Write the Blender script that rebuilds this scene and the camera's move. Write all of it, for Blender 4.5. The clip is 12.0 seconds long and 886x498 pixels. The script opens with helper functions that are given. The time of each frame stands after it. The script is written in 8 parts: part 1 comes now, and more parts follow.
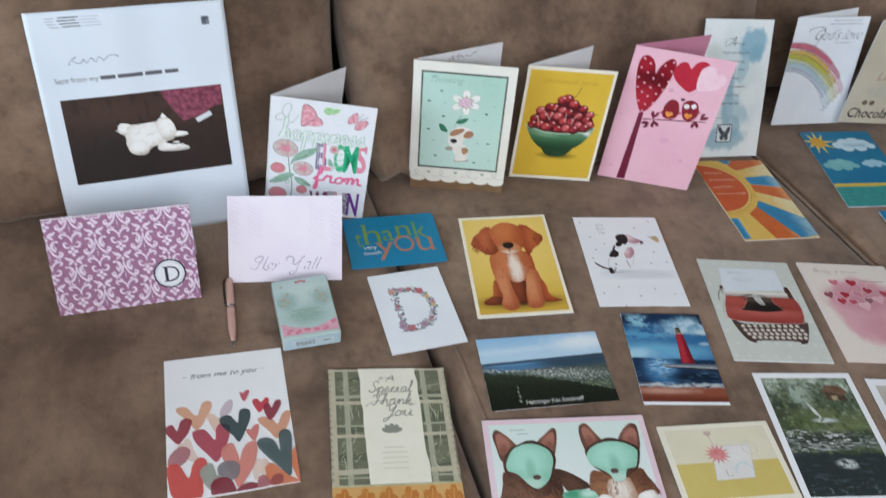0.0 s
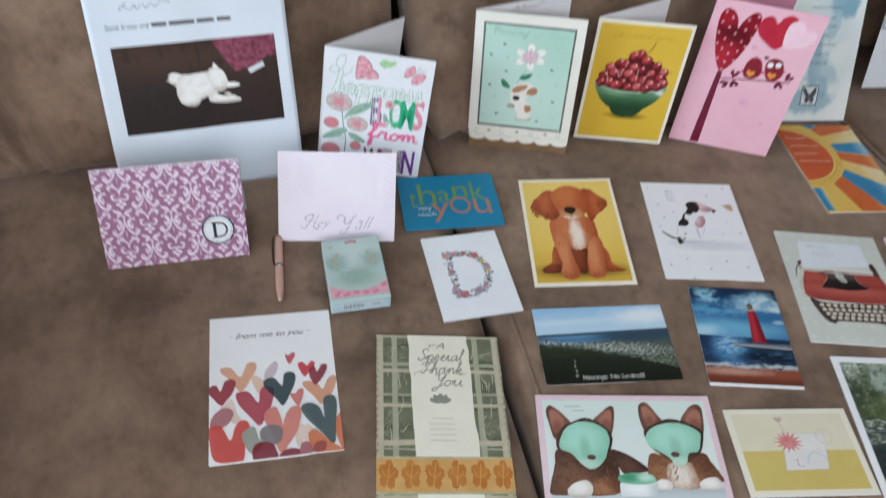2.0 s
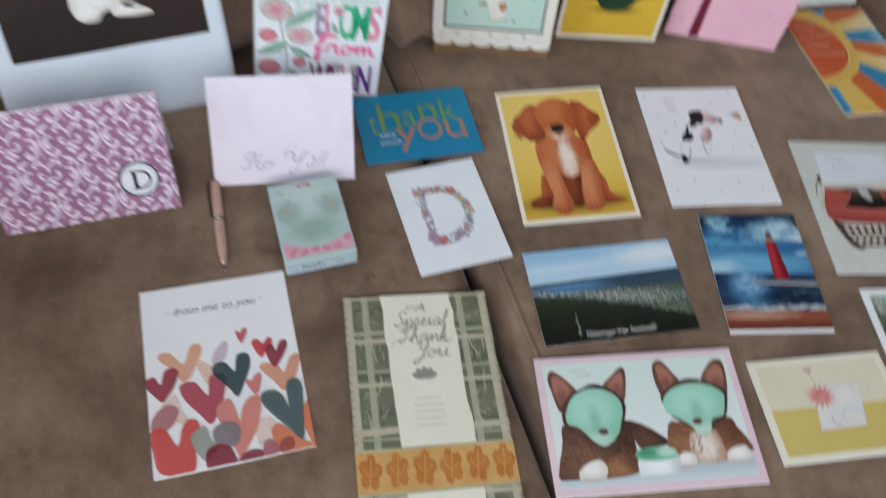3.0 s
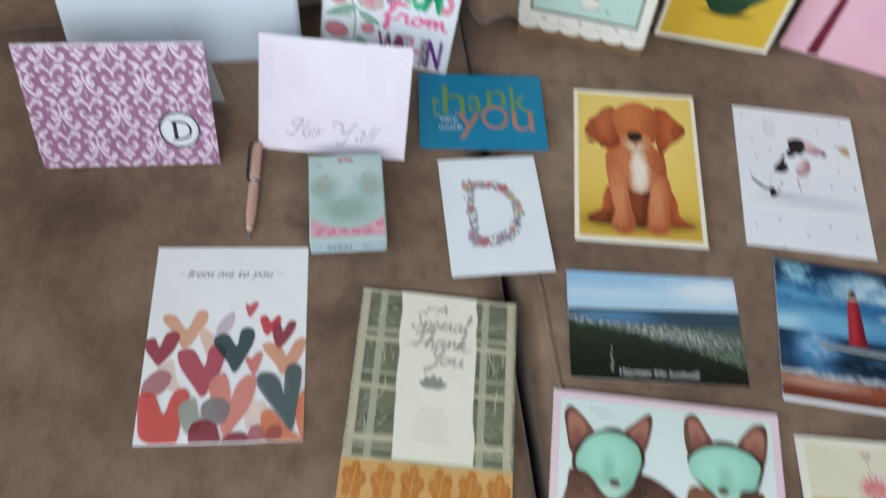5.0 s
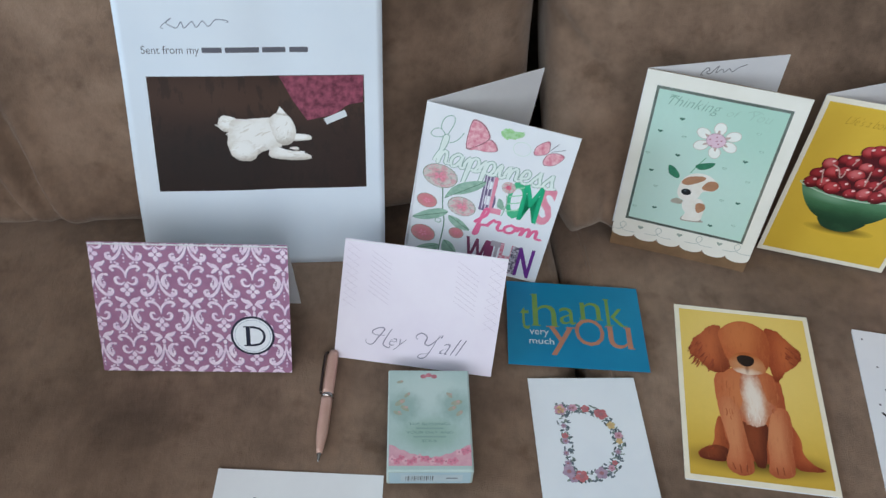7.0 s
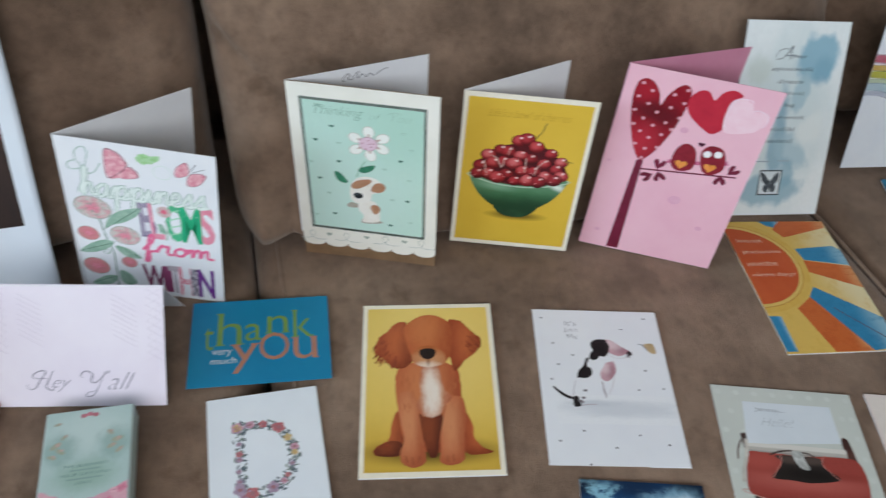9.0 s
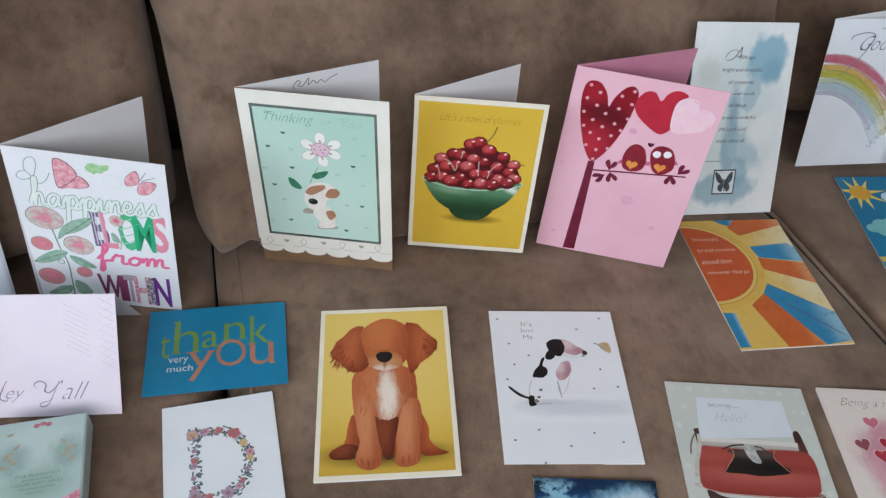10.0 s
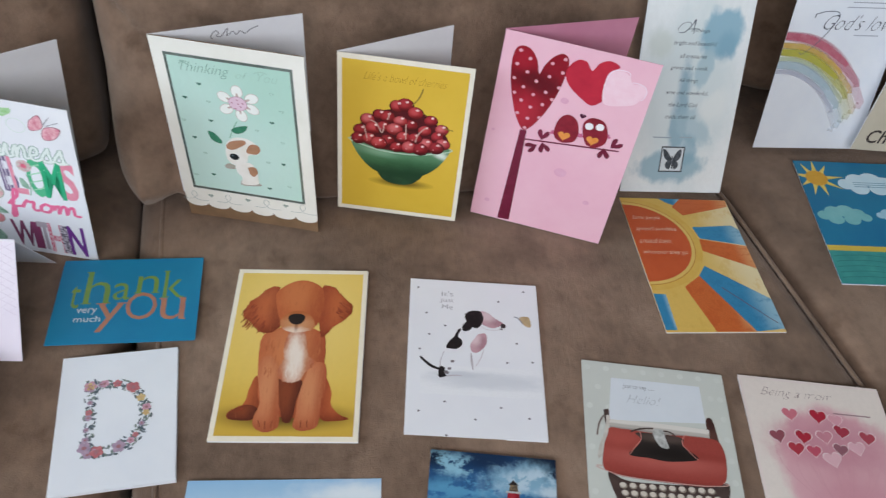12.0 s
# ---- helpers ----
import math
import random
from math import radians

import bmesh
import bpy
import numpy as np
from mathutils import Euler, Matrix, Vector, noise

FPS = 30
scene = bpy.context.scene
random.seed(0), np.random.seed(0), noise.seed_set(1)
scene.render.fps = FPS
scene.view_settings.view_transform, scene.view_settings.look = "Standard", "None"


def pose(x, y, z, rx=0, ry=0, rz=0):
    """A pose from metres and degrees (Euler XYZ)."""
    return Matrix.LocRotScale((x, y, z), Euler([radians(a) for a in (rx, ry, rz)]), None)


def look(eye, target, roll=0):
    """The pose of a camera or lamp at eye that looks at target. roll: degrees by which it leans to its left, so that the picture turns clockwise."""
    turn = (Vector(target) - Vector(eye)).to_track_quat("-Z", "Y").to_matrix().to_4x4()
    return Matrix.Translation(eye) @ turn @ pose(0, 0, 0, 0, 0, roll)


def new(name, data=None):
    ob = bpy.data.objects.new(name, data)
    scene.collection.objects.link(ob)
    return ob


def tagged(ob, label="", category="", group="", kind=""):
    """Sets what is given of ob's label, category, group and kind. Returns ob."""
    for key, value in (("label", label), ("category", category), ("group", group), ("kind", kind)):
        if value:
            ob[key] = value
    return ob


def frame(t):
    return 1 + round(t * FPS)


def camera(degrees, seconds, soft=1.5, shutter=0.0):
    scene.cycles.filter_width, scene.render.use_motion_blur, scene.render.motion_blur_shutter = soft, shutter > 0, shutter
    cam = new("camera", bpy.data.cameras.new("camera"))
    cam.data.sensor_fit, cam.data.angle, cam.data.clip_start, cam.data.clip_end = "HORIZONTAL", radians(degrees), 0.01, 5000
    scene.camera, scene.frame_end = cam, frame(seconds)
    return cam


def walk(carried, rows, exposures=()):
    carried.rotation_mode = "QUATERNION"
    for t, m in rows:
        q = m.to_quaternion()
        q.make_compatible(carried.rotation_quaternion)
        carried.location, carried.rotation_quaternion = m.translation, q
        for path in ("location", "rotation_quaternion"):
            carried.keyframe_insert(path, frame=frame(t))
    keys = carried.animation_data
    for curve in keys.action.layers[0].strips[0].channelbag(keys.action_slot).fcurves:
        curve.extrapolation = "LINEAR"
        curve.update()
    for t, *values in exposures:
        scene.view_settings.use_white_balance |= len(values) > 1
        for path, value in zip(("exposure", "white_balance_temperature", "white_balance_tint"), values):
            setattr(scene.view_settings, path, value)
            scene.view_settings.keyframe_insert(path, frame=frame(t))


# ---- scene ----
cam = camera(57.0, 12.0, 1.3, 0.8)
PATH = [
    (0, (-0.216, -0.823, 1.179), (0.324, 0.505, -0.215), 8.3),
    (0.5, (-0.219, -0.827, 1.18), (0.302, 0.548, -0.177), 7.5),
    (1, (-0.216, -0.823, 1.178), (0.287, 0.537, -0.2), 7.0),
    (1.5, (-0.212, -0.816, 1.175), (0.236, 0.541, -0.224), 6.3),
    (2, (-0.199, -0.79, 1.15), (0.186, 0.502, -0.327), 6.1),
    (2.5, (-0.196, -0.723, 1.12), (0.219, 0.437, -0.455), 8.1),
    (3, (-0.187, -0.646, 1.081), (0.278, 0.376, -0.574), 9.4),
    (3.2, (-0.17, -0.633, 1.069), (0.273, 0.309, -0.638), 8.5),
    (4.8, (-0.119, -0.603, 1.065), (0.147, 0.306, -0.697), 10.3),
    (5, (-0.115, -0.605, 1.055), (0.091, 0.396, -0.664), 7.7),
    (5.5, (-0.127, -0.585, 1.036), (0.077, 0.535, -0.608), 9.2),
    (6, (-0.141, -0.562, 1.023), (0.011, 0.67, -0.545), 6.7),
    (6.5, (-0.149, -0.539, 1.016), (-0.029, 0.76, -0.5), 5.2),
    (6.7, (-0.151, -0.535, 1.017), (-0.044, 0.805, -0.464), 4.7),
    (8.3, (-0.055, -0.546, 1.052), (0.197, 0.794, -0.411), 4.2),
    (8.5, (-0.02, -0.553, 1.049), (0.28, 0.787, -0.405), 4.8),
    (9, (0.036, -0.551, 1.042), (0.419, 0.767, -0.412), 6.3),
    (9.5, (0.056, -0.563, 1.042), (0.47, 0.758, -0.401), 6.2),
    (10, (0.062, -0.565, 1.045), (0.48, 0.762, -0.391), 6.1),
    (10.5, (0.074, -0.566, 1.049), (0.467, 0.752, -0.403), 5.7),
    (11, (0.105, -0.565, 1.045), (0.534, 0.754, -0.396), 6.3),
    (11.5, (0.133, -0.575, 1.04), (0.499, 0.723, -0.436), 7.0),
    (12, (0.149, -0.571, 1.039), (0.522, 0.704, -0.456), 8.3),
]
walk(cam, [(t, look(eye, target, roll)) for t, eye, target, roll in PATH], exposures=[(0.0, -0.57, 6480, 14), (2.5, -0.62, 6490, 14), (3.2, -0.68, 6500, 15), (5.0, -0.50, 6400, 12), (6.7, -0.74, 6300, 11), (8.4, -0.76, 6400, 11), (9.0, -0.68, 6450, 12), (10.0, -0.62, 6500, 15), (12.0, -0.56, 6550, 16)])

# ---- light ----
world = bpy.data.worlds.new("sky")
scene.world = world
world.use_nodes = True
wn = world.node_tree.nodes
sky = wn.new("ShaderNodeTexSky")
sky.sky_type = "NISHITA"
sky.sun_disc = False
sky.sun_elevation, sky.sun_rotation = radians(42), radians(200)
wn["Background"].inputs["Strength"].default_value = 0.12
world.node_tree.links.new(sky.outputs["Color"], wn["Background"].inputs["Color"])


def daylight(name, eye, target, wide, high, watts, color, spread=180):
    """An area lamp in a window opening, in place of the sky's light."""
    data = bpy.data.lights.new(name, "AREA")
    data.shape, data.size, data.size_y, data.energy, data.color = "RECTANGLE", wide, high, watts, color
    data.spread = radians(spread)
    ob = new(name, data)
    ob.matrix_world = look(eye, target)
    return ob


daylight("window_light_left", (-3.22, -0.90, 1.77), (0.0, -0.25, 0.5), 1.9, 1.2, 108, (0.70, 0.89, 1.0))
daylight("window_light_front", (-0.25, -1.97, 1.75), (0.30, -0.12, 0.4), 2.2, 0.9, 50, (0.92, 0.97, 0.98))

# ---- materials ----
MATS = {}


def lin(code):
    code = code.lstrip("#")
    out = []
    for k in (0, 2, 4):
        c = int(code[k:k + 2], 16) / 255
        out.append(c / 12.92 if c < 0.04045 else ((c + 0.055) / 1.055) ** 2.4)
    return (*out, 1.0)


def base(name):
    m = bpy.data.materials.new(name)
    m.use_nodes = True
    return m, m.node_tree.nodes, m.node_tree.links, m.node_tree.nodes["Principled BSDF"]


def noise_node(n, l, scale, detail=4.0, rough=0.6, coord="Object", stretch=(1, 1, 1), shift=(0, 0, 0)):
    tc, mp, nz = n.new("ShaderNodeTexCoord"), n.new("ShaderNodeMapping"), n.new("ShaderNodeTexNoise")
    mp.inputs["Scale"].default_value = stretch
    mp.inputs["Location"].default_value = shift
    nz.inputs["Scale"].default_value, nz.inputs["Detail"].default_value, nz.inputs["Roughness"].default_value = scale, detail, rough
    l.new(tc.outputs[coord], mp.inputs["Vector"])
    l.new(mp.outputs["Vector"], nz.inputs["Vector"])
    return nz


def ramp(n, l, fac, stops, mode="LINEAR"):
    r = n.new("ShaderNodeValToRGB")
    r.color_ramp.interpolation = mode
    el = r.color_ramp.elements
    while len(el) < len(stops):
        el.new(0.5)
    for e, (p, c) in zip(el, stops):
        e.position, e.color = p, lin(c) if isinstance(c, str) else c
    l.new(fac, r.inputs["Fac"])
    return r


def mix(n, l, fac, a, b, mode="MIX"):
    m = n.new("ShaderNodeMix")
    m.data_type, m.blend_type = "RGBA", mode
    for sock, v in ((m.inputs[0], fac), (m.inputs[6], a), (m.inputs[7], b)):
        if hasattr(v, "is_linked"):
            l.new(v, sock)
        else:
            sock.default_value = v
    return m.outputs[2]


def ink(code, second=None, scale=60.0, alpha=1.0, rough=0.5, hard=0.15, metal=0.0):
    """Printed colour on paper: a little grain, and where given a second colour that mottles the first."""
    key = (code, second, scale, alpha, rough, hard, metal)
    if key in MATS:
        return MATS[key]
    m, n, l, b = base("ink")
    if second:
        nz = noise_node(n, l, scale, 5.0, 0.62)
        col = ramp(n, l, nz.outputs["Fac"], [(0.5 - hard, code), (0.5 + hard, second)]).outputs["Color"]
    else:
        nz = noise_node(n, l, 45.0, 6.0, 0.7)
        c = lin(code)
        col = ramp(n, l, nz.outputs["Fac"], [(0.3, tuple(v * 0.93 for v in c[:3]) + (1,)), (0.7, tuple(min(1, v * 1.05) for v in c[:3]) + (1,))]).outputs["Color"]
    l.new(col, b.inputs["Base Color"])
    b.inputs["Roughness"].default_value = rough
    b.inputs["Metallic"].default_value = metal
    b.inputs["Specular IOR Level"].default_value = 0.35
    b.inputs["Alpha"].default_value = alpha
    grain = noise_node(n, l, 900.0, 2.0)
    bump = n.new("ShaderNodeBump")
    bump.inputs["Strength"].default_value, bump.inputs["Distance"].default_value = 0.12, 0.0004
    l.new(grain.outputs["Fac"], bump.inputs["Height"])
    l.new(bump.outputs["Normal"], b.inputs["Normal"])
    MATS[key] = m
    return m


def picture(stops, wobble=0.05, scale=6.0):
    """A printed view: bands of colour up the sheet with an uneven border."""
    m, n, l, b = base("printed_view")
    tc, sep = n.new("ShaderNodeTexCoord"), n.new("ShaderNodeSeparateXYZ")
    l.new(tc.outputs["Generated"], sep.inputs[0])
    nz = noise_node(n, l, scale, 6.0, 0.6, "Generated")
    ma, low = n.new("ShaderNodeMath"), n.new("ShaderNodeMath")
    ma.operation, low.operation = "MULTIPLY_ADD", "SUBTRACT"
    l.new(sep.outputs["Y"], low.inputs[0])
    low.inputs[1].default_value = wobble
    l.new(nz.outputs["Fac"], ma.inputs[0])
    ma.inputs[1].default_value = wobble * 2
    l.new(low.outputs[0], ma.inputs[2])
    l.new(ramp(n, l, ma.outputs[0], stops).outputs["Color"], b.inputs["Base Color"])
    b.inputs["Roughness"].default_value = 0.35
    return m


def painted(ground, layers, rough=0.4, wave=7.0):
    """A printed or painted picture: soft-edged patches laid over a ground in shares of the print's width and height.
    Each layer: colour, shape, amount, speckle. Shapes: ("oval", u, v, ru, rv, turn, soft, wobble); ("over" or "under", v left, v right, soft, wobble); ("all",).
    Speckle: None or (scale, threshold, stretch)."""
    m, n, l, b = base("painted_print")
    tc, sep = n.new("ShaderNodeTexCoord"), n.new("ShaderNodeSeparateXYZ")
    l.new(tc.outputs["Generated"], sep.inputs[0])
    nz = noise_node(n, l, wave, 6.0, 0.62, "Generated")

    def calc(op, x, y, z=None):
        q = n.new("ShaderNodeMath")
        q.operation = op
        for k, v in enumerate((x, y, z)):
            if v is not None:
                if hasattr(v, "is_linked"):
                    l.new(v, q.inputs[k])
                else:
                    q.inputs[k].default_value = v
        return q.outputs[0]

    def span(value, lo, hi):
        q = n.new("ShaderNodeMapRange")
        q.interpolation_type = "SMOOTHSTEP"
        l.new(value, q.inputs["Value"])
        q.inputs["From Min"].default_value, q.inputs["From Max"].default_value = lo, hi
        return q.outputs["Result"]

    ripple = calc("SUBTRACT", nz.outputs["Fac"], 0.5)
    grain = noise_node(n, l, wave * 6, 4.0, 0.7, "Generated")
    rough_ink = 0.03 if sum(lin(ground)[:3]) > 1.2 else 0.13
    col = ramp(n, l, grain.outputs["Fac"], [(0.3, tuple(v * (1 - rough_ink) for v in lin(ground)[:3]) + (1,)), (0.7, tuple(min(1, v * (1 + rough_ink)) for v in lin(ground)[:3]) + (1,))]).outputs["Color"]
    for q, (code, shape, amount, speck) in enumerate(layers):
        mask = None
        if shape[0] == "oval":
            kind, u, v, ru, rv, turn, soft, wob = shape
            mp, ln = n.new("ShaderNodeMapping"), n.new("ShaderNodeVectorMath")
            mp.vector_type, ln.operation = "TEXTURE", "LENGTH"
            mp.inputs["Location"].default_value = (u, v, 0)
            mp.inputs["Rotation"].default_value = (0, 0, radians(turn))
            mp.inputs["Scale"].default_value = (ru, rv, 1000)
            l.new(tc.outputs["Generated"], mp.inputs["Vector"])
            l.new(mp.outputs["Vector"], ln.inputs[0])
            far = calc("MULTIPLY_ADD", ripple, wob * 2, ln.outputs["Value"])
            mask = span(calc("MULTIPLY", far, -1.0), -1 - soft, -1 + soft)
        elif shape[0] in ("over", "under"):
            kind, va, vb, soft, wob = shape
            line = calc("MULTIPLY_ADD", sep.outputs["X"], vb - va, va)
            far = calc("MULTIPLY_ADD", ripple, wob * 2, calc("SUBTRACT", sep.outputs["Y"], line))
            if kind == "under":
                far = calc("MULTIPLY", far, -1.0)
            mask = span(far, -soft, soft)
        if speck:
            sp = noise_node(n, l, speck[0], 5.0, 0.65, "Generated", (*speck[2], 1), (q * 3.7, q * 1.9, 0))
            cut = span(sp.outputs["Fac"], speck[1] - 0.03, speck[1] + 0.06)
            mask = calc("MULTIPLY", mask, cut) if mask else cut
        col = mix(n, l, calc("MULTIPLY", mask, amount), col, lin(code))
    l.new(col, b.inputs["Base Color"])
    b.inputs["Roughness"].default_value = rough
    b.inputs["Specular IOR Level"].default_value = 0.35
    return m


def suede(code, dark, light):
    """Brown microfibre: brushed nap in two scales, fine relief and a little sheen."""
    m, n, l, b = base("suede")
    big = noise_node(n, l, 7.0, 5.0, 0.65)
    small = noise_node(n, l, 70.0, 5.0, 0.7, "Object", (1, 0.55, 1))
    fine = noise_node(n, l, 900.0, 2.0, 0.7)
    one = ramp(n, l, big.outputs["Fac"], [(0.32, dark), (0.5, code), (0.72, light)]).outputs["Color"]
    two = ramp(n, l, small.outputs["Fac"], [(0.28, (0.72, 0.72, 0.72, 1)), (0.5, (1, 1, 1, 1)), (0.78, (1.22, 1.2, 1.18, 1))]).outputs["Color"]
    spots = noise_node(n, l, 26.0, 4.0, 0.55, "Object", (1, 1, 1), (3.1, 0.7, 1.9))
    three = ramp(n, l, spots.outputs["Fac"], [(0.60, (1, 1, 1, 1)), (0.72, (0.66, 0.62, 0.58, 1))]).outputs["Color"]
    sweep = noise_node(n, l, 3.2, 3.0, 0.5, "Object", (1, 1.6, 1), (0.4, 2.2, 0))
    four = ramp(n, l, sweep.outputs["Fac"], [(0.34, (0.84, 0.83, 0.82, 1)), (0.64, (1.08, 1.08, 1.08, 1))]).outputs["Color"]
    col = mix(n, l, 0.75, one, two, "MULTIPLY")
    col = mix(n, l, 0.8, col, three, "MULTIPLY")
    col = mix(n, l, 1.0, col, four, "MULTIPLY")
    l.new(col, b.inputs["Base Color"])
    b.inputs["Roughness"].default_value = 0.92
    b.inputs["Specular IOR Level"].default_value = 0.15
    b.inputs["Sheen Weight"].default_value, b.inputs["Sheen Roughness"].default_value = 0.35, 0.45
    b.inputs["Sheen Tint"].default_value = (0.85, 0.78, 0.72, 1)
    add = n.new("ShaderNodeMath")
    add.operation = "MULTIPLY_ADD"
    l.new(small.outputs["Fac"], add.inputs[0])
    add.inputs[1].default_value = 2.2
    l.new(fine.outputs["Fac"], add.inputs[2])
    bump = n.new("ShaderNodeBump")
    bump.inputs["Strength"].default_value, bump.inputs["Distance"].default_value = 0.55, 0.0012
    l.new(add.outputs[0], bump.inputs["Height"])
    l.new(bump.outputs["Normal"], b.inputs["Normal"])
    return m


def plaster(code):
    m, n, l, b = base("painted_plaster")
    nz = noise_node(n, l, 3.0, 6.0, 0.6)
    c = lin(code)
    col = ramp(n, l, nz.outputs["Fac"], [(0.3, tuple(v * 0.93 for v in c[:3]) + (1,)), (0.7, c)])
    l.new(col.outputs["Color"], b.inputs["Base Color"])
    b.inputs["Roughness"].default_value = 0.85
    return m


SUEDE = suede("#816a5a", "#5e4d41", "#9b8371")
WALL = plaster("#98928b")
CEIL = plaster("#ebe8e2")
BOARDS = ink("#6b4a30", "#7d5a3c", 9.0, 1.0, 0.45)
FRAMEW = ink("#e8e6e0", None, 60.0, 1.0, 0.4)
PAPER = ink("#ecedf0", "#e2e3e8", 14.0, 1.0, 0.6)

# ---- mesh helpers ----


def mesh_of(name, bm, material=None, smooth=False):
    bmesh.ops.recalc_face_normals(bm, faces=bm.faces)
    me = bpy.data.meshes.new(name)
    bm.to_mesh(me)
    bm.free()
    if material:
        me.materials.append(material)
    if smooth:
        for p in me.polygons:
            p.use_smooth = True
    return me


def part(name, bm, material, parent, label="", smooth=False):
    ob = new(name, mesh_of(name, bm, material, smooth))
    ob.parent = parent
    return tagged(ob, label)


def box_bm(x0, x1, y0, y1, z0, z1, bevel=0.0, seg=2):
    bm = bmesh.new()
    bmesh.ops.create_cube(bm, size=1.0)
    for v in bm.verts:
        v.co = ((x0 + x1) / 2 + v.co.x * (x1 - x0), (y0 + y1) / 2 + v.co.y * (y1 - y0), (z0 + z1) / 2 + v.co.z * (z1 - z0))
    if bevel:
        bmesh.ops.bevel(bm, geom=list(bm.edges), offset=bevel, segments=seg, profile=0.5, affect="EDGES")
    return bm


def structure(name, bm, material, label, category):
    return tagged(new(name, mesh_of(name, bm, material)), label, category, "", "structure")


# ---- room ----
X0, X1, Y0, Y1, TOP = -3.2, 3.0, -1.95, 1.15, 2.6
structure("floor", box_bm(X0, X1, Y0, Y1, -0.08, 0.0), BOARDS, "brown wooden floor under the sofa", "floor")
structure("ceiling", box_bm(X0 - 0.15, X1 + 0.15, Y0 - 0.15, Y1 + 0.15, TOP, TOP + 0.1), CEIL, "plain white painted ceiling of the room", "ceiling")
structure("wall_back", box_bm(X0 - 0.15, X1 + 0.15, Y1, Y1 + 0.15, 0, TOP), WALL, "plain pale painted wall behind the sofa", "wall")
structure("wall_right", box_bm(X1, X1 + 0.15, Y0 - 0.15, Y1, 0, TOP), WALL, "plain pale painted side wall of the room", "wall")


def wall_with_opening(name, along, at, a0, a1, o0, o1, z0, z1):
    """A wall 15 cm thick with one window opening through it; along: the axis it runs on."""
    bm = bmesh.new()
    for s0, s1, h0, h1 in ((a0, o0, 0, TOP), (o1, a1, 0, TOP), (o0, o1, 0, z0), (o0, o1, z1, TOP)):
        piece = box_bm(s0, s1, at, at + 0.15, h0, h1) if along == "x" else box_bm(at, at + 0.15, s0, s1, h0, h1)
        me = mesh_of("piece", piece)
        bm.from_mesh(me)
        bpy.data.meshes.remove(me)
    return structure(name, bm, WALL, "pale painted wall with a wide window", "wall")


wall_with_opening("wall_left", "y", X0 - 0.15, Y0, Y1, -1.88, 0.08, 1.15, 2.39)
wall_with_opening("wall_front", "x", Y0 - 0.15, X0 - 0.15, X1, -1.4, 0.9, 1.25, 2.25)


def window(name, along, at, o0, o1, z0, z1):
    root = tagged(new(name), "white framed window with a clear opening", "window", "", "structure")
    for n, (a, b, c, d) in (("frame_rail", (o0, o1, z0, z0 + 0.05)), ("frame_rail", (o0, o1, z1 - 0.05, z1)), ("frame_stile", (o0, o0 + 0.05, z0 + 0.05, z1 - 0.05)), ("frame_stile", (o1 - 0.05, o1, z0 + 0.05, z1 - 0.05))):
        bm = box_bm(a, b, at, at + 0.04, c, d, 0.004) if along == "x" else box_bm(at, at + 0.04, a, b, c, d, 0.004)
        part(n, bm, FRAMEW, root)
    return root


window("window_1", "y", X0 - 0.13, -1.88, 0.08, 1.15, 2.39)
window("window_2", "x", Y0 - 0.13, -1.4, 0.9, 1.25, 2.25)

# ---- sofa ----
SEAT = 0.45


def seam_x(k, y):
    """Where the joints between the seat cushions run."""
    return (-0.64, 0.0075 - 0.025 * y, 0.627 - 0.130 * (y + 0.03), 1.27)[k]


def seat_z(x, y):
    """The top of the seat: each cushion is crowned and falls a little towards its joints."""
    d = min(abs(x - seam_x(1, y)), abs(x - seam_x(2, y)))
    return SEAT + 0.0004 - 0.0075 * math.exp(-((d / 0.125) ** 2))


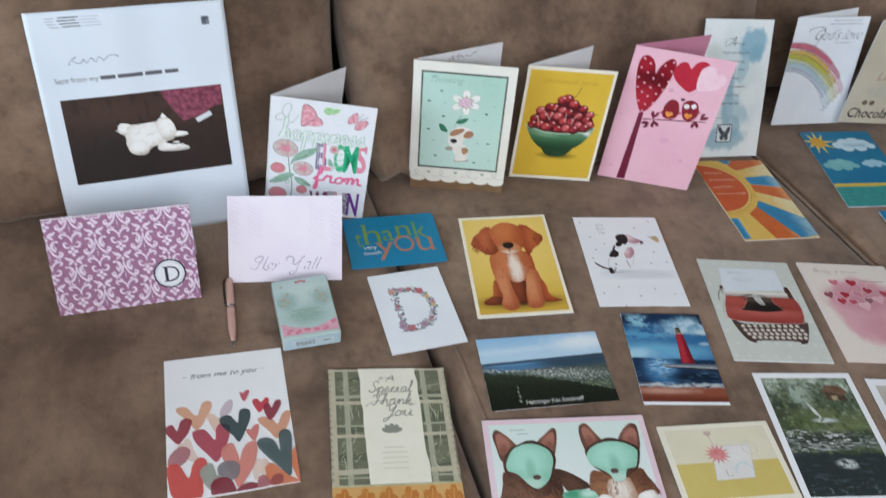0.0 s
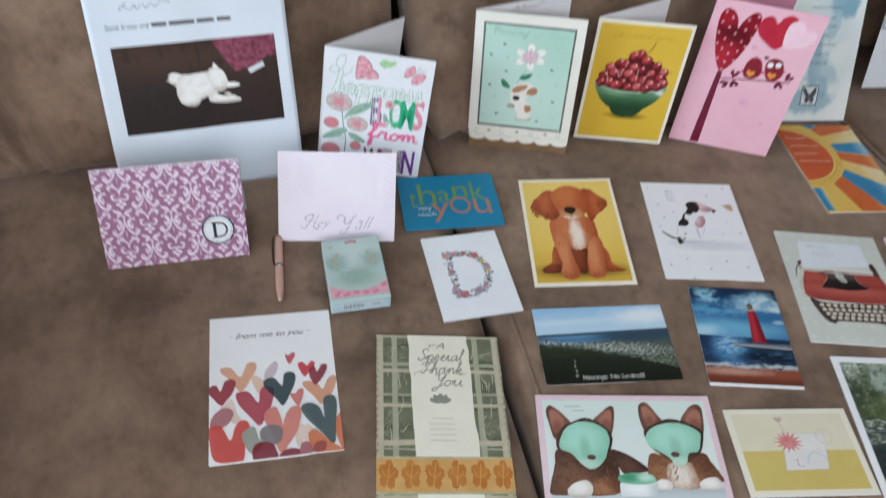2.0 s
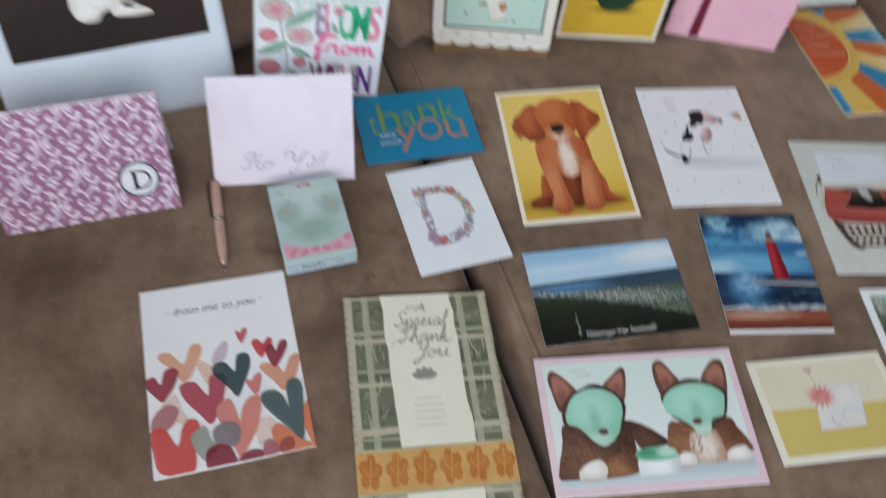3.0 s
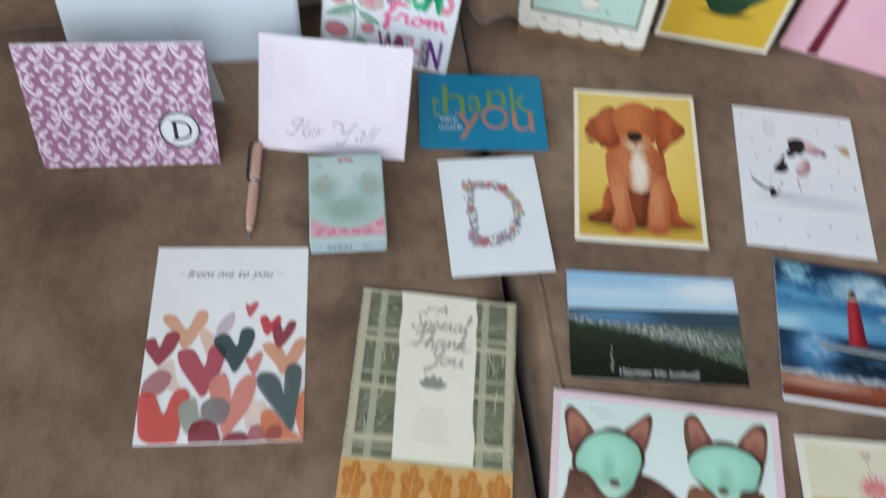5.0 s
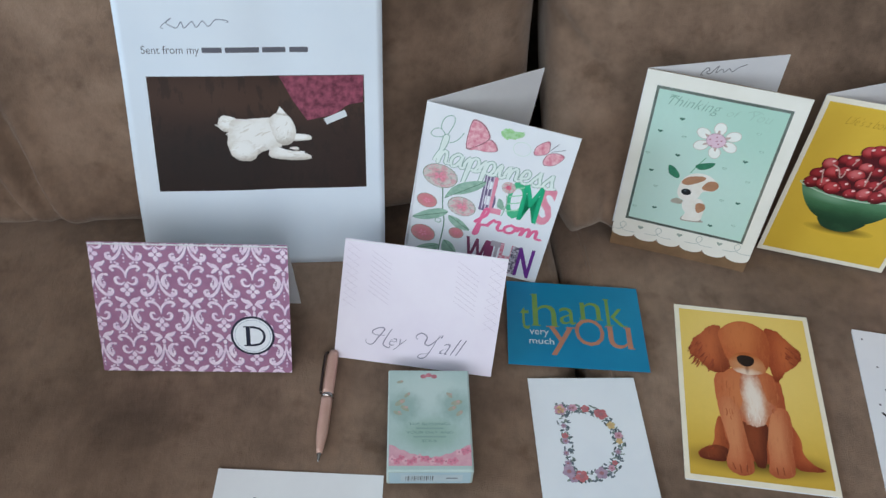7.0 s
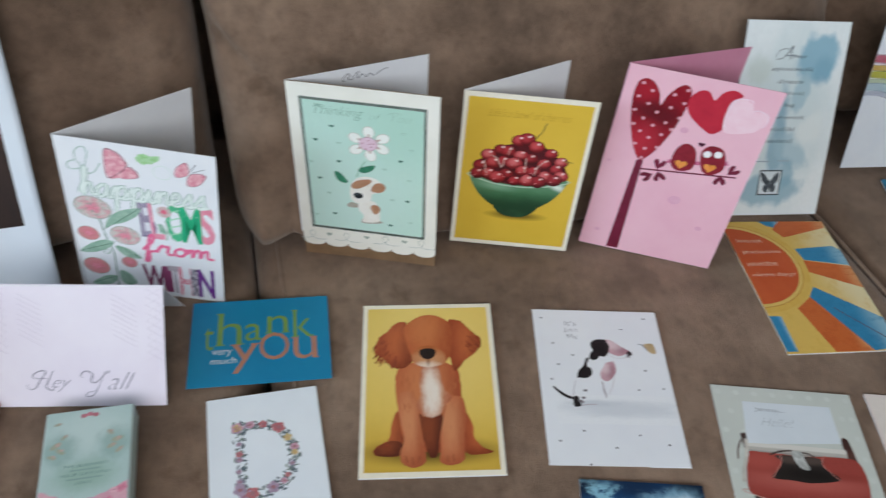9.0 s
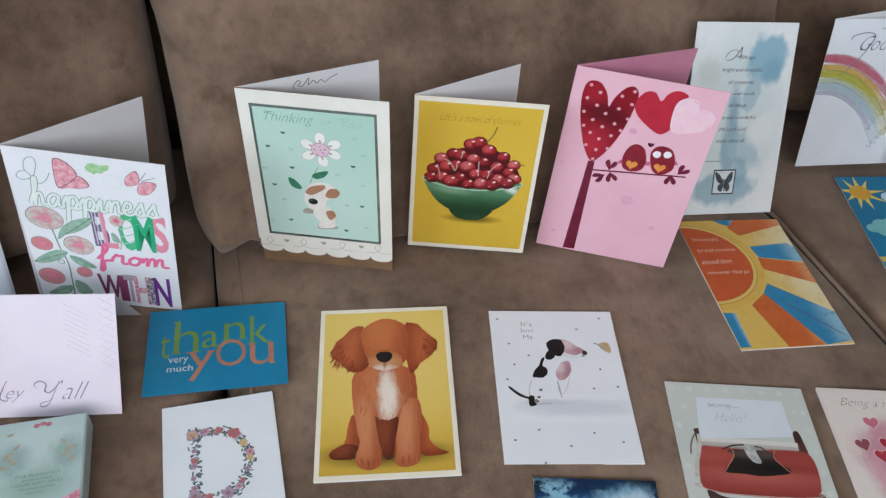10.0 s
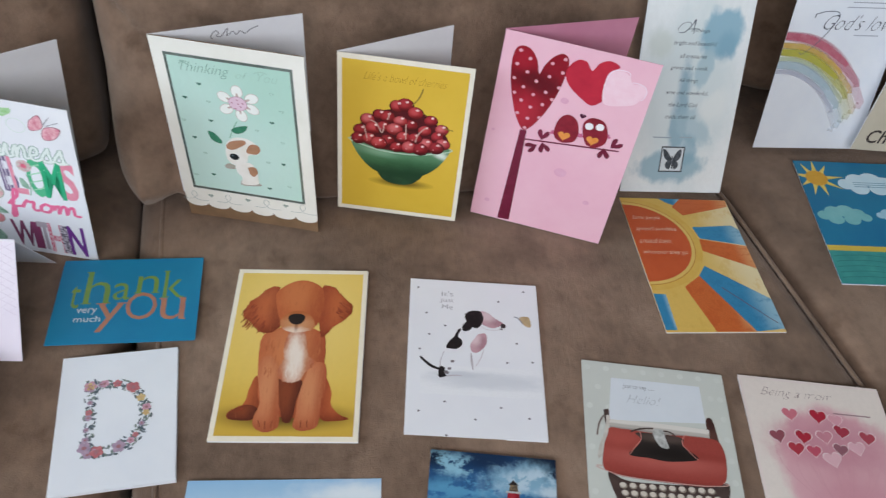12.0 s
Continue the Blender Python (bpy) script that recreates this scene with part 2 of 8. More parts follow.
def seat_cushion(k, root):
    """A boxy cushion with a flat brushed top, soft edges and a sewn rim."""
    bm = bmesh.new()
    nx, ny, y0, y1, r = 60, 60, -0.62, 0.22, 0.026
    rows = []
    for j in range(ny + 1):
        row = []
        y = y0 + (y1 - y0) * (0.5 - 0.5 * math.cos(math.pi * j / ny))
        gap = 0.0010 + 0.0042 * min(1.0, max(0.0, (-y - 0.10) / 0.25))
        xa, xb = seam_x(k, y) + (0.0085 if k == 2 else gap), seam_x(k + 1, y) - (0.0020 if k == 1 else gap)
        for i in range(nx + 1):
            x = xa + (xb - xa) * (0.5 - 0.5 * math.cos(math.pi * i / nx))
            z = seat_z(x, y) - 0.0004
            for d, rr, drop in ((x - xa, (r, 0.029, r)[k], (0.62, 0.8, 0.62)[k]), (xb - x, (0.029, r, r)[k], (0.8, 0.62, 0.62)[k])):
                if d < rr:
                    z -= rr * drop * (1 - math.sqrt(max(0, 1 - (1 - d / rr) ** 2)))
            df = y - y0
            if df < 0.06:
                z -= 0.06 * (1 - math.sqrt(max(0, 1 - (1 - df / 0.06) ** 2)))
            z -= 0.0009 * (0.5 + 0.5 * noise.noise((x * 9, y * 9, k)))
            if y > -0.02:
                z -= 0.1 * (y + 0.02)
            row.append(bm.verts.new((x, y, z)))
        rows.append(row)
    for j in range(ny):
        for i in range(nx):
            bm.faces.new((rows[j][i], rows[j][i + 1], rows[j + 1][i + 1], rows[j + 1][i]))
    edge = rows[0] + [r_[-1] for r_ in rows[1:]] + rows[-1][-2::-1] + [r_[0] for r_ in rows[-2:0:-1]]
    low = [bm.verts.new((v.co.x, v.co.y, 0.29)) for v in edge]
    for a in range(len(edge)):
        c = (a + 1) % len(edge)
        bm.faces.new((edge[a], low[a], low[c], edge[c]))
    bm.faces.new(low[::-1])
    ob = part("seat_cushion", bm, SUEDE, root, "", True)
    for near, off, sunk in ((k, 0.0245, 0.0021), (k + 1, -0.0050, 0.0040)) if k == 1 else ():
        pts = []
        for j in range(40):
            y = -0.56 + 0.70 * j / 39
            x = seam_x(near, y) + off
            pts.append((x, y, seat_z(x, y) - sunk - (0.1 * (y + 0.02) if y > -0.02 else 0)))
        tube("piping", pts, 0.0024, SUEDE, ob, 6)
    return ob


def tube(name, pts, radius, material, parent, sides=8, label="", taper=None):
    bm = bmesh.new()
    rings = []
    for i, p in enumerate(pts):
        p = Vector(p)
        ahead = (Vector(pts[min(i + 1, len(pts) - 1)]) - Vector(pts[max(i - 1, 0)])).normalized()
        a = ahead.orthogonal().normalized() if abs(ahead.z) > 0.9 else ahead.cross(Vector((0, 0, 1))).normalized()
        b = ahead.cross(a)
        rr = radius * (taper(i / (len(pts) - 1)) if taper else 1)
        rings.append([bm.verts.new(p + rr * (math.cos(2 * math.pi * s / sides) * a + math.sin(2 * math.pi * s / sides) * b)) for s in range(sides)])
    for i in range(len(rings) - 1):
        for s in range(sides):
            bm.faces.new((rings[i][s], rings[i][(s + 1) % sides], rings[i + 1][(s + 1) % sides], rings[i + 1][s]))
    bm.faces.new(rings[0][::-1])
    bm.faces.new(rings[-1])
    return part(name, bm, material, parent, label, True)


def back_cushion(k, root):
    """A plump loose pillow leaning back, with round lower corners and slack creases near them."""
    low, tall, thick, lean, n = SEAT - 0.010, 0.50, 0.088, (0.20, 0.36, 0.30)[k], (190, 120, 80)[k]
    behind = (0.004, -0.003, 0.110)[k]
    bm = bmesh.new()

    def edge(side, z):
        up = max(0.0, 1 - (z - SEAT) / 0.26)
        step = min(1.0, max(0.0, (0.675 - z) / 0.07))
        step = step * step * (3 - 2 * step)
        return ((-0.63, -0.0265 + 0.002 * up * up), (-0.024 + 0.007 * step + 0.018 * up * up, 0.668 - 0.004 * up), (0.684, 1.26))[k][side]

    def bulge(x, z):
        """How the cushion is turned, and how far its slack lower corner sags forward."""
        down = min(1.0, max(0.0, (0.56 - z) / 0.09))
        if k == 0:
            return 0.080 * (x + 0.27) - 0.008 * min(1.0, max(0.0, (0.55 - z) / 0.10)) * min(1.0, max(0.0, (-0.12 - x) / 0.08))
        return -0.044 * down * down * (3 - 2 * down) * min(1.0, max(0.0, (0.048 - x) / 0.030)) if k == 1 else 0.0

    for sign in (-1, 1):
        rows = []
        for j in range(n + 1):
            row = []
            t = -math.cos(math.pi * j / n)
            z = low + tall * (t + 1) / 2
            d = min(z - low, low + tall - z)
            r = 0.046 if k == 1 and z < 0.6 else 0.012
            inset = r - math.sqrt(max(0.0, r * r - (r - d) ** 2)) if d < r else 0.0
            xa, xb = edge(0, z) + inset * 0.8, edge(1, z) - min(inset, 0.012) * 0.8
            for i in range(n + 1):
                s = -math.cos(math.pi * i / n)
                full = max(0.0, 1 - abs(s) ** (((9, 3.8), (7, 4.5), (3.2, 9))[k][s > 0])) ** 0.42 * max(0.0, 1 - abs(t) ** (13, 40, 13)[k]) ** 0.42
                x = (xa + xb) / 2 + (xb - xa) / 2 * s
                mid = thick + 0.004 + (0.030 * max(0.0, (x - 0.32) / 0.28) if k == 1 else 0.0) + lean * (z - low - 0.02) + 0.018 * min(1.0, max(0.0, (z - 0.47) / 0.12)) + (0.9 * max(0.0, z - 0.53) ** 2 if k == 1 else 0.0) + behind + bulge(x, z)
                y = mid - thick * full if sign < 0 else mid + max(thick, 0.396 - mid) * full
                if sign < 0:
                    wob = noise.noise((x * 5.5 + 3 * k, z * 5.5, 1.7)) * 0.005 + noise.noise((x * 16, z * 13, 5.1 + k)) * 0.0026 + noise.noise((x * 34 + 2, z * 26, 2.2 + k)) * 0.0011
                    corner = max(0.0, abs(s) - 0.62) * max(0.0, -t - 0.25)
                    wob += corner * 0.03 * math.sin(30 * (s * 0.8 + t * 0.7))
                    if k == 0:
                        off = x + 0.460 + 0.30 * (z - 0.466)
                        fade = max(0.0, 1 - abs(z - 0.505) / 0.085)
                        wob += fade * (0.020 * math.exp(-((off + 0.010) / 0.008) ** 2) - 0.012 * math.exp(-((off - 0.008) / 0.010) ** 2))
                        off = x + 0.485 + 0.45 * (z - 0.466)
                        fade = max(0.0, 1 - abs(z - 0.480) / 0.050)
                        wob += fade * (0.010 * math.exp(-((off + 0.006) / 0.006) ** 2) - 0.007 * math.exp(-((off - 0.006) / 0.007) ** 2))
                    if k == 1:
                        off = z - 0.640 + 0.9 * (x + 0.02)
                        fade = max(0.0, 1 - abs(x) / 0.045)
                        wob += fade * (0.008 * math.exp(-((off + 0.006) / 0.008) ** 2) - 0.006 * math.exp(-((off - 0.008) / 0.009) ** 2))
                    y += (wob + 0.004) * min(1.0, full * 1.3)
                row.append(bm.verts.new((x, y, z)))
            rows.append(row)
        for j in range(n):
            for i in range(n):
                q = (rows[j][i], rows[j][i + 1], rows[j + 1][i + 1], rows[j + 1][i])
                bm.faces.new(q if sign < 0 else q[::-1])
    bmesh.ops.remove_doubles(bm, verts=list(bm.verts), dist=1e-5)
    return part("back_cushion", bm, SUEDE, root, "", True)


sofa = tagged(new("sofa"), "brown microfibre sofa with loose seat and back cushions", "sofa")
part("base", box_bm(-0.64, 1.27, -0.60, 0.66, 0.06, 0.288, 0.02, 3), SUEDE, sofa)
part("back_frame", box_bm(-0.64, 1.27, 0.40, 0.66, 0.288, 0.92, 0.03, 3), SUEDE, sofa)
for ax in (-0.81, 1.275):
    part("arm", box_bm(ax, ax + 0.165, -0.62, 0.66, 0.06, 0.685, 0.055, 5), SUEDE, sofa, "", True)
for fx in (-0.72, 1.34):
    for fy in (-0.54, 0.6):
        part("foot", box_bm(fx - 0.03, fx + 0.03, fy - 0.03, fy + 0.03, 0.0, 0.06, 0.004), BOARDS, sofa)
for kk in range(3):
    seat_cushion(kk, sofa)
    back_cushion(kk, sofa)

# ---- cards: sheets and what is printed on them ----


def smooth_loop(pts, steps=6):
    """A closed Catmull-Rom line through the points."""
    out, n = [], len(pts)
    for i in range(n):
        p0, p1, p2, p3 = (pts[(i + k - 1) % n] for k in range(4))
        for s in range(steps):
            t = s / steps
            out.append(tuple(0.5 * (2 * b + (c - a) * t + (2 * a - 5 * b + 4 * c - d) * t * t + (3 * b - a - 3 * c + d) * t ** 3) for a, b, c, d in zip(p0, p1, p2, p3)))
    return out


def heart_pts(n=18):
    out = []
    for i in range(2 * n):
        a = math.pi * i / n
        out.append((16 * math.sin(a) ** 3 / 34, (13 * math.cos(a) - 5 * math.cos(2 * a) - 2 * math.cos(3 * a) - math.cos(4 * a) + 2.5) / 34))
    return out


LAYER = 0.00006


class Sheet:
    """One leaf of a card, w by h, at the pose m under its card; things are printed on its face in shares of its width and height."""

    def __init__(self, root, name, w, h, m, material, thick=0.0006, bend=None, grid=1, label="", outline=None):
        self.w, self.h, self.bend, self.thick, self.pose, self.prints = w, h, bend, thick, m, 0
        bm = bmesh.new()
        if outline:
            pts = [((u - 0.5) * w, (v - 0.5) * h) for u, v in outline]
            top = [bm.verts.new((x, y, 0)) for x, y in pts]
            low = [bm.verts.new((x, y, -thick)) for x, y in pts]
            bm.faces.new(top)
            bm.faces.new(low[::-1])
            for a in range(len(pts)):
                c = (a + 1) % len(pts)
                bm.faces.new((top[a], low[a], low[c], top[c]))
        else:
            loops = []
            for z in (0, -thick):
                loops.append([[bm.verts.new((w * (i / grid - 0.5), h * (j / grid - 0.5), z)) for i in range(grid + 1)] for j in range(grid + 1)])
            for q, flip in ((loops[0], False), (loops[1], True)):
                for j in range(grid):
                    for i in range(grid):
                        fc = (q[j][i], q[j][i + 1], q[j + 1][i + 1], q[j + 1][i])
                        bm.faces.new(fc[::-1] if flip else fc)
            rim = [[q[0][i] for i in range(grid)] + [q[j][grid] for j in range(grid)] + [q[grid][i] for i in range(grid, 0, -1)] + [q[j][0] for j in range(grid, 0, -1)] for q in loops]
            for a in range(4 * grid):
                c = (a + 1) % (4 * grid)
                bm.faces.new((rim[0][a], rim[1][a], rim[1][c], rim[0][c]))
        self.curve(bm)
        self.ob = part(name, bm, material, root, label, bend is not None and grid > 4)
        self.ob.matrix_local = m

    def curve(self, bm):
        if self.bend:
            for v in bm.verts:
                v.co.z += self.bend(v.co.x, v.co.y)

    def at(self, u, v):
        return ((u - 0.5) * self.w, (v - 0.5) * self.h)

    def add(self, name, loops, material, lay=1, label="", climb=0.0):
        """Flat shapes in metres on the face; with climb, each lies a little over the one before."""
        bm = bmesh.new()
        lay = self.over(lay)
        for k, loop in enumerate(loops):
            vs = [bm.verts.new((x, y, LAYER * (lay + climb * k / len(loops)))) for x, y in loop]
            if len(vs) > 2:
                bm.faces.new(vs)
        for f in bm.faces:
            if f.normal.z < 0 or f.calc_area() == 0:
                f.normal_flip()
        bm.normal_update()
        for f in bm.faces:
            if f.normal.z < 0:
                f.normal_flip()
        if self.bend:
            for axis, size in ((0, self.w), (1, self.h)):
                for k in range(1, 40):
                    co, no = [0, 0, 0], [0, 0, 0]
                    co[axis], no[axis] = size * (k / 40 - 0.5), 1
                    bmesh.ops.bisect_plane(bm, geom=list(bm.verts) + list(bm.edges) + list(bm.faces), plane_co=co, plane_no=no)
        self.curve(bm)
        me = bpy.data.meshes.new(name)
        bm.to_mesh(me)
        bm.free()
        me.materials.append(material)
        ob = new(name, me)
        ob.parent = self.ob
        return tagged(ob, label)

    def over(self, lay):
        """Each print on a layer lies a hair over the one before it."""
        self.prints += 1
        return lay + 0.015 * (self.prints % 40)

    def rect(self, name, u0, v0, u1, v1, material, lay=1, label="", cuts=1):
        loops = []
        for i in range(cuts):
            for j in range(cuts):
                a, b = u0 + (u1 - u0) * i / cuts, u0 + (u1 - u0) * (i + 1) / cuts
                c, d = v0 + (v1 - v0) * j / cuts, v0 + (v1 - v0) * (j + 1) / cuts
                loops.append([self.at(a, c), self.at(b, c), self.at(b, d), self.at(a, d)])
        return self.add(name, loops, material, lay, label)

    def poly(self, name, pts, material, lay=1, label=""):
        return self.add(name, [[self.at(*p) for p in pts]], material, lay, label)

    def blob(self, name, pts, material, lay=1, label="", ragged=0.0, seed=0):
        loop = smooth_loop([self.at(*p) for p in pts], 8)
        if ragged:
            rnd = random.Random(seed)
            c = Vector((sum(p[0] for p in loop) / len(loop), sum(p[1] for p in loop) / len(loop)))
            loop = [tuple(c + (Vector(p) - c) * (1 + ragged * rnd.uniform(-1, 1))) for p in loop]
        return self.add(name, [loop], material, lay, label)

    def oval(self, name, u, v, ru, rv, material, lay=1, turn=0.0, n=24, label=""):
        """ru and rv are shares of the width."""
        x, y = self.at(u, v)
        c, s = math.cos(radians(turn)), math.sin(radians(turn))
        loop = []
        for i in range(n):
            a, b = self.w * ru * math.cos(2 * math.pi * i / n), self.w * rv * math.sin(2 * math.pi * i / n)
            loop.append((x + a * c - b * s, y + a * s + b * c))
        return self.add(name, [loop], material, lay, label)

    def ring(self, name, u, v, r0, r1, material, lay=1, n=40):
        x, y = self.at(u, v)
        loops = []
        for i in range(n):
            a, b = 2 * math.pi * i / n, 2 * math.pi * (i + 1) / n
            loops.append([(x + self.w * r * math.cos(t), y + self.w * r * math.sin(t)) for r, t in ((r0, a), (r1, a), (r1, b), (r0, b))])
        return self.add(name, loops, material, lay)

    def heart(self, name, u, v, size, material, lay=1, turn=0.0, wide=1.0, tall=1.0, label="", notch=0.0):
        x, y = self.at(u, v)
        c, s = math.cos(radians(turn)), math.sin(radians(turn))
        loop = []
        for a, b in heart_pts():
            b -= notch * math.exp(-((a / 0.16) ** 2)) * (b > 0)
            a, b = a * size * self.w * wide, b * size * self.w * tall
            q = (x + a * c - b * s, y + a * s + b * c)
            loop.append((max(-self.w / 2, min(self.w / 2, q[0])), max(-self.h / 2, min(self.h / 2, q[1]))))
        return self.add(name, [loop], material, lay, label)

    def line(self, name, pts, width, material, lay=1, label="", smooth=True, ends=1.0):
        """A drawn stroke through the points; width is a share of the sheet's width."""
        p = [self.at(*q) for q in pts]
        if smooth and len(p) > 2:
            p = smooth_loop(p, 5)[: 5 * (len(p) - 1) + 1]
        loops, k = [], len(p)
        side = []
        for i in range(k):
            d = Vector(p[min(i + 1, k - 1)]) - Vector(p[max(i - 1, 0)])
            d = d.normalized() if d.length > 1e-9 else Vector((1, 0))
            wd = width * self.w / 2 * (1 if ends == 1.0 else ends + (1 - ends) * math.sin(math.pi * i / max(1, k - 1)))
            nrm = Vector((-d.y, d.x)) * wd
            side.append((tuple(Vector(p[i]) + nrm), tuple(Vector(p[i]) - nrm)))
        for i in range(k - 1):
            loops.append([side[i][1], side[i + 1][1], side[i + 1][0], side[i][0]])
        return self.add(name, loops, material, lay, label, 0.4)

    def text(self, name, body, u0, v0, u1, v1, material, lay=2, shear=0.0, heavy=-0.006, rise=0.0, label=""):
        """Writing fitted between two corners; rise: how far the line climbs, as a share of the height."""
        lay = self.over(lay)
        cu = bpy.data.curves.new(name, "FONT")
        cu.body, cu.shear, cu.offset, cu.resolution_u = body, shear, heavy, 3
        tmp = new("lettering", cu)
        bpy.context.view_layer.update()
        me = bpy.data.meshes.new_from_object(tmp.evaluated_get(bpy.context.evaluated_depsgraph_get()))
        bpy.data.objects.remove(tmp)
        bpy.data.curves.remove(cu)
        co = np.array([v.co for v in me.vertices])
        lo, hi = co.min(0), co.max(0)
        for v in me.vertices:
            a = (v.co.x - lo[0]) / max(1e-6, hi[0] - lo[0])
            b = (v.co.y - lo[1]) / max(1e-6, hi[1] - lo[1])
            x, y = self.at(u0 + (u1 - u0) * a, v0 + (v1 - v0) * b + rise * a)
            v.co = (x, y, LAYER * lay + (self.bend(x, y) if self.bend else 0))
        me.materials.clear()
        me.materials.append(material)
        ob = new(name, me)
        ob.parent = self.ob
        return tagged(ob, label)


GLYPHS = {
    "h": (1.1, "0,.1 .45,1.4 .5,2.1 .33,2 .28,.9 .26,0 .42,.8 .7,1 .82,.6 .84,.15 1.1,.15"),
    "a": (1.2, ".9,.8 .55,1 .15,.6 .2,.1 .5,.05 .85,.6 .88,.95 .85,.3 .98,.02 1.2,.2"),
    "p": (1.2, "0,.2 .28,.95 .28,.2 .22,-1.1 .34,-.2 .45,.8 .8,1 1,.6 .8,.1 .5,.12 .9,.02 1.2,.2"),
    "i": (0.7, "0,.2 .28,1 .28,.3 .42,.02 .7,.2"),
    "n": (1.1, "0,.2 .24,1 .25,.05 .4,.7 .72,1 .84,.6 .86,.12 1.1,.15"),
    "e": (0.95, "0,.3 .55,.5 .6,.9 .32,1 .1,.5 .28,.06 .65,.05 .95,.3"),
    "s": (0.9, "0,.2 .38,.95 .45,1.1 .5,.65 .62,.25 .38,.02 .12,.12 .45,.04 .9,.2"),
    "f": (0.9, "0,.3 .5,1.4 .52,2.1 .32,2 .26,.5 .2,-1 .4,-.8 .4,.15 .9,.3"),
    "r": (0.95, "0,.2 .2,1.05 .36,.92 .62,1 .6,.3 .76,.05 .95,.2"),
    "o": (1.0, ".5,1 .12,.6 .2,.1 .58,.08 .76,.6 .5,1 .62,.84 1,.9"),
    "c": (0.9, "0,.2 .55,.85 .42,1 .14,.6 .22,.08 .6,.06 .9,.25"),
    "l": (0.65, "0,.2 .45,1.4 .48,2.1 .3,2 .24,.7 .32,.05 .65,.2"),
    "k": (1.05, "0,.2 .45,1.4 .48,2.1 .3,2 .26,.8 .24,0 .4,.6 .72,1 .7,.6 .36,.5 .6,.3 .8,.02 1.05,.2"),
    "u": (1.15, "0,.2 .22,1 .24,.3 .45,.02 .75,.4 .88,1 .88,.3 1,.02 1.15,.2"),
    "S": (1.2, "1.15,1.75 .9,2.15 .45,1.95 .5,1.4 .9,.9 .85,.3 .35,0 0,.3 .2,.45"),
    "T": (1.25, "-.1,1.5 .2,1.95 .8,1.9 1.5,2.15 .9,2 .72,1.2 .58,.25 .3,0 .1,.25"),
    "Y": (1.15, "-.05,1.7 .25,2 .4,1.15 .7,1.05 1.1,2 .9,.8 .6,-.6 .25,-.95 .15,-.5 1.1,.3"),
    "m": (1.5, "0,.4 .2,1 .22,.05 .36,.8 .62,1 .72,.1 .84,.8 1.1,1 1.2,.2 1.5,.15"),
}


def script(s, word, u0, u1, v, tall, width, material, lay, slant=0.25):
    """A word in joined round handwriting; v: its base line, tall: the height of its small letters."""
    size, at = (u1 - u0) / sum(GLYPHS[c][0] for c in word), u0
    for k, c in enumerate(word):
        pts = [tuple(float(q) for q in pair.split(",")) for pair in GLYPHS[c][1].split()]
        s.line("lettering", [(at + size * (x + slant * y * 0.4), v + tall * y) for x, y in pts], width, material, lay + 0.3 * (k % 2))
        at += size * GLYPHS[c][0]


def strands(s, name, zones, colours, lay, seed, width=0.006):
    """Short drawn strokes. zones: (u, v, half width, half height, drift u, drift v, how many)."""
    rnd = random.Random(seed)
    for u, v, ru, rv, du, dv, count in zones:
        for k in range(count):
            t, r = rnd.uniform(0, 2 * math.pi), math.sqrt(rnd.random())
            x, y = u + ru * r * math.cos(t), v + rv * r * math.sin(t)
            g = rnd.uniform(0.5, 1.2)
            bow = rnd.uniform(-0.012, 0.012)
            s.line(name, [(x, y), (x + du * g * 0.5 + bow, y + dv * g * 0.5), (x + du * g, y + dv * g)], width * rnd.uniform(0.6, 1.3), rnd.choice(colours), lay + k % 3, "", True, 0.25)


def plane_pose(a, b, d):
    """The pose of a sheet with top corners a, b and foot d below a: x along a to b, y up the sheet."""
    a, b, d = Vector(a), Vector(b), Vector(d)
    x = (b - a).normalized()
    y = (a - d)
    y = (y - x * y.dot(x)).normalized()
    z = x.cross(y)
    w, h = (b - a).length, (a - d).length
    c = (a + b) / 2 - y * h / 2
    m = Matrix((x, y, z)).transposed().to_4x4()
    m.translation = c
    return m, w, h


def card(label, name="greeting_card", group="greeting cards on the sofa", category="card"):
    return tagged(new(name), label, category, group)


def lying_card(label, a, b, d, material, leaves=2, gap=0.0008, name="greeting_card", category="card"):
    """A card lying on the seat with the top corners a and b and the foot d under a: its front leaf, and for a folded card the back leaf
    under it, a little open."""
    root = card(label, name, category=category)
    m, w, h = plane_pose(a, b, d)
    root.matrix_world = m @ Matrix.Translation((0, 0, -0.0015))
    if leaves == 2:
        Sheet(root, "back_leaf", w, h, pose(0.0004, -0.0005, 0.0002), PAPER)
        return Sheet(root, "front_leaf", w, h, pose(0, 0, 0.0010 + gap / 2, 0.2, 0.15, 0), material)
    return Sheet(root, "face", w, h, pose(0, 0, 0.0008), material)


def standing_card(label, a, b, d, e, material, inside=None, outline=None, lift=0.0):
    """A folded card standing on its two leaves; the fold runs from a down to d, b is the front leaf's far top corner, e the back leaf's."""
    root = card(label)
    foot = Vector(d)
    root.matrix_world = Matrix.Translation(foot)
    off = lambda p: Vector(p) - foot
    m, w, h = plane_pose(off(a), off(b), off(d))
    front = Sheet(root, "front_leaf", w, h, m, material, outline=outline)
    m2, w2, h2 = plane_pose(off(a), off(e), off(d))
    m2 = m2 @ Matrix.Translation((0.0004, lift / 2, -0.0008))
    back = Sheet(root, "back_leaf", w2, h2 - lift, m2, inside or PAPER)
    return front, back


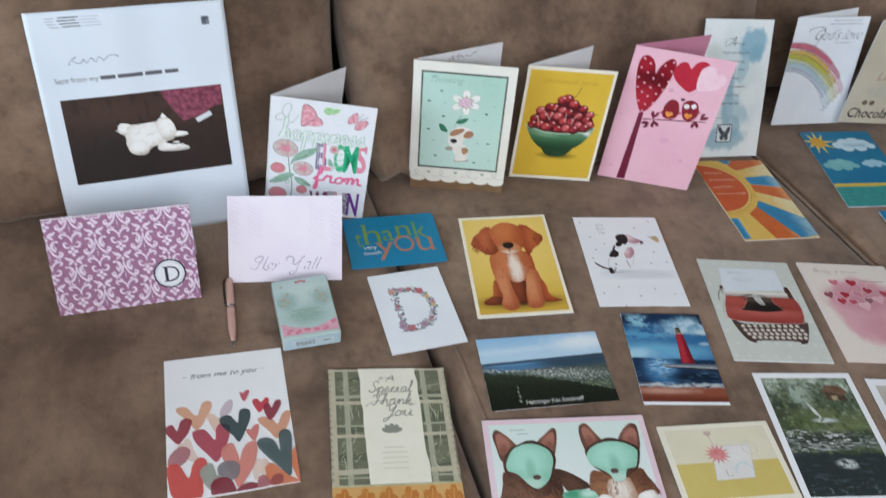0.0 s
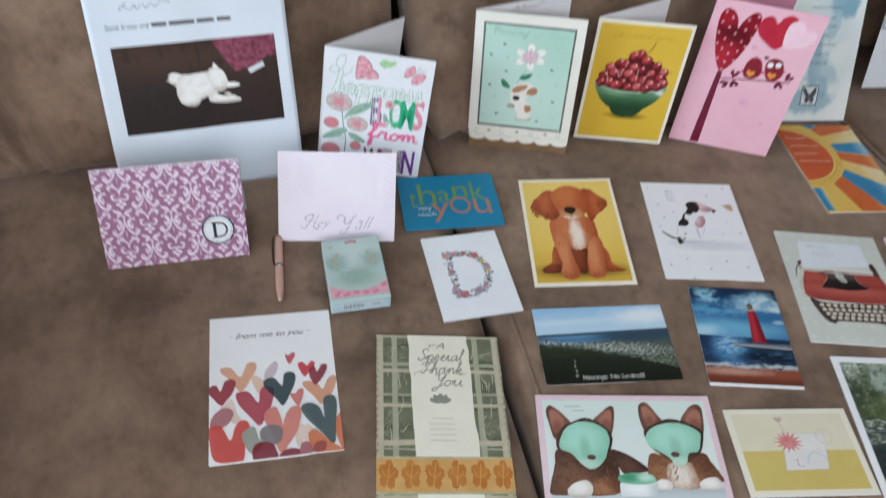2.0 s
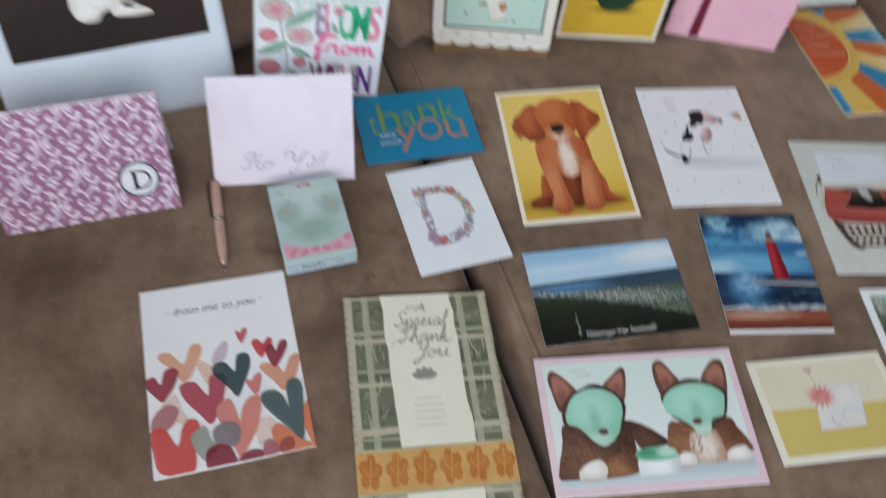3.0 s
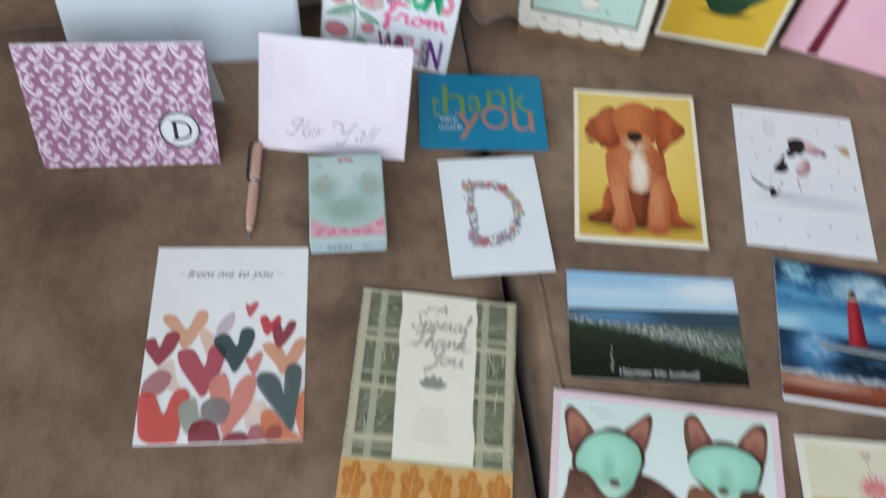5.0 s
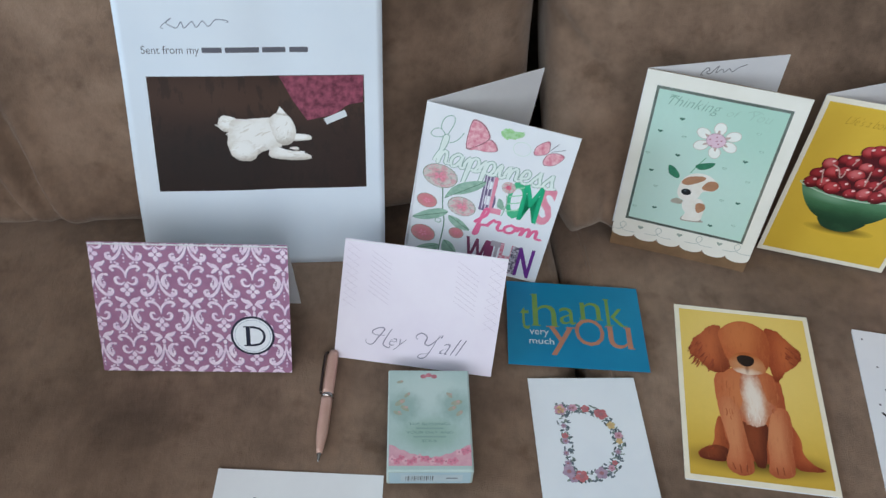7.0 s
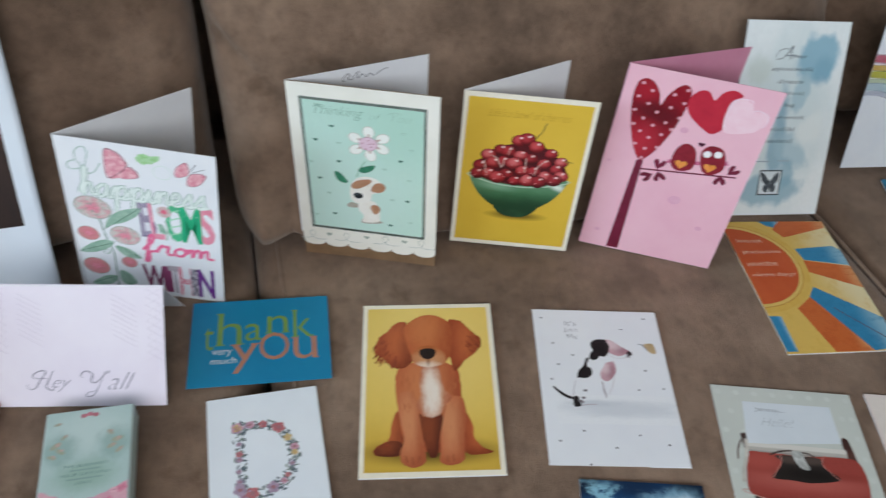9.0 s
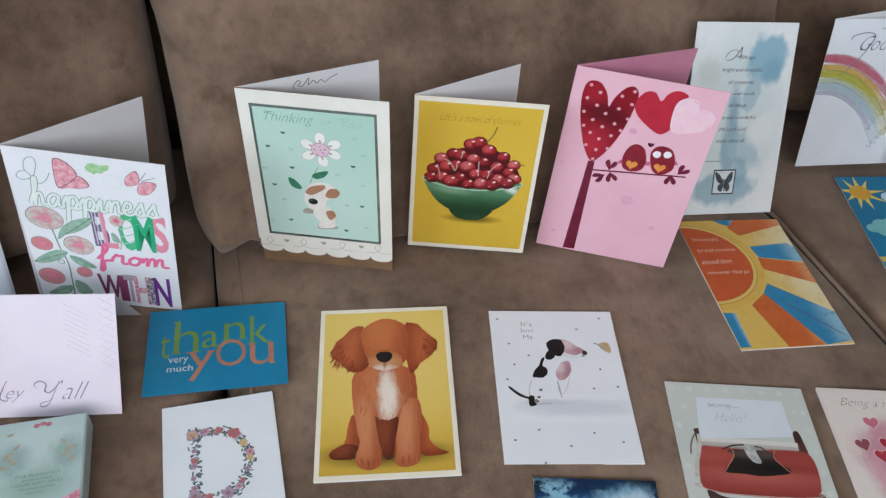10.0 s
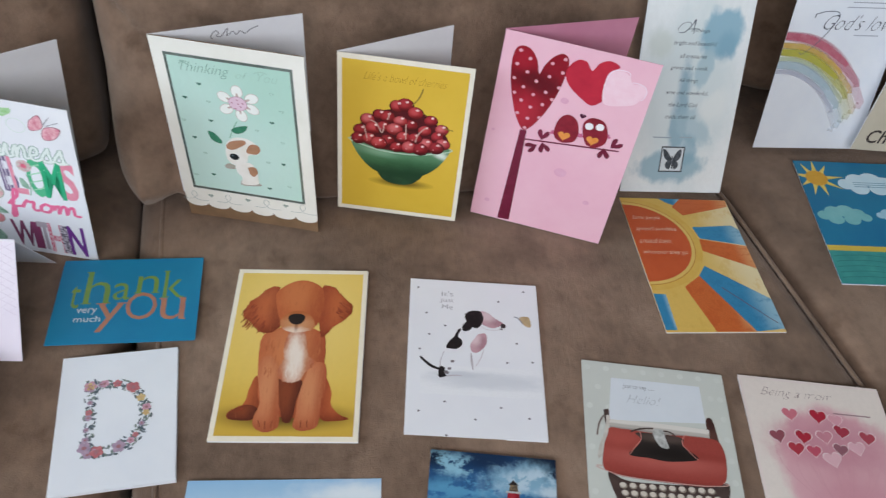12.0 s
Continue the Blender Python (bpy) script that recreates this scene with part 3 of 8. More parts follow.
def tent_card(label, a, b, d, spread, material):
    """A card standing like a roof: the fold along the top from a to b, d the front leaf's foot under a."""
    root = card(label)
    foot = Vector(((a[0] + b[0]) / 2, (a[1] + b[1]) / 2 + spread * 0.1, SEAT))
    root.matrix_world = Matrix.Translation(foot)
    off = lambda p: Vector(p) - foot
    m, w, h = plane_pose(off(a), off(b), off(d))
    front = Sheet(root, "front_leaf", w, h, m, material)
    a2, b2 = Vector(a), Vector(b)
    d2 = Vector((a[0], a[1] + spread, SEAT + 0.001))
    m2, w2, h2 = plane_pose(off(b2), off(a2), off(d2 + (b2 - a2)))
    m2 = m2 @ Matrix.Translation((0, 0, -0.0008))
    back = Sheet(root, "back_leaf", w2, h2, m2, PAPER)
    return front, back


# ---- the printed letter ----
WHITE = ink("#edeff2", "#e6e8ed", 10.0, 1.0, 0.6)
GREY = ink("#8f8f98")


def printed_letter():
    a, b, d = (-0.3804, 0.0625, 0.6994), (-0.1677, 0.0789, 0.6979), (-0.3738, -0.0454, 0.4514)
    root = card("white printed letter sheet with a photograph, leaning on the cushion", "letter_sheet", "papers on the sofa", "letter")
    foot = Vector(((d[0] + b[0]) / 2, d[1], SEAT))
    root.matrix_world = Matrix.Translation(foot)
    m, w, h = plane_pose(Vector(a) - foot, Vector(b) - foot, Vector(d) - foot)

    def bend(x, y):
        fold = 0.0032 * math.sin(math.pi * 1.5 * (y / h + 0.5) + 0.2) ** 2 - 0.0022 * math.exp(-((x - 0.02) / 0.028) ** 2)
        return fold + 0.0012 * math.cos(2 * math.pi * x / w) - 0.004 * (y / h) ** 2

    s = Sheet(root, "sheet", w, h, m, ink("#e0e8f1", "#d8e2ee", 6.0, 1.0, 0.6), 0.0003, bend, 40)
    view = painted("#2b1a15", [("#3a251c", ("over", 0.5, 0.6, 0.4, 0.3), 0.8, None), ("#1d1311", ("oval", 0.25, 0.25, 0.4, 0.3, 0, 0.7, 0.5), 0.7, None), ("#4a3327", ("oval", 0.45, 0.8, 0.5, 0.15, -8, 0.8, 0.4), 0.6, None), ("#1c1210", ("all",), 0.5, (5.0, 0.55, (4.0, 0.6)))], 0.65)
    s.rect("photograph", 0.089, 0.275, 0.925, 0.642, view, 2, "dark brown printed photograph")
    s.poly("rug", [(0.593, 0.640), (0.923, 0.640), (0.918, 0.556), (0.86, 0.548), (0.80, 0.517), (0.695, 0.500), (0.64, 0.565)], ink("#5f2438", "#9a4a60", 190.0, 1.0, 0.6), 3)
    s.poly("paper_slip", [(0.760, 0.505), (0.845, 0.532), (0.855, 0.512), (0.772, 0.486)], ink("#d8dde2"), 4)
    fur = painted("#d9d3cb", [("#f3f2f0", ("oval", 0.5, 0.6, 0.42, 0.42, 0, 0.5, 0.5), 1.0, None), ("#a99e94", ("under", 0.2, 0.15, 0.15, 0.4), 0.7, None)], 0.6)
    for k, pts in enumerate(([(0.345, 0.500), (0.365, 0.520), (0.41, 0.512), (0.43, 0.485), (0.40, 0.465), (0.355, 0.475)], [(0.40, 0.505), (0.47, 0.508), (0.56, 0.508), (0.60, 0.47), (0.59, 0.42), (0.52, 0.405), (0.47, 0.385), (0.40, 0.390), (0.375, 0.43), (0.385, 0.475)], [(0.40, 0.43), (0.46, 0.44), (0.49, 0.40), (0.47, 0.375), (0.42, 0.376), (0.385, 0.40)], [(0.60, 0.455), (0.65, 0.458), (0.70, 0.452), (0.705, 0.438), (0.65, 0.434), (0.61, 0.435)], [(0.55, 0.42), (0.61, 0.405), (0.69, 0.392), (0.70, 0.375), (0.62, 0.372), (0.54, 0.385)], [(0.545, 0.50), (0.575, 0.525), (0.615, 0.52), (0.645, 0.48), (0.64, 0.44), (0.605, 0.42), (0.565, 0.44)])):
        s.blob("white_shape", pts, fur, 5 + k, "", 0.02, 4 + k)
    s.poly("white_shape", [(0.572, 0.520), (0.588, 0.546), (0.620, 0.515)], fur, 11)
    strands(s, "fur_stroke", [(0.48, 0.45, 0.10, 0.045, -0.03, -0.012, 22), (0.385, 0.49, 0.03, 0.02, -0.025, 0.008, 10), (0.60, 0.47, 0.03, 0.035, -0.008, -0.014, 10), (0.64, 0.40, 0.05, 0.015, 0.03, -0.006, 8)], [ink("#f6f5f3"), ink("#eceae6"), ink("#dcd7d0"), ink("#e6e2dc")], 12, 5, 0.005)
    for u, v, g in ((0.10, 0.972, 0.16), (0.095, 0.960, 0.15), (0.105, 0.948, 0.155), (0.115, 0.936, 0.15)):
        s.rect("printed_line", u, v, u + 0.045, v + 0.003, ink("#a4a9b4"), 2)
        s.rect("printed_line", u + 0.06, v, u + g, v + 0.0045, ink("#4c4f58"), 1)
        s.rect("printed_line", u + g + 0.01, v, u + g + 0.10, v + 0.003, ink("#b4bac6"), 1)
    s.rect("printed_mark", 0.870, 0.903, 0.910, 0.937, ink("#2a2f3a", "#7f8894", 240.0), 1)
    s.line("signature", [(0.177, 0.785), (0.21, 0.815), (0.19, 0.802), (0.225, 0.787), (0.245, 0.805), (0.255, 0.787), (0.285, 0.806), (0.30, 0.789), (0.325, 0.808), (0.345, 0.792), (0.375, 0.812), (0.41, 0.803)], 0.0035, ink("#7d8596"), 1)
    s.text("lettering", "Sent from my", 0.084, 0.703, 0.300, 0.734, ink("#3c3c46"), 1)
    for u0, u1 in ((0.310, 0.385), (0.397, 0.525), (0.537, 0.625), (0.640, 0.711)):
        s.rect("printed_line", u0, 0.713, u1, 0.729, ink("#5c5c66"), 1)


printed_letter()

# ---- cards that stand ----


def clip_mesh(ob, w, h):
    bm = bmesh.new()
    bm.from_mesh(ob.data)
    for co, no in (((w / 2, 0, 0), (1, 0, 0)), ((-w / 2, 0, 0), (-1, 0, 0)), ((0, h / 2, 0), (0, 1, 0)), ((0, -h / 2, 0), (0, -1, 0))):
        bmesh.ops.bisect_plane(bm, geom=list(bm.verts) + list(bm.edges) + list(bm.faces), plane_co=co, plane_no=no, clear_outer=True)
    bm.to_mesh(ob.data)
    bm.free()


def ellipse_loop(x, y, a, b, turn, n=10):
    c, s = math.cos(turn), math.sin(turn)
    return [(x + a * math.cos(t) * c - b * math.sin(t) * s, y + a * math.cos(t) * s + b * math.sin(t) * c) for t in (2 * math.pi * i / n for i in range(n))]


def stroke_loops(pts, thick, fat=0.5):
    """A curved stroke, thin at its ends and thickest at the share fat of its length, as pieces of ribbon."""
    pts = [Vector(q) for q in pts]
    ext = [2 * pts[0] - pts[1]] + pts + [2 * pts[-1] - pts[-2]]
    run = []
    for k in range(1, len(ext) - 2):
        p0, p1, p2, p3 = ext[k - 1:k + 3]
        for q in range(4):
            t = q / 4
            run.append(0.5 * (2 * p1 + (p2 - p0) * t + (2 * p0 - 5 * p1 + 4 * p2 - p3) * t * t + (3 * p1 - 3 * p2 + p3 - p0) * t ** 3))
    run.append(pts[-1])
    n, sides = len(run), []
    for k, q in enumerate(run):
        d = (run[min(k + 1, n - 1)] - run[max(k - 1, 0)]).normalized()
        s = k / (n - 1)
        g = 0.3 + 0.7 * (math.sin(0.5 * math.pi * s / fat) if s < fat else math.cos(0.5 * math.pi * (s - fat) / (1 - fat + 1e-6)))
        e = Vector((-d.y, d.x)) * thick * g
        sides.append((tuple(q + e), tuple(q - e)))
    return [[sides[k][0], sides[k][1], sides[k + 1][1], sides[k + 1][0]] for k in range(n - 1)]


def damask_motif(x, y, wide, tall):
    """One repeat of the pattern: a flower over a lily, a crown of scrolls and the ogee stems above it."""
    at = lambda u, v: (x + u * wide, y + v * tall)
    loops = []
    for k in range(4):
        t = math.pi / 2 * k
        loops.append(ellipse_loop(*at(0.062 * math.cos(t), 0.085 + 0.055 * math.sin(t)), 0.048 * wide, 0.040 * wide, t))
    for v, r in ((-0.155, 0.030), (-0.22, 0.022), (0.175, 0.016), (0.53, 0.016), (0.48, 0.010), (0.58, 0.010)):
        loops.append(ellipse_loop(*at(0, v), r * wide * 1.4, r * wide, math.pi / 2))
    for m in (-1, 1):
        run = lambda pts, thick, fat=0.5: loops.extend(stroke_loops([at(m * u, v) for u, v in pts], thick * wide, fat))
        run([(0.02, -0.11), (0.08, -0.065), (0.14, -0.05), (0.20, -0.01)], 0.036, 0.5)
        run([(0.03, -0.09), (0.09, -0.12), (0.14, -0.16)], 0.032, 0.5)
        run([(0.02, 0.20), (0.08, 0.165), (0.15, 0.185), (0.165, 0.245), (0.12, 0.262), (0.095, 0.235)], 0.024, 0.5)
        run([(0.0, 0.25), (0.02, 0.34), (0.09, 0.405), (0.18, 0.42), (0.225, 0.385), (0.19, 0.355)], 0.026, 0.6)
        run([(0.0, 0.80), (0.025, 0.68), (0.08, 0.58), (0.17, 0.515), (0.25, 0.53), (0.27, 0.585), (0.22, 0.60)], 0.028, 0.6)
        run([(0.30, 0.30), (0.37, 0.295), (0.42, 0.235), (0.40, 0.155), (0.345, 0.155), (0.345, 0.195)], 0.032, 0.45)
        for u, v, r in ((0.195, 0.362, 0.024), (0.225, 0.598, 0.022), (0.345, 0.190, 0.020), (0.375, 0.255, 0.014), (0.36, 0.225, 0.012), (0.285, 0.050, 0.026), (0.30, 0.30, 0.026), (0.30, -0.03, 0.018), (0.10, 0.45, 0.022), (0.14, 0.47, 0.018), (0.13, 0.62, 0.020), (0.47, 0.20, 0.018)):
            loops.append(ellipse_loop(*at(m * u, v), r * wide * 1.15, r * wide, 0.4 * m))
    return loops


def damask_card():
    front, back = tent_card("purple damask note card with a round monogram, standing like a tent", (-0.3866, -0.1066, 0.5534), (-0.2349, -0.1074, 0.5541), (-0.3864, -0.1548, 0.4512), 0.026, ink("#98698a", "#a87796", 60.0))
    w, h = front.w, front.h
    wide, tall = 0.321 * w, 0.538 * h
    loops = []
    for row in range(-3, 4):
        for colm in range(-1, 4):
            loops += damask_motif(-w / 2 + (0.172 + 0.321 * (colm + 0.5 * (row % 2))) * w, h / 2 - (0.401 + 0.269 * row) * h, wide, tall)
    ob = front.add("damask_shade", [[(x + 0.0006, y - 0.0006) for x, y in loop] for loop in loops], ink("#a88fae", "#8b7596", 90.0), 1, "soft mauve shading of the scrolls")
    clip_mesh(ob, w, h)
    ob = front.add("damask_print", loops, ink("#f0e2ee", "#dfc6de", 160.0), 2, "pale scrolls and flowers")
    clip_mesh(ob, w, h)
    u, v = 0.800, 0.299
    front.oval("monogram_disc", u, v, 0.116, 0.116, ink("#20243a"), 3)
    front.oval("monogram_disc", u, v, 0.104, 0.104, ink("#e7eaf0"), 4)
    front.ring("monogram_ring", u, v, 0.092, 0.095, ink("#aeb6c4"), 5)
    u0, v0, u1, v1 = 0.753, 0.215, 0.869, 0.376
    front.text("lettering", "D", u0 + 0.012, v0, u1, v1, ink("#1b2036"), 5, 0.0, -0.010)
    front.rect("stem", u0 + 0.016, v0, u0 + 0.034, v1, ink("#1b2036"), 6)
    front.rect("serif", u0, v1 - 0.010, u0 + 0.05, v1, ink("#1b2036"), 6)
    front.rect("serif", u0, v0, u0 + 0.05, v0 + 0.010, ink("#1b2036"), 6)


damask_card()


def pink_note():
    front, back = tent_card("pale pink folded note card with silver script, standing upright", (-0.1921, -0.0840, 0.5387), (-0.0603, -0.0998, 0.5341), (-0.2024, -0.1388, 0.4515), 0.052, ink("#eae3ee", "#e4dbe9", 12.0))
    silver = ink("#857e92", "#a39dae", 260.0, 1.0, 0.3, 0.15, 0.3)
    front.text("lettering", "ey", 0.335, 0.125, 0.445, 0.225, silver, 1, 0.55, -0.016)
    front.text("lettering", "all", 0.655, 0.140, 0.820, 0.285, silver, 1, 0.55, -0.016)
    front.line("lettering", [(0.195, 0.185), (0.205, 0.150), (0.235, 0.155), (0.265, 0.215), (0.300, 0.292), (0.265, 0.298), (0.225, 0.262), (0.245, 0.235), (0.305, 0.235)], 0.008, silver, 1, "", True, 0.4)
    front.line("lettering", [(0.350, 0.300), (0.320, 0.235), (0.300, 0.165), (0.325, 0.140), (0.345, 0.155)], 0.009, silver, 1, "", True, 0.4)
    front.line("lettering", [(0.515, 0.245), (0.505, 0.275), (0.535, 0.298), (0.570, 0.270), (0.560, 0.215), (0.585, 0.200), (0.620, 0.240), (0.645, 0.295)], 0.009, silver, 1, "", True, 0.4)
    front.line("lettering", [(0.645, 0.295), (0.605, 0.175), (0.570, 0.095), (0.530, 0.085), (0.535, 0.115), (0.600, 0.150)], 0.007, silver, 1, "", True, 0.3)
    front.line("lettering", [(0.665, 0.300), (0.658, 0.275)], 0.009, silver, 1, "", False)
    hatch = ink("#cbc0d0")
    for u0, u1, top, low in ((0.02, 0.10, 0.97, 0.50), (0.17, 0.30, 0.93, 0.60), (0.70, 0.84, 0.93, 0.60), (0.90, 0.985, 0.97, 0.45)):
        for k in range(9):
            v = top - (top - low) * k / 8
            front.line("hatching", [(u0, v), (u1, v - 0.75 * (u1 - u0))], 0.0022, hatch, 1, "", False)
            if u0 > 0.85 or u1 < 0.15:
                front.line("hatching", [(u1, v), (u0, v - 0.75 * (u1 - u0))], 0.0016, ink("#d6ccda"), 2, "", False)


pink_note()


def bloom_card():
    front, back = standing_card("white folded card with coloured flower doodles and lettering, standing open", (-0.1284, -0.0170, 0.6263), (-0.0085, -0.0473, 0.6173), (-0.1415, -0.0171, 0.4516), (-0.0270, 0.046, 0.6165), ink("#eef0f4", "#e6e9ef", 16.0))
    green, pale = ink("#82a893", "#a6c6b4", 150.0), ink("#93b5a7")
    pink, deep = ink("#e2899f", "#ea9db0", 130.0), ink("#d9607c", "#e98aa0", 160.0)
    rose = painted("#d3cbc6", [("#dd8a9b", ("all",), 0.6, (6.0, 0.50, (1, 1))), ("#e06a85", ("oval", 0.5, 0.5, 0.22, 0.24, 0, 0.7, 0.7), 0.7, None), ("#8fa69a", ("all",), 0.6, (9.0, 0.55, (1, 1)))], 0.5)
    ruddy = painted("#d38c90", [("#dc7c8c", ("oval", 0.55, 0.5, 0.3, 0.3, 0, 0.7, 0.6), 0.8, None), ("#a98f82", ("all",), 0.5, (7.0, 0.56, (1, 1)))], 0.5)
    front.line("letter_stroke", [(0.124, 0.700), (0.130, 0.773), (0.141, 0.842), (0.113, 0.871), (0.118, 0.918), (0.148, 0.949), (0.187, 0.951), (0.191, 0.907), (0.160, 0.833), (0.184, 0.799), (0.232, 0.825), (0.259, 0.868)], 0.006, pale, 1)
    front.line("letter_stroke", [(0.151, 0.703), (0.156, 0.776), (0.162, 0.817)], 0.006, pale, 1)
    front.line("letter_stroke", [(0.112, 0.867), (0.070, 0.857), (0.051, 0.829), (0.080, 0.813), (0.137, 0.830)], 0.006, pale, 1)
    script(front, "happiness", 0.10, 0.93, 0.662, 0.080, 0.031, ink("#8fada2"), 1)
    script(front, "happiness", 0.10, 0.93, 0.662, 0.080, 0.020, ink("#e6f0ec"), 2)
    front.text("lettering", "B", 0.462, 0.428, 0.569, 0.672, ink("#77698a"), 1, 0.0, 0.02)
    for u in (0.482, 0.505, 0.530):
        front.line("letter_stripe", [(u, 0.440), (u - 0.006, 0.660)], 0.008, ink("#d5cedd"), 2, "", False)
    front.text("lettering", "L", 0.526, 0.423, 0.621, 0.661, pink, 1, 0.0, 0.012)
    front.oval("flower", 0.633, 0.615, 0.048, 0.052, rose, 3)
    front.oval("flower_heart", 0.633, 0.615, 0.018, 0.018, deep, 4)
    front.line("stem", [(0.632, 0.559), (0.646, 0.499), (0.627, 0.422)], 0.008, green, 3)
    front.blob("leaf", [(0.637, 0.467), (0.615, 0.519), (0.585, 0.530), (0.588, 0.477)], green, 3)
    front.text("lettering", "O", 0.639, 0.420, 0.770, 0.678, ink("#4fb98a"), 1, 0.0, 0.03)
    for v in (0.46, 0.51, 0.56, 0.61):
        front.line("letter_stripe", [(0.650, v), (0.755, v + 0.035)], 0.010, ink("#a5dabb"), 2, "", False)
    front.text("lettering", "M", 0.737, 0.424, 0.876, 0.679, ink("#22a878", "#2fb586", 60.0), 2, 0.0, 0.02)
    front.text("lettering", "S", 0.854, 0.428, 0.965, 0.683, pink, 1, 0.0, 0.03)
    script(front, "from", 0.455, 0.935, 0.315, 0.060, 0.024, ink("#e8719a"), 2)
    for t, c, c2, u0, v0, u1, v1 in (("W", "#7d3a5c", None, 0.424, 0.038, 0.589, 0.223), ("I", "#8c3f66", None, 0.571, 0.031, 0.633, 0.228), ("T", "#b3aab2", None, 0.608, 0.031, 0.705, 0.237), ("H", "#d9617f", "#e3c3cc", 0.682, 0.022, 0.787, 0.235), ("I", "#55505e", "#c9c2cc", 0.768, 0.025, 0.835, 0.233), ("N", "#6f2f8a", None, 0.820, 0.020, 0.936, 0.238)):
        front.text("lettering", t, u0, v0, u1, v1, ink(c, c2, 420.0, hard=0.05), 1, 0.0, 0.026)
    for u, v, a, b, m in ((0.158, 0.582, 0.125, 0.105, rose), (0.094, 0.402, 0.075, 0.068, ruddy), (0.344, 0.417, 0.103, 0.09, rose), (0.101, 0.167, 0.094, 0.085, ruddy), (0.342, 0.225, 0.056, 0.055, ruddy)):
        front.oval("flower_rim", u, v, a, b, ink("#95a090"), 1, -10)
        front.oval("flower", u, v, a * 0.95, b * 0.95, m, 2, -10)
        for q in range(5):
            t0 = 1.26 * q + 9 * u
            front.oval("petal_mark", u + 0.22 * a * math.cos(t0), v + 0.22 * b * math.sin(t0) * front.w / front.h, a * 0.13, b * 0.09, pink, 3, math.degrees(t0), 10)
    front.line("stem", [(0.188, 0.498), (0.214, 0.371), (0.241, 0.277), (0.238, 0.142), (0.227, 0.050)], 0.009, ink("#5d8672"), 1)
    for pts in ([(0.214, 0.446), (0.250, 0.522), (0.339, 0.584), (0.472, 0.617), (0.445, 0.564), (0.351, 0.508), (0.258, 0.478)], [(0.256, 0.356), (0.198, 0.369), (0.098, 0.333), (0.008, 0.266), (0.096, 0.266), (0.198, 0.305)], [(0.267, 0.337), (0.356, 0.323), (0.434, 0.267), (0.343, 0.263), (0.281, 0.298)], [(0.233, 0.107), (0.148, 0.097), (0.045, 0.029), (0.130, 0.025), (0.210, 0.056)], [(0.264, 0.154), (0.332, 0.136), (0.369, 0.071), (0.297, 0.048), (0.257, 0.084)]):
        front.blob("leaf", pts, green, 3)
        front.line("leaf_vein", [pts[0], pts[len(pts) // 2]], 0.004, ink("#3f6a55"), 4, "", False)
    front.ring("curl", 0.196, 0.285, 0.018, 0.025, green, 4, 16)
    butter = ink("#d97f93", "#f0c3cb", 240.0)
    for pts in ([(0.302, 0.952), (0.337, 0.966), (0.393, 0.943), (0.432, 0.901), (0.436, 0.875), (0.396, 0.837), (0.314, 0.787), (0.290, 0.805), (0.290, 0.872)], [(0.396, 0.837), (0.439, 0.873), (0.484, 0.854), (0.499, 0.815), (0.429, 0.796), (0.373, 0.795), (0.314, 0.786)], [(0.732, 0.863), (0.746, 0.905), (0.811, 0.945), (0.829, 0.894), (0.810, 0.865), (0.751, 0.847)], [(0.828, 0.874), (0.898, 0.889), (0.933, 0.872), (0.889, 0.819), (0.826, 0.801), (0.804, 0.823)]):
        front.blob("wing_edge", pts, ink("#a06a74"), 2)
        mu, mv = sum(p[0] for p in pts) / len(pts), sum(p[1] for p in pts) / len(pts)
        front.blob("wing", [(mu + 0.92 * (u - mu), mv + 0.92 * (v - mv)) for u, v in pts], butter, 3)
    front.line("feeler", [(0.831, 0.892), (0.875, 0.942)], 0.005, GREY, 4, "", False)
    front.line("feeler", [(0.842, 0.887), (0.928, 0.919)], 0.005, GREY, 4, "", False)
    front.blob("leaf", [(0.507, 0.947), (0.548, 0.962), (0.588, 0.953), (0.647, 0.958), (0.624, 0.924), (0.549, 0.899), (0.511, 0.913)], ink("#8fc97f", "#b9dcb4", 260.0), 3, "", 0.12, 3)
    front.ring("curl", 0.655, 0.863, 0.055, 0.060, ink("#dbe9e2"), 1, 24)
    back.rect("writing_line", 0.2, 0.93, 0.32, 0.945, GREY, -5)


bloom_card()


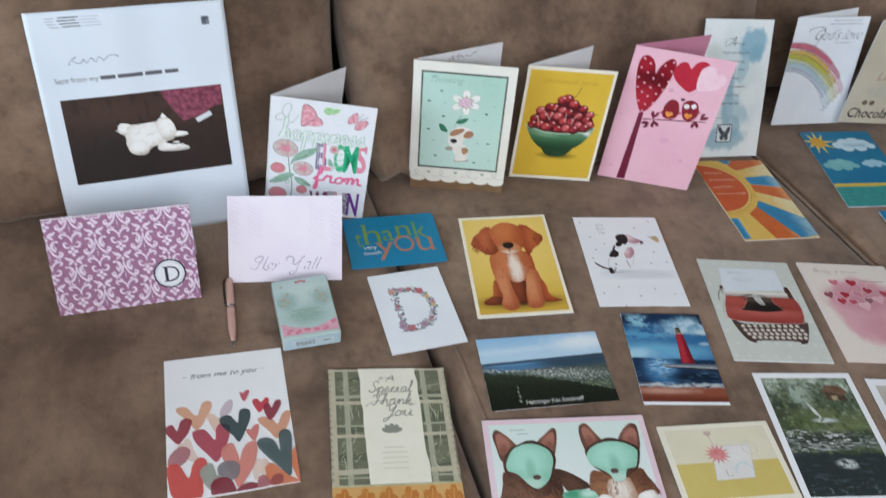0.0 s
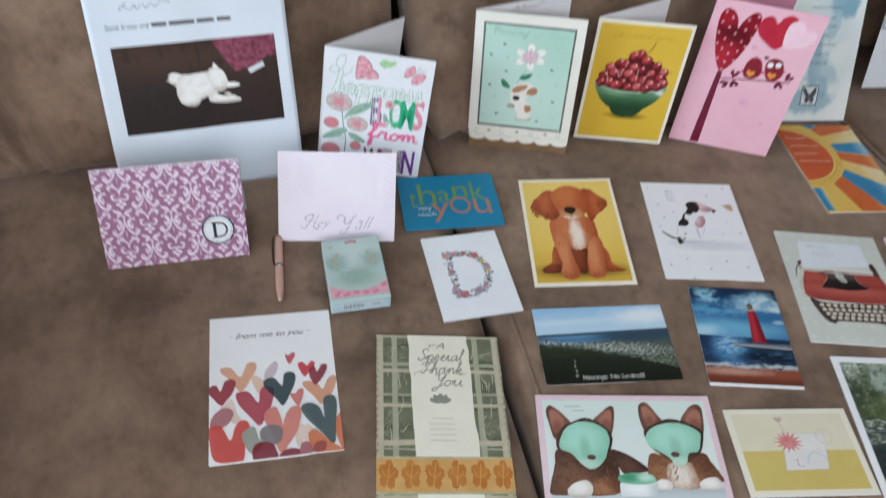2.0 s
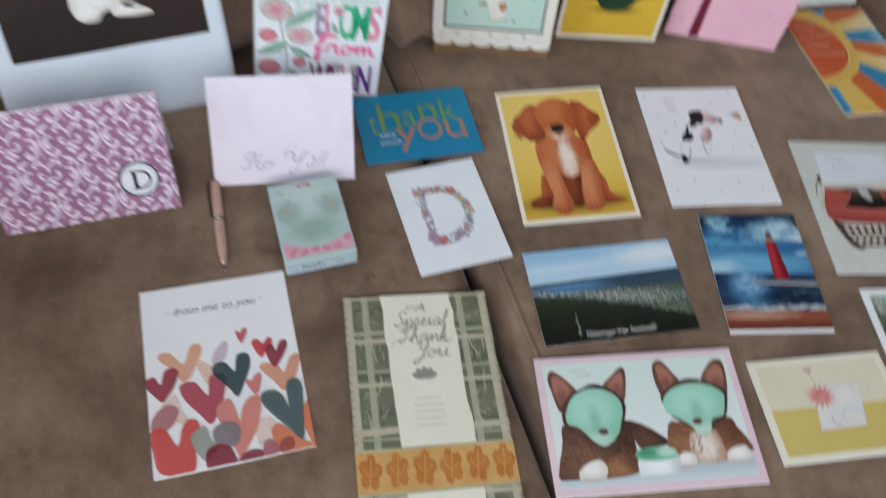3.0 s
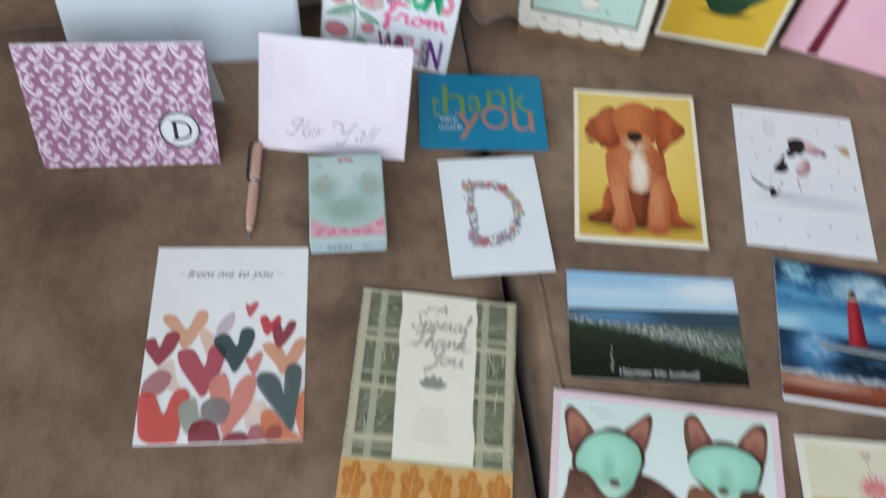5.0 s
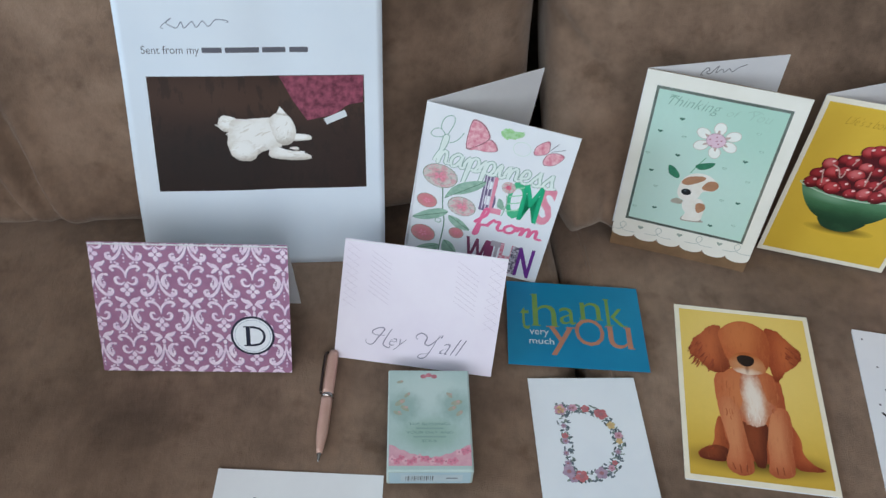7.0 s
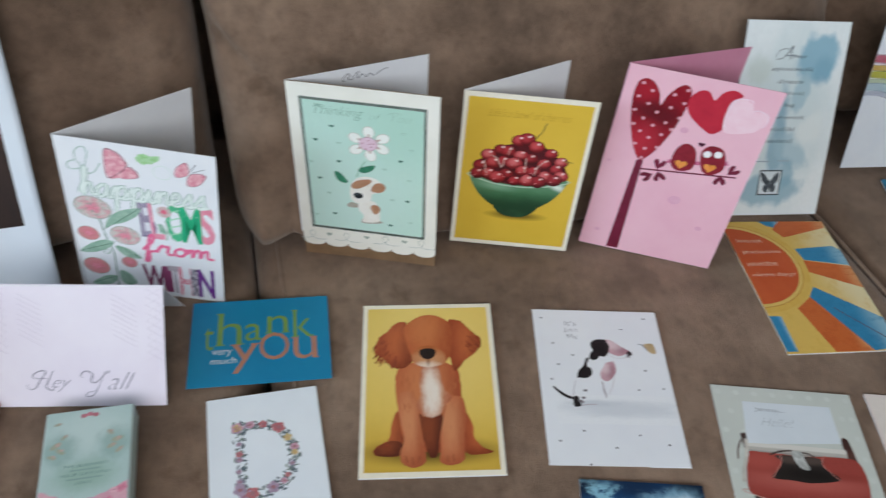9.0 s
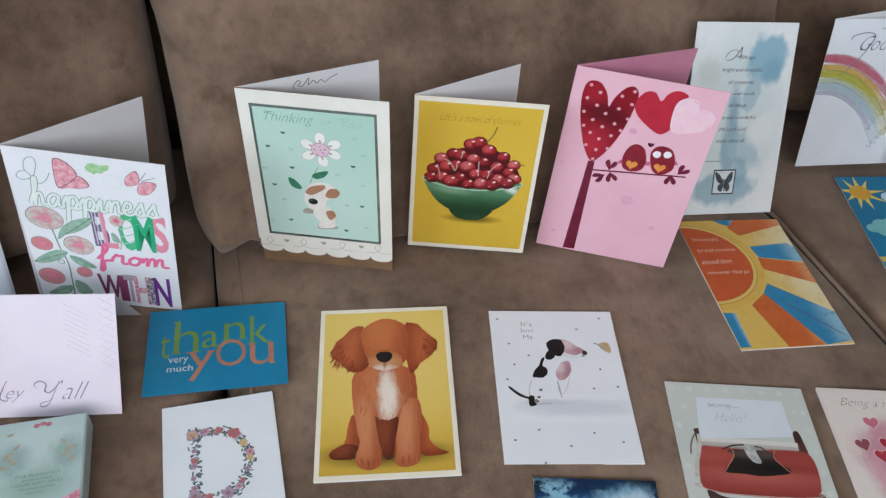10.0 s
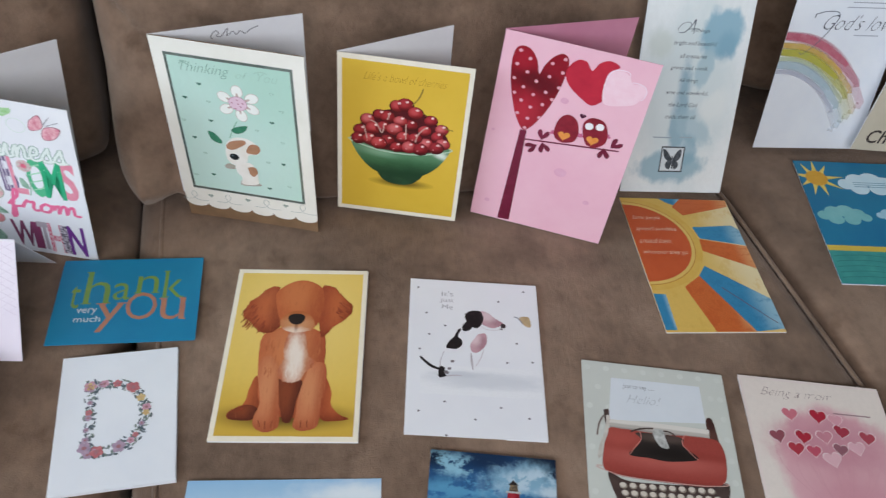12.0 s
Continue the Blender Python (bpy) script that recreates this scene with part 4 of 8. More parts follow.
def thinking_card():
    a, b, d, e = (0.0503, 0.0145, 0.6414), (0.1717, -0.0294, 0.6475), (0.0579, 0.0081, 0.4458), (0.1745, 0.0355, 0.6445)
    n = 6
    outline = [(0, 1), (0, 0.072)]
    for k in range(n):
        for i in range(1, 9):
            t = math.pi * i / 8
            outline.append(((k + 0.5 - 0.5 * math.cos(t)) / n, 0.072 - 0.030 * math.sin(t)))
    outline.append((1, 1))
    front, back = standing_card("cream scalloped card with a mint picture panel, standing open", a, b, d, e, ink("#eeece4", "#e6e4da", 20.0), outline=outline[::-1], lift=0.024)
    root = front.ob.parent
    Sheet(root, "inner_leaf", front.w - 0.001, front.h + 0.006, front.pose @ Matrix.Translation((0, -0.003, -0.0010)), ink("#7a6048", "#8a6d52", 40.0), 0.0006, None, 1, "brown inner leaf")
    front.rect("panel_frame", 0.078, 0.165, 0.918, 0.932, ink("#5c6b64", "#93a098", 30.0, 1.0, 0.25, 0.15, 0.5), 1, "dark foil frame")
    front.rect("mint_panel", 0.096, 0.180, 0.900, 0.918, painted("#b8d9cd", [("#c9e4dc", ("oval", 0.4, 0.3, 0.5, 0.5, 0, 0.8, 0.3), 0.7, None), ("#a9d2c2", ("oval", 0.8, 0.9, 0.4, 0.3, 0, 0.8, 0.3), 0.6, None)], 0.4, 4.0), 2)
    script, faint = ink("#83aa9b"), ink("#a2c6b8")
    front.text("lettering", "Thinking", 0.172, 0.834, 0.501, 0.900, script, 3, 0.45, -0.014)
    front.text("lettering", "of", 0.538, 0.847, 0.623, 0.884, faint, 3, 0.45, -0.018)
    front.text("lettering", "You", 0.682, 0.848, 0.818, 0.892, faint, 3, 0.45, -0.014)
    front.line("flourish", [(0.174, 0.882), (0.198, 0.893), (0.231, 0.880)], 0.006, script, 3)
    front.line("flourish", [(0.663, 0.883), (0.707, 0.897), (0.750, 0.889)], 0.006, faint, 3)
    cu, cv = 0.526, 0.715
    for (u, v), turn in zip([(0.530, 0.778), (0.624, 0.751), (0.619, 0.694), (0.538, 0.652), (0.441, 0.677), (0.439, 0.741)], (90, 30, -30, -80, 210, 150)):
        front.oval("petal_edge", u, v, 0.050, 0.040, ink("#cdbfb6"), 3, turn)
        front.oval("petal", u, v, 0.046, 0.036, ink("#eff1ec"), 4, turn)
        front.oval("petal_mark", cu + 0.62 * (u - cu), cv + 0.62 * (v - cv), 0.026, 0.009, ink("#c2aca4"), 5, turn)
    front.oval("flower_rim", cu, cv, 0.064, 0.058, ink("#b98d9b"), 6)
    front.oval("flower_heart", cu, cv, 0.060, 0.054, ink("#e3c8d6", "#dcbccd", 260.0), 7)
    for u, v in [(0.486, 0.717), (0.525, 0.735), (0.558, 0.719), (0.544, 0.700), (0.505, 0.687), (0.530, 0.714)]:
        front.oval("flower_dot", u, v, 0.007, 0.006, ink("#b5788c"), 8, 0, 8)
    front.line("stem", [(0.500, 0.615), (0.461, 0.566), (0.431, 0.515)], 0.006, ink("#6fae8d"), 3)
    leaf = ink("#2a6e54", "#3f8a6a", 120.0)
    front.blob("leaf", [(0.281, 0.537), (0.325, 0.526), (0.366, 0.489), (0.354, 0.472), (0.303, 0.483), (0.283, 0.508)], leaf, 4)
    front.blob("leaf", [(0.448, 0.560), (0.485, 0.581), (0.566, 0.596), (0.538, 0.561), (0.481, 0.544)], leaf, 4)
    cream, tan, grey = ink("#f0eee8", "#e6e1d8", 60.0), ink("#b98a6c", "#a87a5e", 80.0), ink("#a39d90", "#b9b4a8", 60.0)
    front.blob("grey_shape", [(0.457, 0.255), (0.506, 0.274), (0.609, 0.249), (0.543, 0.234), (0.461, 0.231)], grey, 4)
    front.blob("grey_shape", [(0.355, 0.339), (0.388, 0.358), (0.439, 0.346), (0.424, 0.327), (0.368, 0.325)], grey, 4)
    front.blob("cream_shape", [(0.440, 0.355), (0.541, 0.380), (0.585, 0.340), (0.590, 0.291), (0.576, 0.249), (0.465, 0.239), (0.470, 0.280), (0.441, 0.310)], cream, 5)
    front.blob("cream_shape", [(0.383, 0.442), (0.404, 0.487), (0.463, 0.520), (0.540, 0.524), (0.600, 0.503), (0.636, 0.472), (0.610, 0.440), (0.545, 0.424), (0.526, 0.383), (0.475, 0.357), (0.412, 0.358), (0.381, 0.391)], cream, 6)
    front.blob("tan_shape", [(0.390, 0.456), (0.428, 0.493), (0.523, 0.511), (0.530, 0.489), (0.438, 0.446)], tan, 7)
    front.blob("tan_shape", [(0.533, 0.442), (0.560, 0.487), (0.614, 0.494), (0.635, 0.469), (0.603, 0.439)], tan, 7)
    front.blob("tan_shape", [(0.528, 0.349), (0.577, 0.355), (0.593, 0.324), (0.558, 0.297), (0.534, 0.313)], tan, 7)
    front.oval("dark_dot", 0.438, 0.405, 0.034, 0.028, ink("#1b2024"), 8)
    front.oval("pale_dot", 0.428, 0.411, 0.007, 0.006, ink("#6c7a84"), 9, 0, 8)
    for u, v in [(0.282, 0.789), (0.165, 0.707), (0.316, 0.596), (0.172, 0.485), (0.258, 0.270), (0.743, 0.635), (0.790, 0.400), (0.664, 0.234)]:
        front.heart("tiny_heart", u, v, 0.036, ink("#3d6f5f"), 3, 0, 1.0, 0.8)
    for u, v in [(0.324, 0.700), (0.764, 0.789), (0.818, 0.702), (0.120, 0.578), (0.631, 0.578), (0.803, 0.528), (0.228, 0.398), (0.681, 0.398), (0.122, 0.252), (0.814, 0.264)]:
        front.heart("tiny_heart", u, v, 0.032, ink("#8fb8a8"), 3, 0, 1.0, 0.8)
        front.heart("heart_inside", u, v, 0.020, ink("#bcdcd0"), 4, 0, 1.0, 0.8)
    for u, v in [(0.072, 0.107), (0.331, 0.114), (0.623, 0.122), (0.894, 0.126)]:
        front.line("loop_print", [(u - 0.09, v - 0.022), (u - 0.02, v - 0.020), (u + 0.022, v + 0.012), (u, v + 0.034), (u - 0.020, v + 0.010), (u + 0.02, v - 0.022), (u + 0.10, v - 0.020)], 0.005, ink("#b9c0ba"), 1)
    for u, v in [(0.200, 0.123), (0.483, 0.131), (0.768, 0.133)]:
        front.heart("tiny_heart", u, v, 0.042, ink("#9aa69c"), 2)
    pen_ink = ink("#77777f")
    back.line("handwriting", [(0.40, 0.93), (0.42, 0.97), (0.44, 0.955), (0.42, 0.945), (0.45, 0.935), (0.50, 0.975), (0.49, 0.935), (0.53, 0.955), (0.55, 0.935), (0.58, 0.952), (0.61, 0.935), (0.65, 0.955), (0.69, 0.965)], 0.006, pen_ink, 1)
    back.line("handwriting", [(0.60, 0.93), (0.58, 0.97), (0.56, 0.955), (0.58, 0.945), (0.55, 0.935), (0.50, 0.975), (0.51, 0.935), (0.47, 0.955), (0.45, 0.935), (0.42, 0.952), (0.39, 0.935), (0.35, 0.955)], 0.006, pen_ink, -6)


thinking_card()


def cherry_card():
    front, back = standing_card("yellow card printed with a green bowl of cherries, standing open", (0.2008, 0.0029, 0.6293), (0.3137, -0.0282, 0.6305), (0.2009, -0.0040, 0.4506), (0.3066, 0.0345, 0.6310), ink("#efe9d8"))
    front.rect("yellow_print", 0.035, 0.028, 0.965, 0.972, ink("#e2bd44", "#dab43c", 9.0), 1)
    front.text("lettering", "Life's a bowl of cherries", 0.195, 0.868, 0.81, 0.915, ink("#b98f2a"), 2, 0.5, -0.016)
    front.oval("bowl_shadow", 0.52, 0.232, 0.27, 0.055, painted("#dab43c", [("#6e5a1c", ("oval", 0.5, 0.5, 0.34, 0.34, 0, 0.7, 0.1), 0.95, None)], 0.5), 2)
    bowl = painted("#3c6c48", [("#659672", ("over", 0.62, 0.60, 0.30, 0.1), 0.9, None), ("#1c3f28", ("under", 0.30, 0.40, 0.25, 0.1), 0.95, None), ("#80aa8b", ("oval", 0.28, 0.68, 0.17, 0.10, -24, 0.8, 0.2), 0.8, None), ("#dfeae0", ("oval", 0.90, 0.80, 0.06, 0.14, 30, 0.8, 0.2), 0.95, None)], 0.4)
    front.blob("bowl_foot", [(0.344, 0.314), (0.374, 0.245), (0.494, 0.221), (0.614, 0.24), (0.674, 0.314)], ink("#1d3a26", "#2b5236", 40.0), 3)
    front.blob("bowl", [(0.114, 0.505), (0.144, 0.422), (0.254, 0.324), (0.394, 0.28), (0.614, 0.28), (0.764, 0.343), (0.854, 0.431), (0.879, 0.505), (0.714, 0.461), (0.494, 0.446), (0.274, 0.461)], bowl, 4)
    front.line("bowl_rim", [(0.114, 0.505), (0.274, 0.451), (0.494, 0.436), (0.714, 0.451), (0.879, 0.505)], 0.011, ink("#b9d2bd"), 6)
    rnd = random.Random(11)
    reds = [painted(c, [(d, ("oval", 0.42, 0.62, 0.30, 0.30, 0, 0.8, 0.15), 0.9, None), (e, ("under", 0.18, 0.3, 0.2, 0.1), 0.8, None)], 0.35) for c, d, e in (("#9c1c24", "#d0565a", "#4e0c13"), ("#861620", "#bc3c44", "#40090f"), ("#a92a30", "#d97476", "#5c1118"), ("#74121a", "#a83039", "#36080d"))]
    front.blob("cherry_backing", [(0.134, 0.5), (0.174, 0.595), (0.294, 0.679), (0.434, 0.715), (0.574, 0.733), (0.714, 0.679), (0.834, 0.595), (0.864, 0.511), (0.714, 0.456), (0.494, 0.441), (0.274, 0.456)], ink("#4a0f17", "#5d1620", 200.0), 3)
    spots = [(0.454, 0.733), (0.514, 0.745), (0.234, 0.631), (0.324, 0.667), (0.594, 0.703), (0.714, 0.667), (0.804, 0.619), (0.184, 0.559), (0.284, 0.583), (0.384, 0.661), (0.484, 0.643), (0.564, 0.625), (0.674, 0.601), (0.774, 0.571), (0.824, 0.529), (0.164, 0.505), (0.254, 0.511), (0.354, 0.595), (0.444, 0.589), (0.394, 0.511), (0.514, 0.547), (0.604, 0.547), (0.694, 0.517), (0.774, 0.5), (0.324, 0.49), (0.464, 0.476), (0.564, 0.485), (0.654, 0.48)]
    for k, (u, v) in enumerate(spots):
        r = rnd.uniform(0.050, 0.062)
        front.oval("cherry", u, v, r, r * 0.93, reds[k % 4], 5 + (k > 14) + (k > 19), rnd.uniform(0, 180))
        front.oval("cherry_rim", u, v, r + 0.005, r * 0.93 + 0.005, ink("#3f0a10"), 5 + (k > 14) + (k > 19) - 0.4)
        front.oval("glint", u + 0.014, v + 0.020, 0.013, 0.010, ink("#f2d3cf"), 9, 20)
        if k > 13:
            front.oval("glint", u - 0.02, v - 0.012, 0.008, 0.005, ink("#d98f90"), 9, 20)
    stalk = ink("#8f7a3a")
    for pts in ([(0.564, 0.751), (0.614, 0.799), (0.634, 0.853)], [(0.354, 0.607), (0.344, 0.559), (0.304, 0.613), (0.254, 0.631)], [(0.534, 0.535), (0.529, 0.631)], [(0.614, 0.523), (0.634, 0.583), (0.694, 0.625)], [(0.234, 0.511), (0.204, 0.595)], [(0.384, 0.643), (0.404, 0.691)], [(0.824, 0.631), (0.894, 0.625)]):
        front.line("cherry_stalk", pts, 0.009, stalk if pts[0][1] > 0.7 or pts[0][0] > 0.8 else ink("#c9a9a0"), 10)
    back.line("handwriting", [(0.50, 0.955), (0.54, 0.93), (0.58, 0.96), (0.62, 0.935), (0.66, 0.965)], 0.008, GREY, -6)


cherry_card()


def love_card():
    pinkm = ink("#eebfcd", "#e8b2c4", 10.0)
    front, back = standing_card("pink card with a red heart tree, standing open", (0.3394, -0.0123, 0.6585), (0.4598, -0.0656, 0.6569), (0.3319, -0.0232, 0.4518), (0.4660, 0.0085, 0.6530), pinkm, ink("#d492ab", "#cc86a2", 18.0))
    wine = ink("#66162e", "#7a2240", 60.0)
    front.poly("tree_trunk", [(0.210, 0.006), (0.299, 0.010), (0.273, 0.545), (0.227, 0.542)], wine, 1)
    foil = painted("#8c1224", [("#5e0a18", ("oval", 0.55, 0.62, 0.5, 0.12, -6, 0.7, 0.4), 0.9, None), ("#b8283a", ("oval", 0.35, 0.22, 0.3, 0.2, 0, 0.8, 0.4), 0.9, None), ("#a81e30", ("oval", 0.2, 0.85, 0.2, 0.12, 0, 0.8, 0.3), 0.8, None)], 0.3)
    front.blob("heart_crown", [(0.245, 0.545), (0.301, 0.575), (0.361, 0.652), (0.409, 0.752), (0.434, 0.858), (0.432, 0.925), (0.389, 0.950), (0.337, 0.931), (0.289, 0.882), (0.265, 0.835), (0.235, 0.893), (0.185, 0.935), (0.131, 0.946), (0.087, 0.928), (0.074, 0.871), (0.090, 0.785), (0.129, 0.687), (0.182, 0.600)], foil, 2, "dotted dark red heart")
    for u, v in [(0.118, 0.923), (0.188, 0.895), (0.407, 0.927), (0.112, 0.858), (0.188, 0.831), (0.334, 0.896), (0.335, 0.833), (0.411, 0.864), (0.112, 0.790), (0.258, 0.798), (0.184, 0.757), (0.412, 0.791), (0.133, 0.721), (0.259, 0.731), (0.335, 0.756), (0.387, 0.728), (0.189, 0.691), (0.333, 0.693), (0.259, 0.667), (0.182, 0.624), (0.333, 0.625), (0.258, 0.608), (0.254, 0.557)]:
        front.oval("dot", u, v, 0.0125, 0.0125, ink("#dfa3b0"), 3)
    front.blob("red_heart", [(0.434, 0.858), (0.440, 0.902), (0.483, 0.938), (0.540, 0.940), (0.589, 0.906), (0.621, 0.944), (0.669, 0.965), (0.719, 0.963), (0.751, 0.947), (0.699, 0.918), (0.687, 0.873), (0.705, 0.793), (0.700, 0.772), (0.640, 0.745), (0.533, 0.782), (0.467, 0.818)], ink("#c42c40", "#b3223a", 40.0), 4)
    front.blob("pale_heart", [(0.722, 0.767), (0.690, 0.855), (0.708, 0.917), (0.763, 0.939), (0.829, 0.919), (0.856, 0.890), (0.926, 0.892), (0.961, 0.865), (0.937, 0.823), (0.887, 0.788)], ink("#f1c9d6", "#f4d3de", 90.0, 1.0, 0.3), 5)
    front.line("emboss_line", [(0.718, 0.795), (0.690, 0.855), (0.708, 0.917), (0.763, 0.939), (0.829, 0.919)], 0.006, ink("#f6e0ec"), 6)
    front.line("emboss_line", [(0.853, 0.890), (0.926, 0.892), (0.961, 0.865), (0.937, 0.823)], 0.006, ink("#f6e0ec"), 6)
    front.line("branch", [(0.276, 0.498), (0.590, 0.524), (0.916, 0.551)], 0.012, wine, 3)
    for (u, v), t in zip([(0.388, 0.539), (0.334, 0.467), (0.413, 0.479), (0.878, 0.579), (0.819, 0.523)], (-5, 128, 205, -35, 190)):
        front.heart("leaf", u, v, 0.104, wine, 4, t, 0.85, 1.05, "", 0.22)
    body = ink("#7d1a2b", "#962636", 90.0)
    for pts in ([(0.455, 0.570), (0.459, 0.626), (0.488, 0.664), (0.536, 0.675), (0.589, 0.651), (0.617, 0.594), (0.602, 0.547), (0.534, 0.528), (0.480, 0.539)], [(0.653, 0.585), (0.631, 0.644), (0.656, 0.679), (0.712, 0.689), (0.771, 0.674), (0.809, 0.622), (0.808, 0.573), (0.752, 0.541), (0.691, 0.546)]):
        front.blob("red_shape", pts, body, 5)
    for u, v in [(0.527, 0.560), (0.721, 0.570)]:
        front.heart("orange_heart", u, v, 0.088, ink("#dd8a3c", "#e59a50", 90.0), 6)
    for (u, v), t in zip([(0.448, 0.566), (0.618, 0.583), (0.640, 0.583), (0.813, 0.612)], (60, -60, 60, -60)):
        front.heart("pink_leaf", u, v, 0.040, ink("#c9688c"), 4, t)
    for u, v in [(0.674, 0.642), (0.745, 0.650)]:
        front.oval("white_dot", u, v, 0.028, 0.028, ink("#f0eef0"), 7)
    front.heart("tiny_heart", 0.614, 0.682, 0.046, ink("#4a1030"), 4)
    for (u, v), r in zip([(0.574, 0.363), (0.106, 0.103), (0.812, 0.228), (0.470, 0.737), (0.045, 0.510)], (0.045, 0.020, 0.024, 0.028, 0.012)):
        front.oval("pale_spot", u, v, r, r * 0.85, ink("#dea2bb", "#e2adc4", 90.0), 1)


love_card()


def verse_card():
    a, b, d = (0.5129, 0.0908, 0.6290), (0.6270, 0.0829, 0.6252), (0.5004, -0.0029, 0.4472)
    root = card("white verse card with blue watercolour wash, leaning on the cushion")
    foot = Vector((0.55, -0.015, SEAT))
    root.matrix_world = Matrix.Translation(foot)
    m, w, h = plane_pose(Vector(a) - foot, Vector(b) - foot, Vector(d) - foot)
    Sheet(root, "back_leaf", w, h, m @ Matrix.Translation((0.0003, 0, -0.0012)), PAPER)
    s = Sheet(root, "front_leaf", w, h, m, ink("#e8eeef", "#e1e8eb", 20.0))
    wash = painted("#e7edee", [("#d3e0e2", ("oval", 0.50, 0.50, 0.42, 0.46, 0, 0.35, 0.5), 0.9, None), ("#cfd9d4", ("oval", 0.18, 0.76, 0.12, 0.07, 0, 0.5, 0.9), 0.8, None), ("#8fb8ca", ("oval", 0.74, 0.82, 0.20, 0.125, 0, 0.22, 0.75), 0.95, None), ("#7eabc0", ("oval", 0.80, 0.76, 0.10, 0.07, 10, 0.4, 0.8), 0.7, None), ("#a9c6d0", ("oval", 0.64, 0.66, 0.10, 0.07, 60, 0.25, 1.0), 0.85, None), ("#8fb2c2", ("oval", 0.46, 0.40, 0.075, 0.24, 3, 0.3, 0.9), 0.9, None), ("#a5c2cd", ("oval", 0.62, 0.34, 0.17, 0.09, -14, 0.25, 1.1), 0.75, None), ("#90b4c3", ("oval", 0.46, 0.13, 0.34, 0.08, 3, 0.25, 0.8), 0.85, None), ("#86aec0", ("oval", 0.60, 0.22, 0.10, 0.08, 0, 0.3, 0.9), 0.7, None), ("#e4ebea", ("oval", 0.78, 0.46, 0.14, 0.09, 20, 0.3, 1.0), 0.8, None), ("#dde7e8", ("oval", 0.30, 0.52, 0.12, 0.12, 0, 0.4, 0.9), 0.6, None)], 0.6, 4.5)
    s.rect("wash", 0.012, 0.010, 0.988, 0.990, wash, 1)
    dark = ink("#4c5864")
    for t, u0, v0, u1, v1 in (("ll things", 0.435, 0.815, 0.613, 0.837), ("bright and beautiful,", 0.293, 0.750, 0.701, 0.776), ("all creatures", 0.371, 0.693, 0.626, 0.714), ("great and small,", 0.300, 0.631, 0.650, 0.654), ("All things", 0.396, 0.570, 0.581, 0.594), ("wise and wonderful,", 0.298, 0.510, 0.695, 0.532), ("the Lord God", 0.339, 0.451, 0.619, 0.473), ("made them all.", 0.323, 0.389, 0.617, 0.411)):
        s.text("lettering", t, u0, v0, u1, v1, dark, 3, 0.3, -0.002)
    s.line("lettering", [(0.324, 0.812), (0.381, 0.818), (0.435, 0.851), (0.465, 0.879), (0.460, 0.844), (0.455, 0.811)], 0.009, dark, 3, "", True, 0.5)
    s.line("flourish", [(0.401, 0.830), (0.470, 0.835), (0.510, 0.832)], 0.006, dark, 3)
    s.line("flourish", [(0.317, 0.823), (0.337, 0.851), (0.392, 0.865), (0.425, 0.853)], 0.005, dark, 3)
    s.rect("printed_line", 0.24, 0.288, 0.42, 0.294, ink("#9fb0ba"), 3)
    s.rect("printed_line", 0.50, 0.291, 0.62, 0.297, ink("#9fb0ba"), 3)
    u0, v0, u1, v1 = 0.342, 0.109, 0.572, 0.245
    s.rect("stamp_edge", u0, v0, u1, v1, ink("#3f474c"), 3)
    s.rect("stamp", u0 + 0.012, v0 + 0.007, u1 - 0.012, v1 - 0.007, ink("#d6e0e4"), 4)
    ink_b = ink("#23292d", "#59626a", 300.0)
    for pts in ([(0.455, 0.177), (0.399, 0.221), (0.358, 0.230), (0.378, 0.191), (0.417, 0.170)], [(0.457, 0.169), (0.409, 0.165), (0.401, 0.139), (0.443, 0.125)], [(0.465, 0.177), (0.502, 0.220), (0.537, 0.230), (0.539, 0.191), (0.506, 0.168)], [(0.467, 0.169), (0.517, 0.163), (0.524, 0.137), (0.493, 0.125)]):
        s.blob("dark_wing", pts, ink_b, 5)
    s.line("dark_wing", [(0.455, 0.195), (0.472, 0.127)], 0.012, ink_b, 6, "", False)


verse_card()


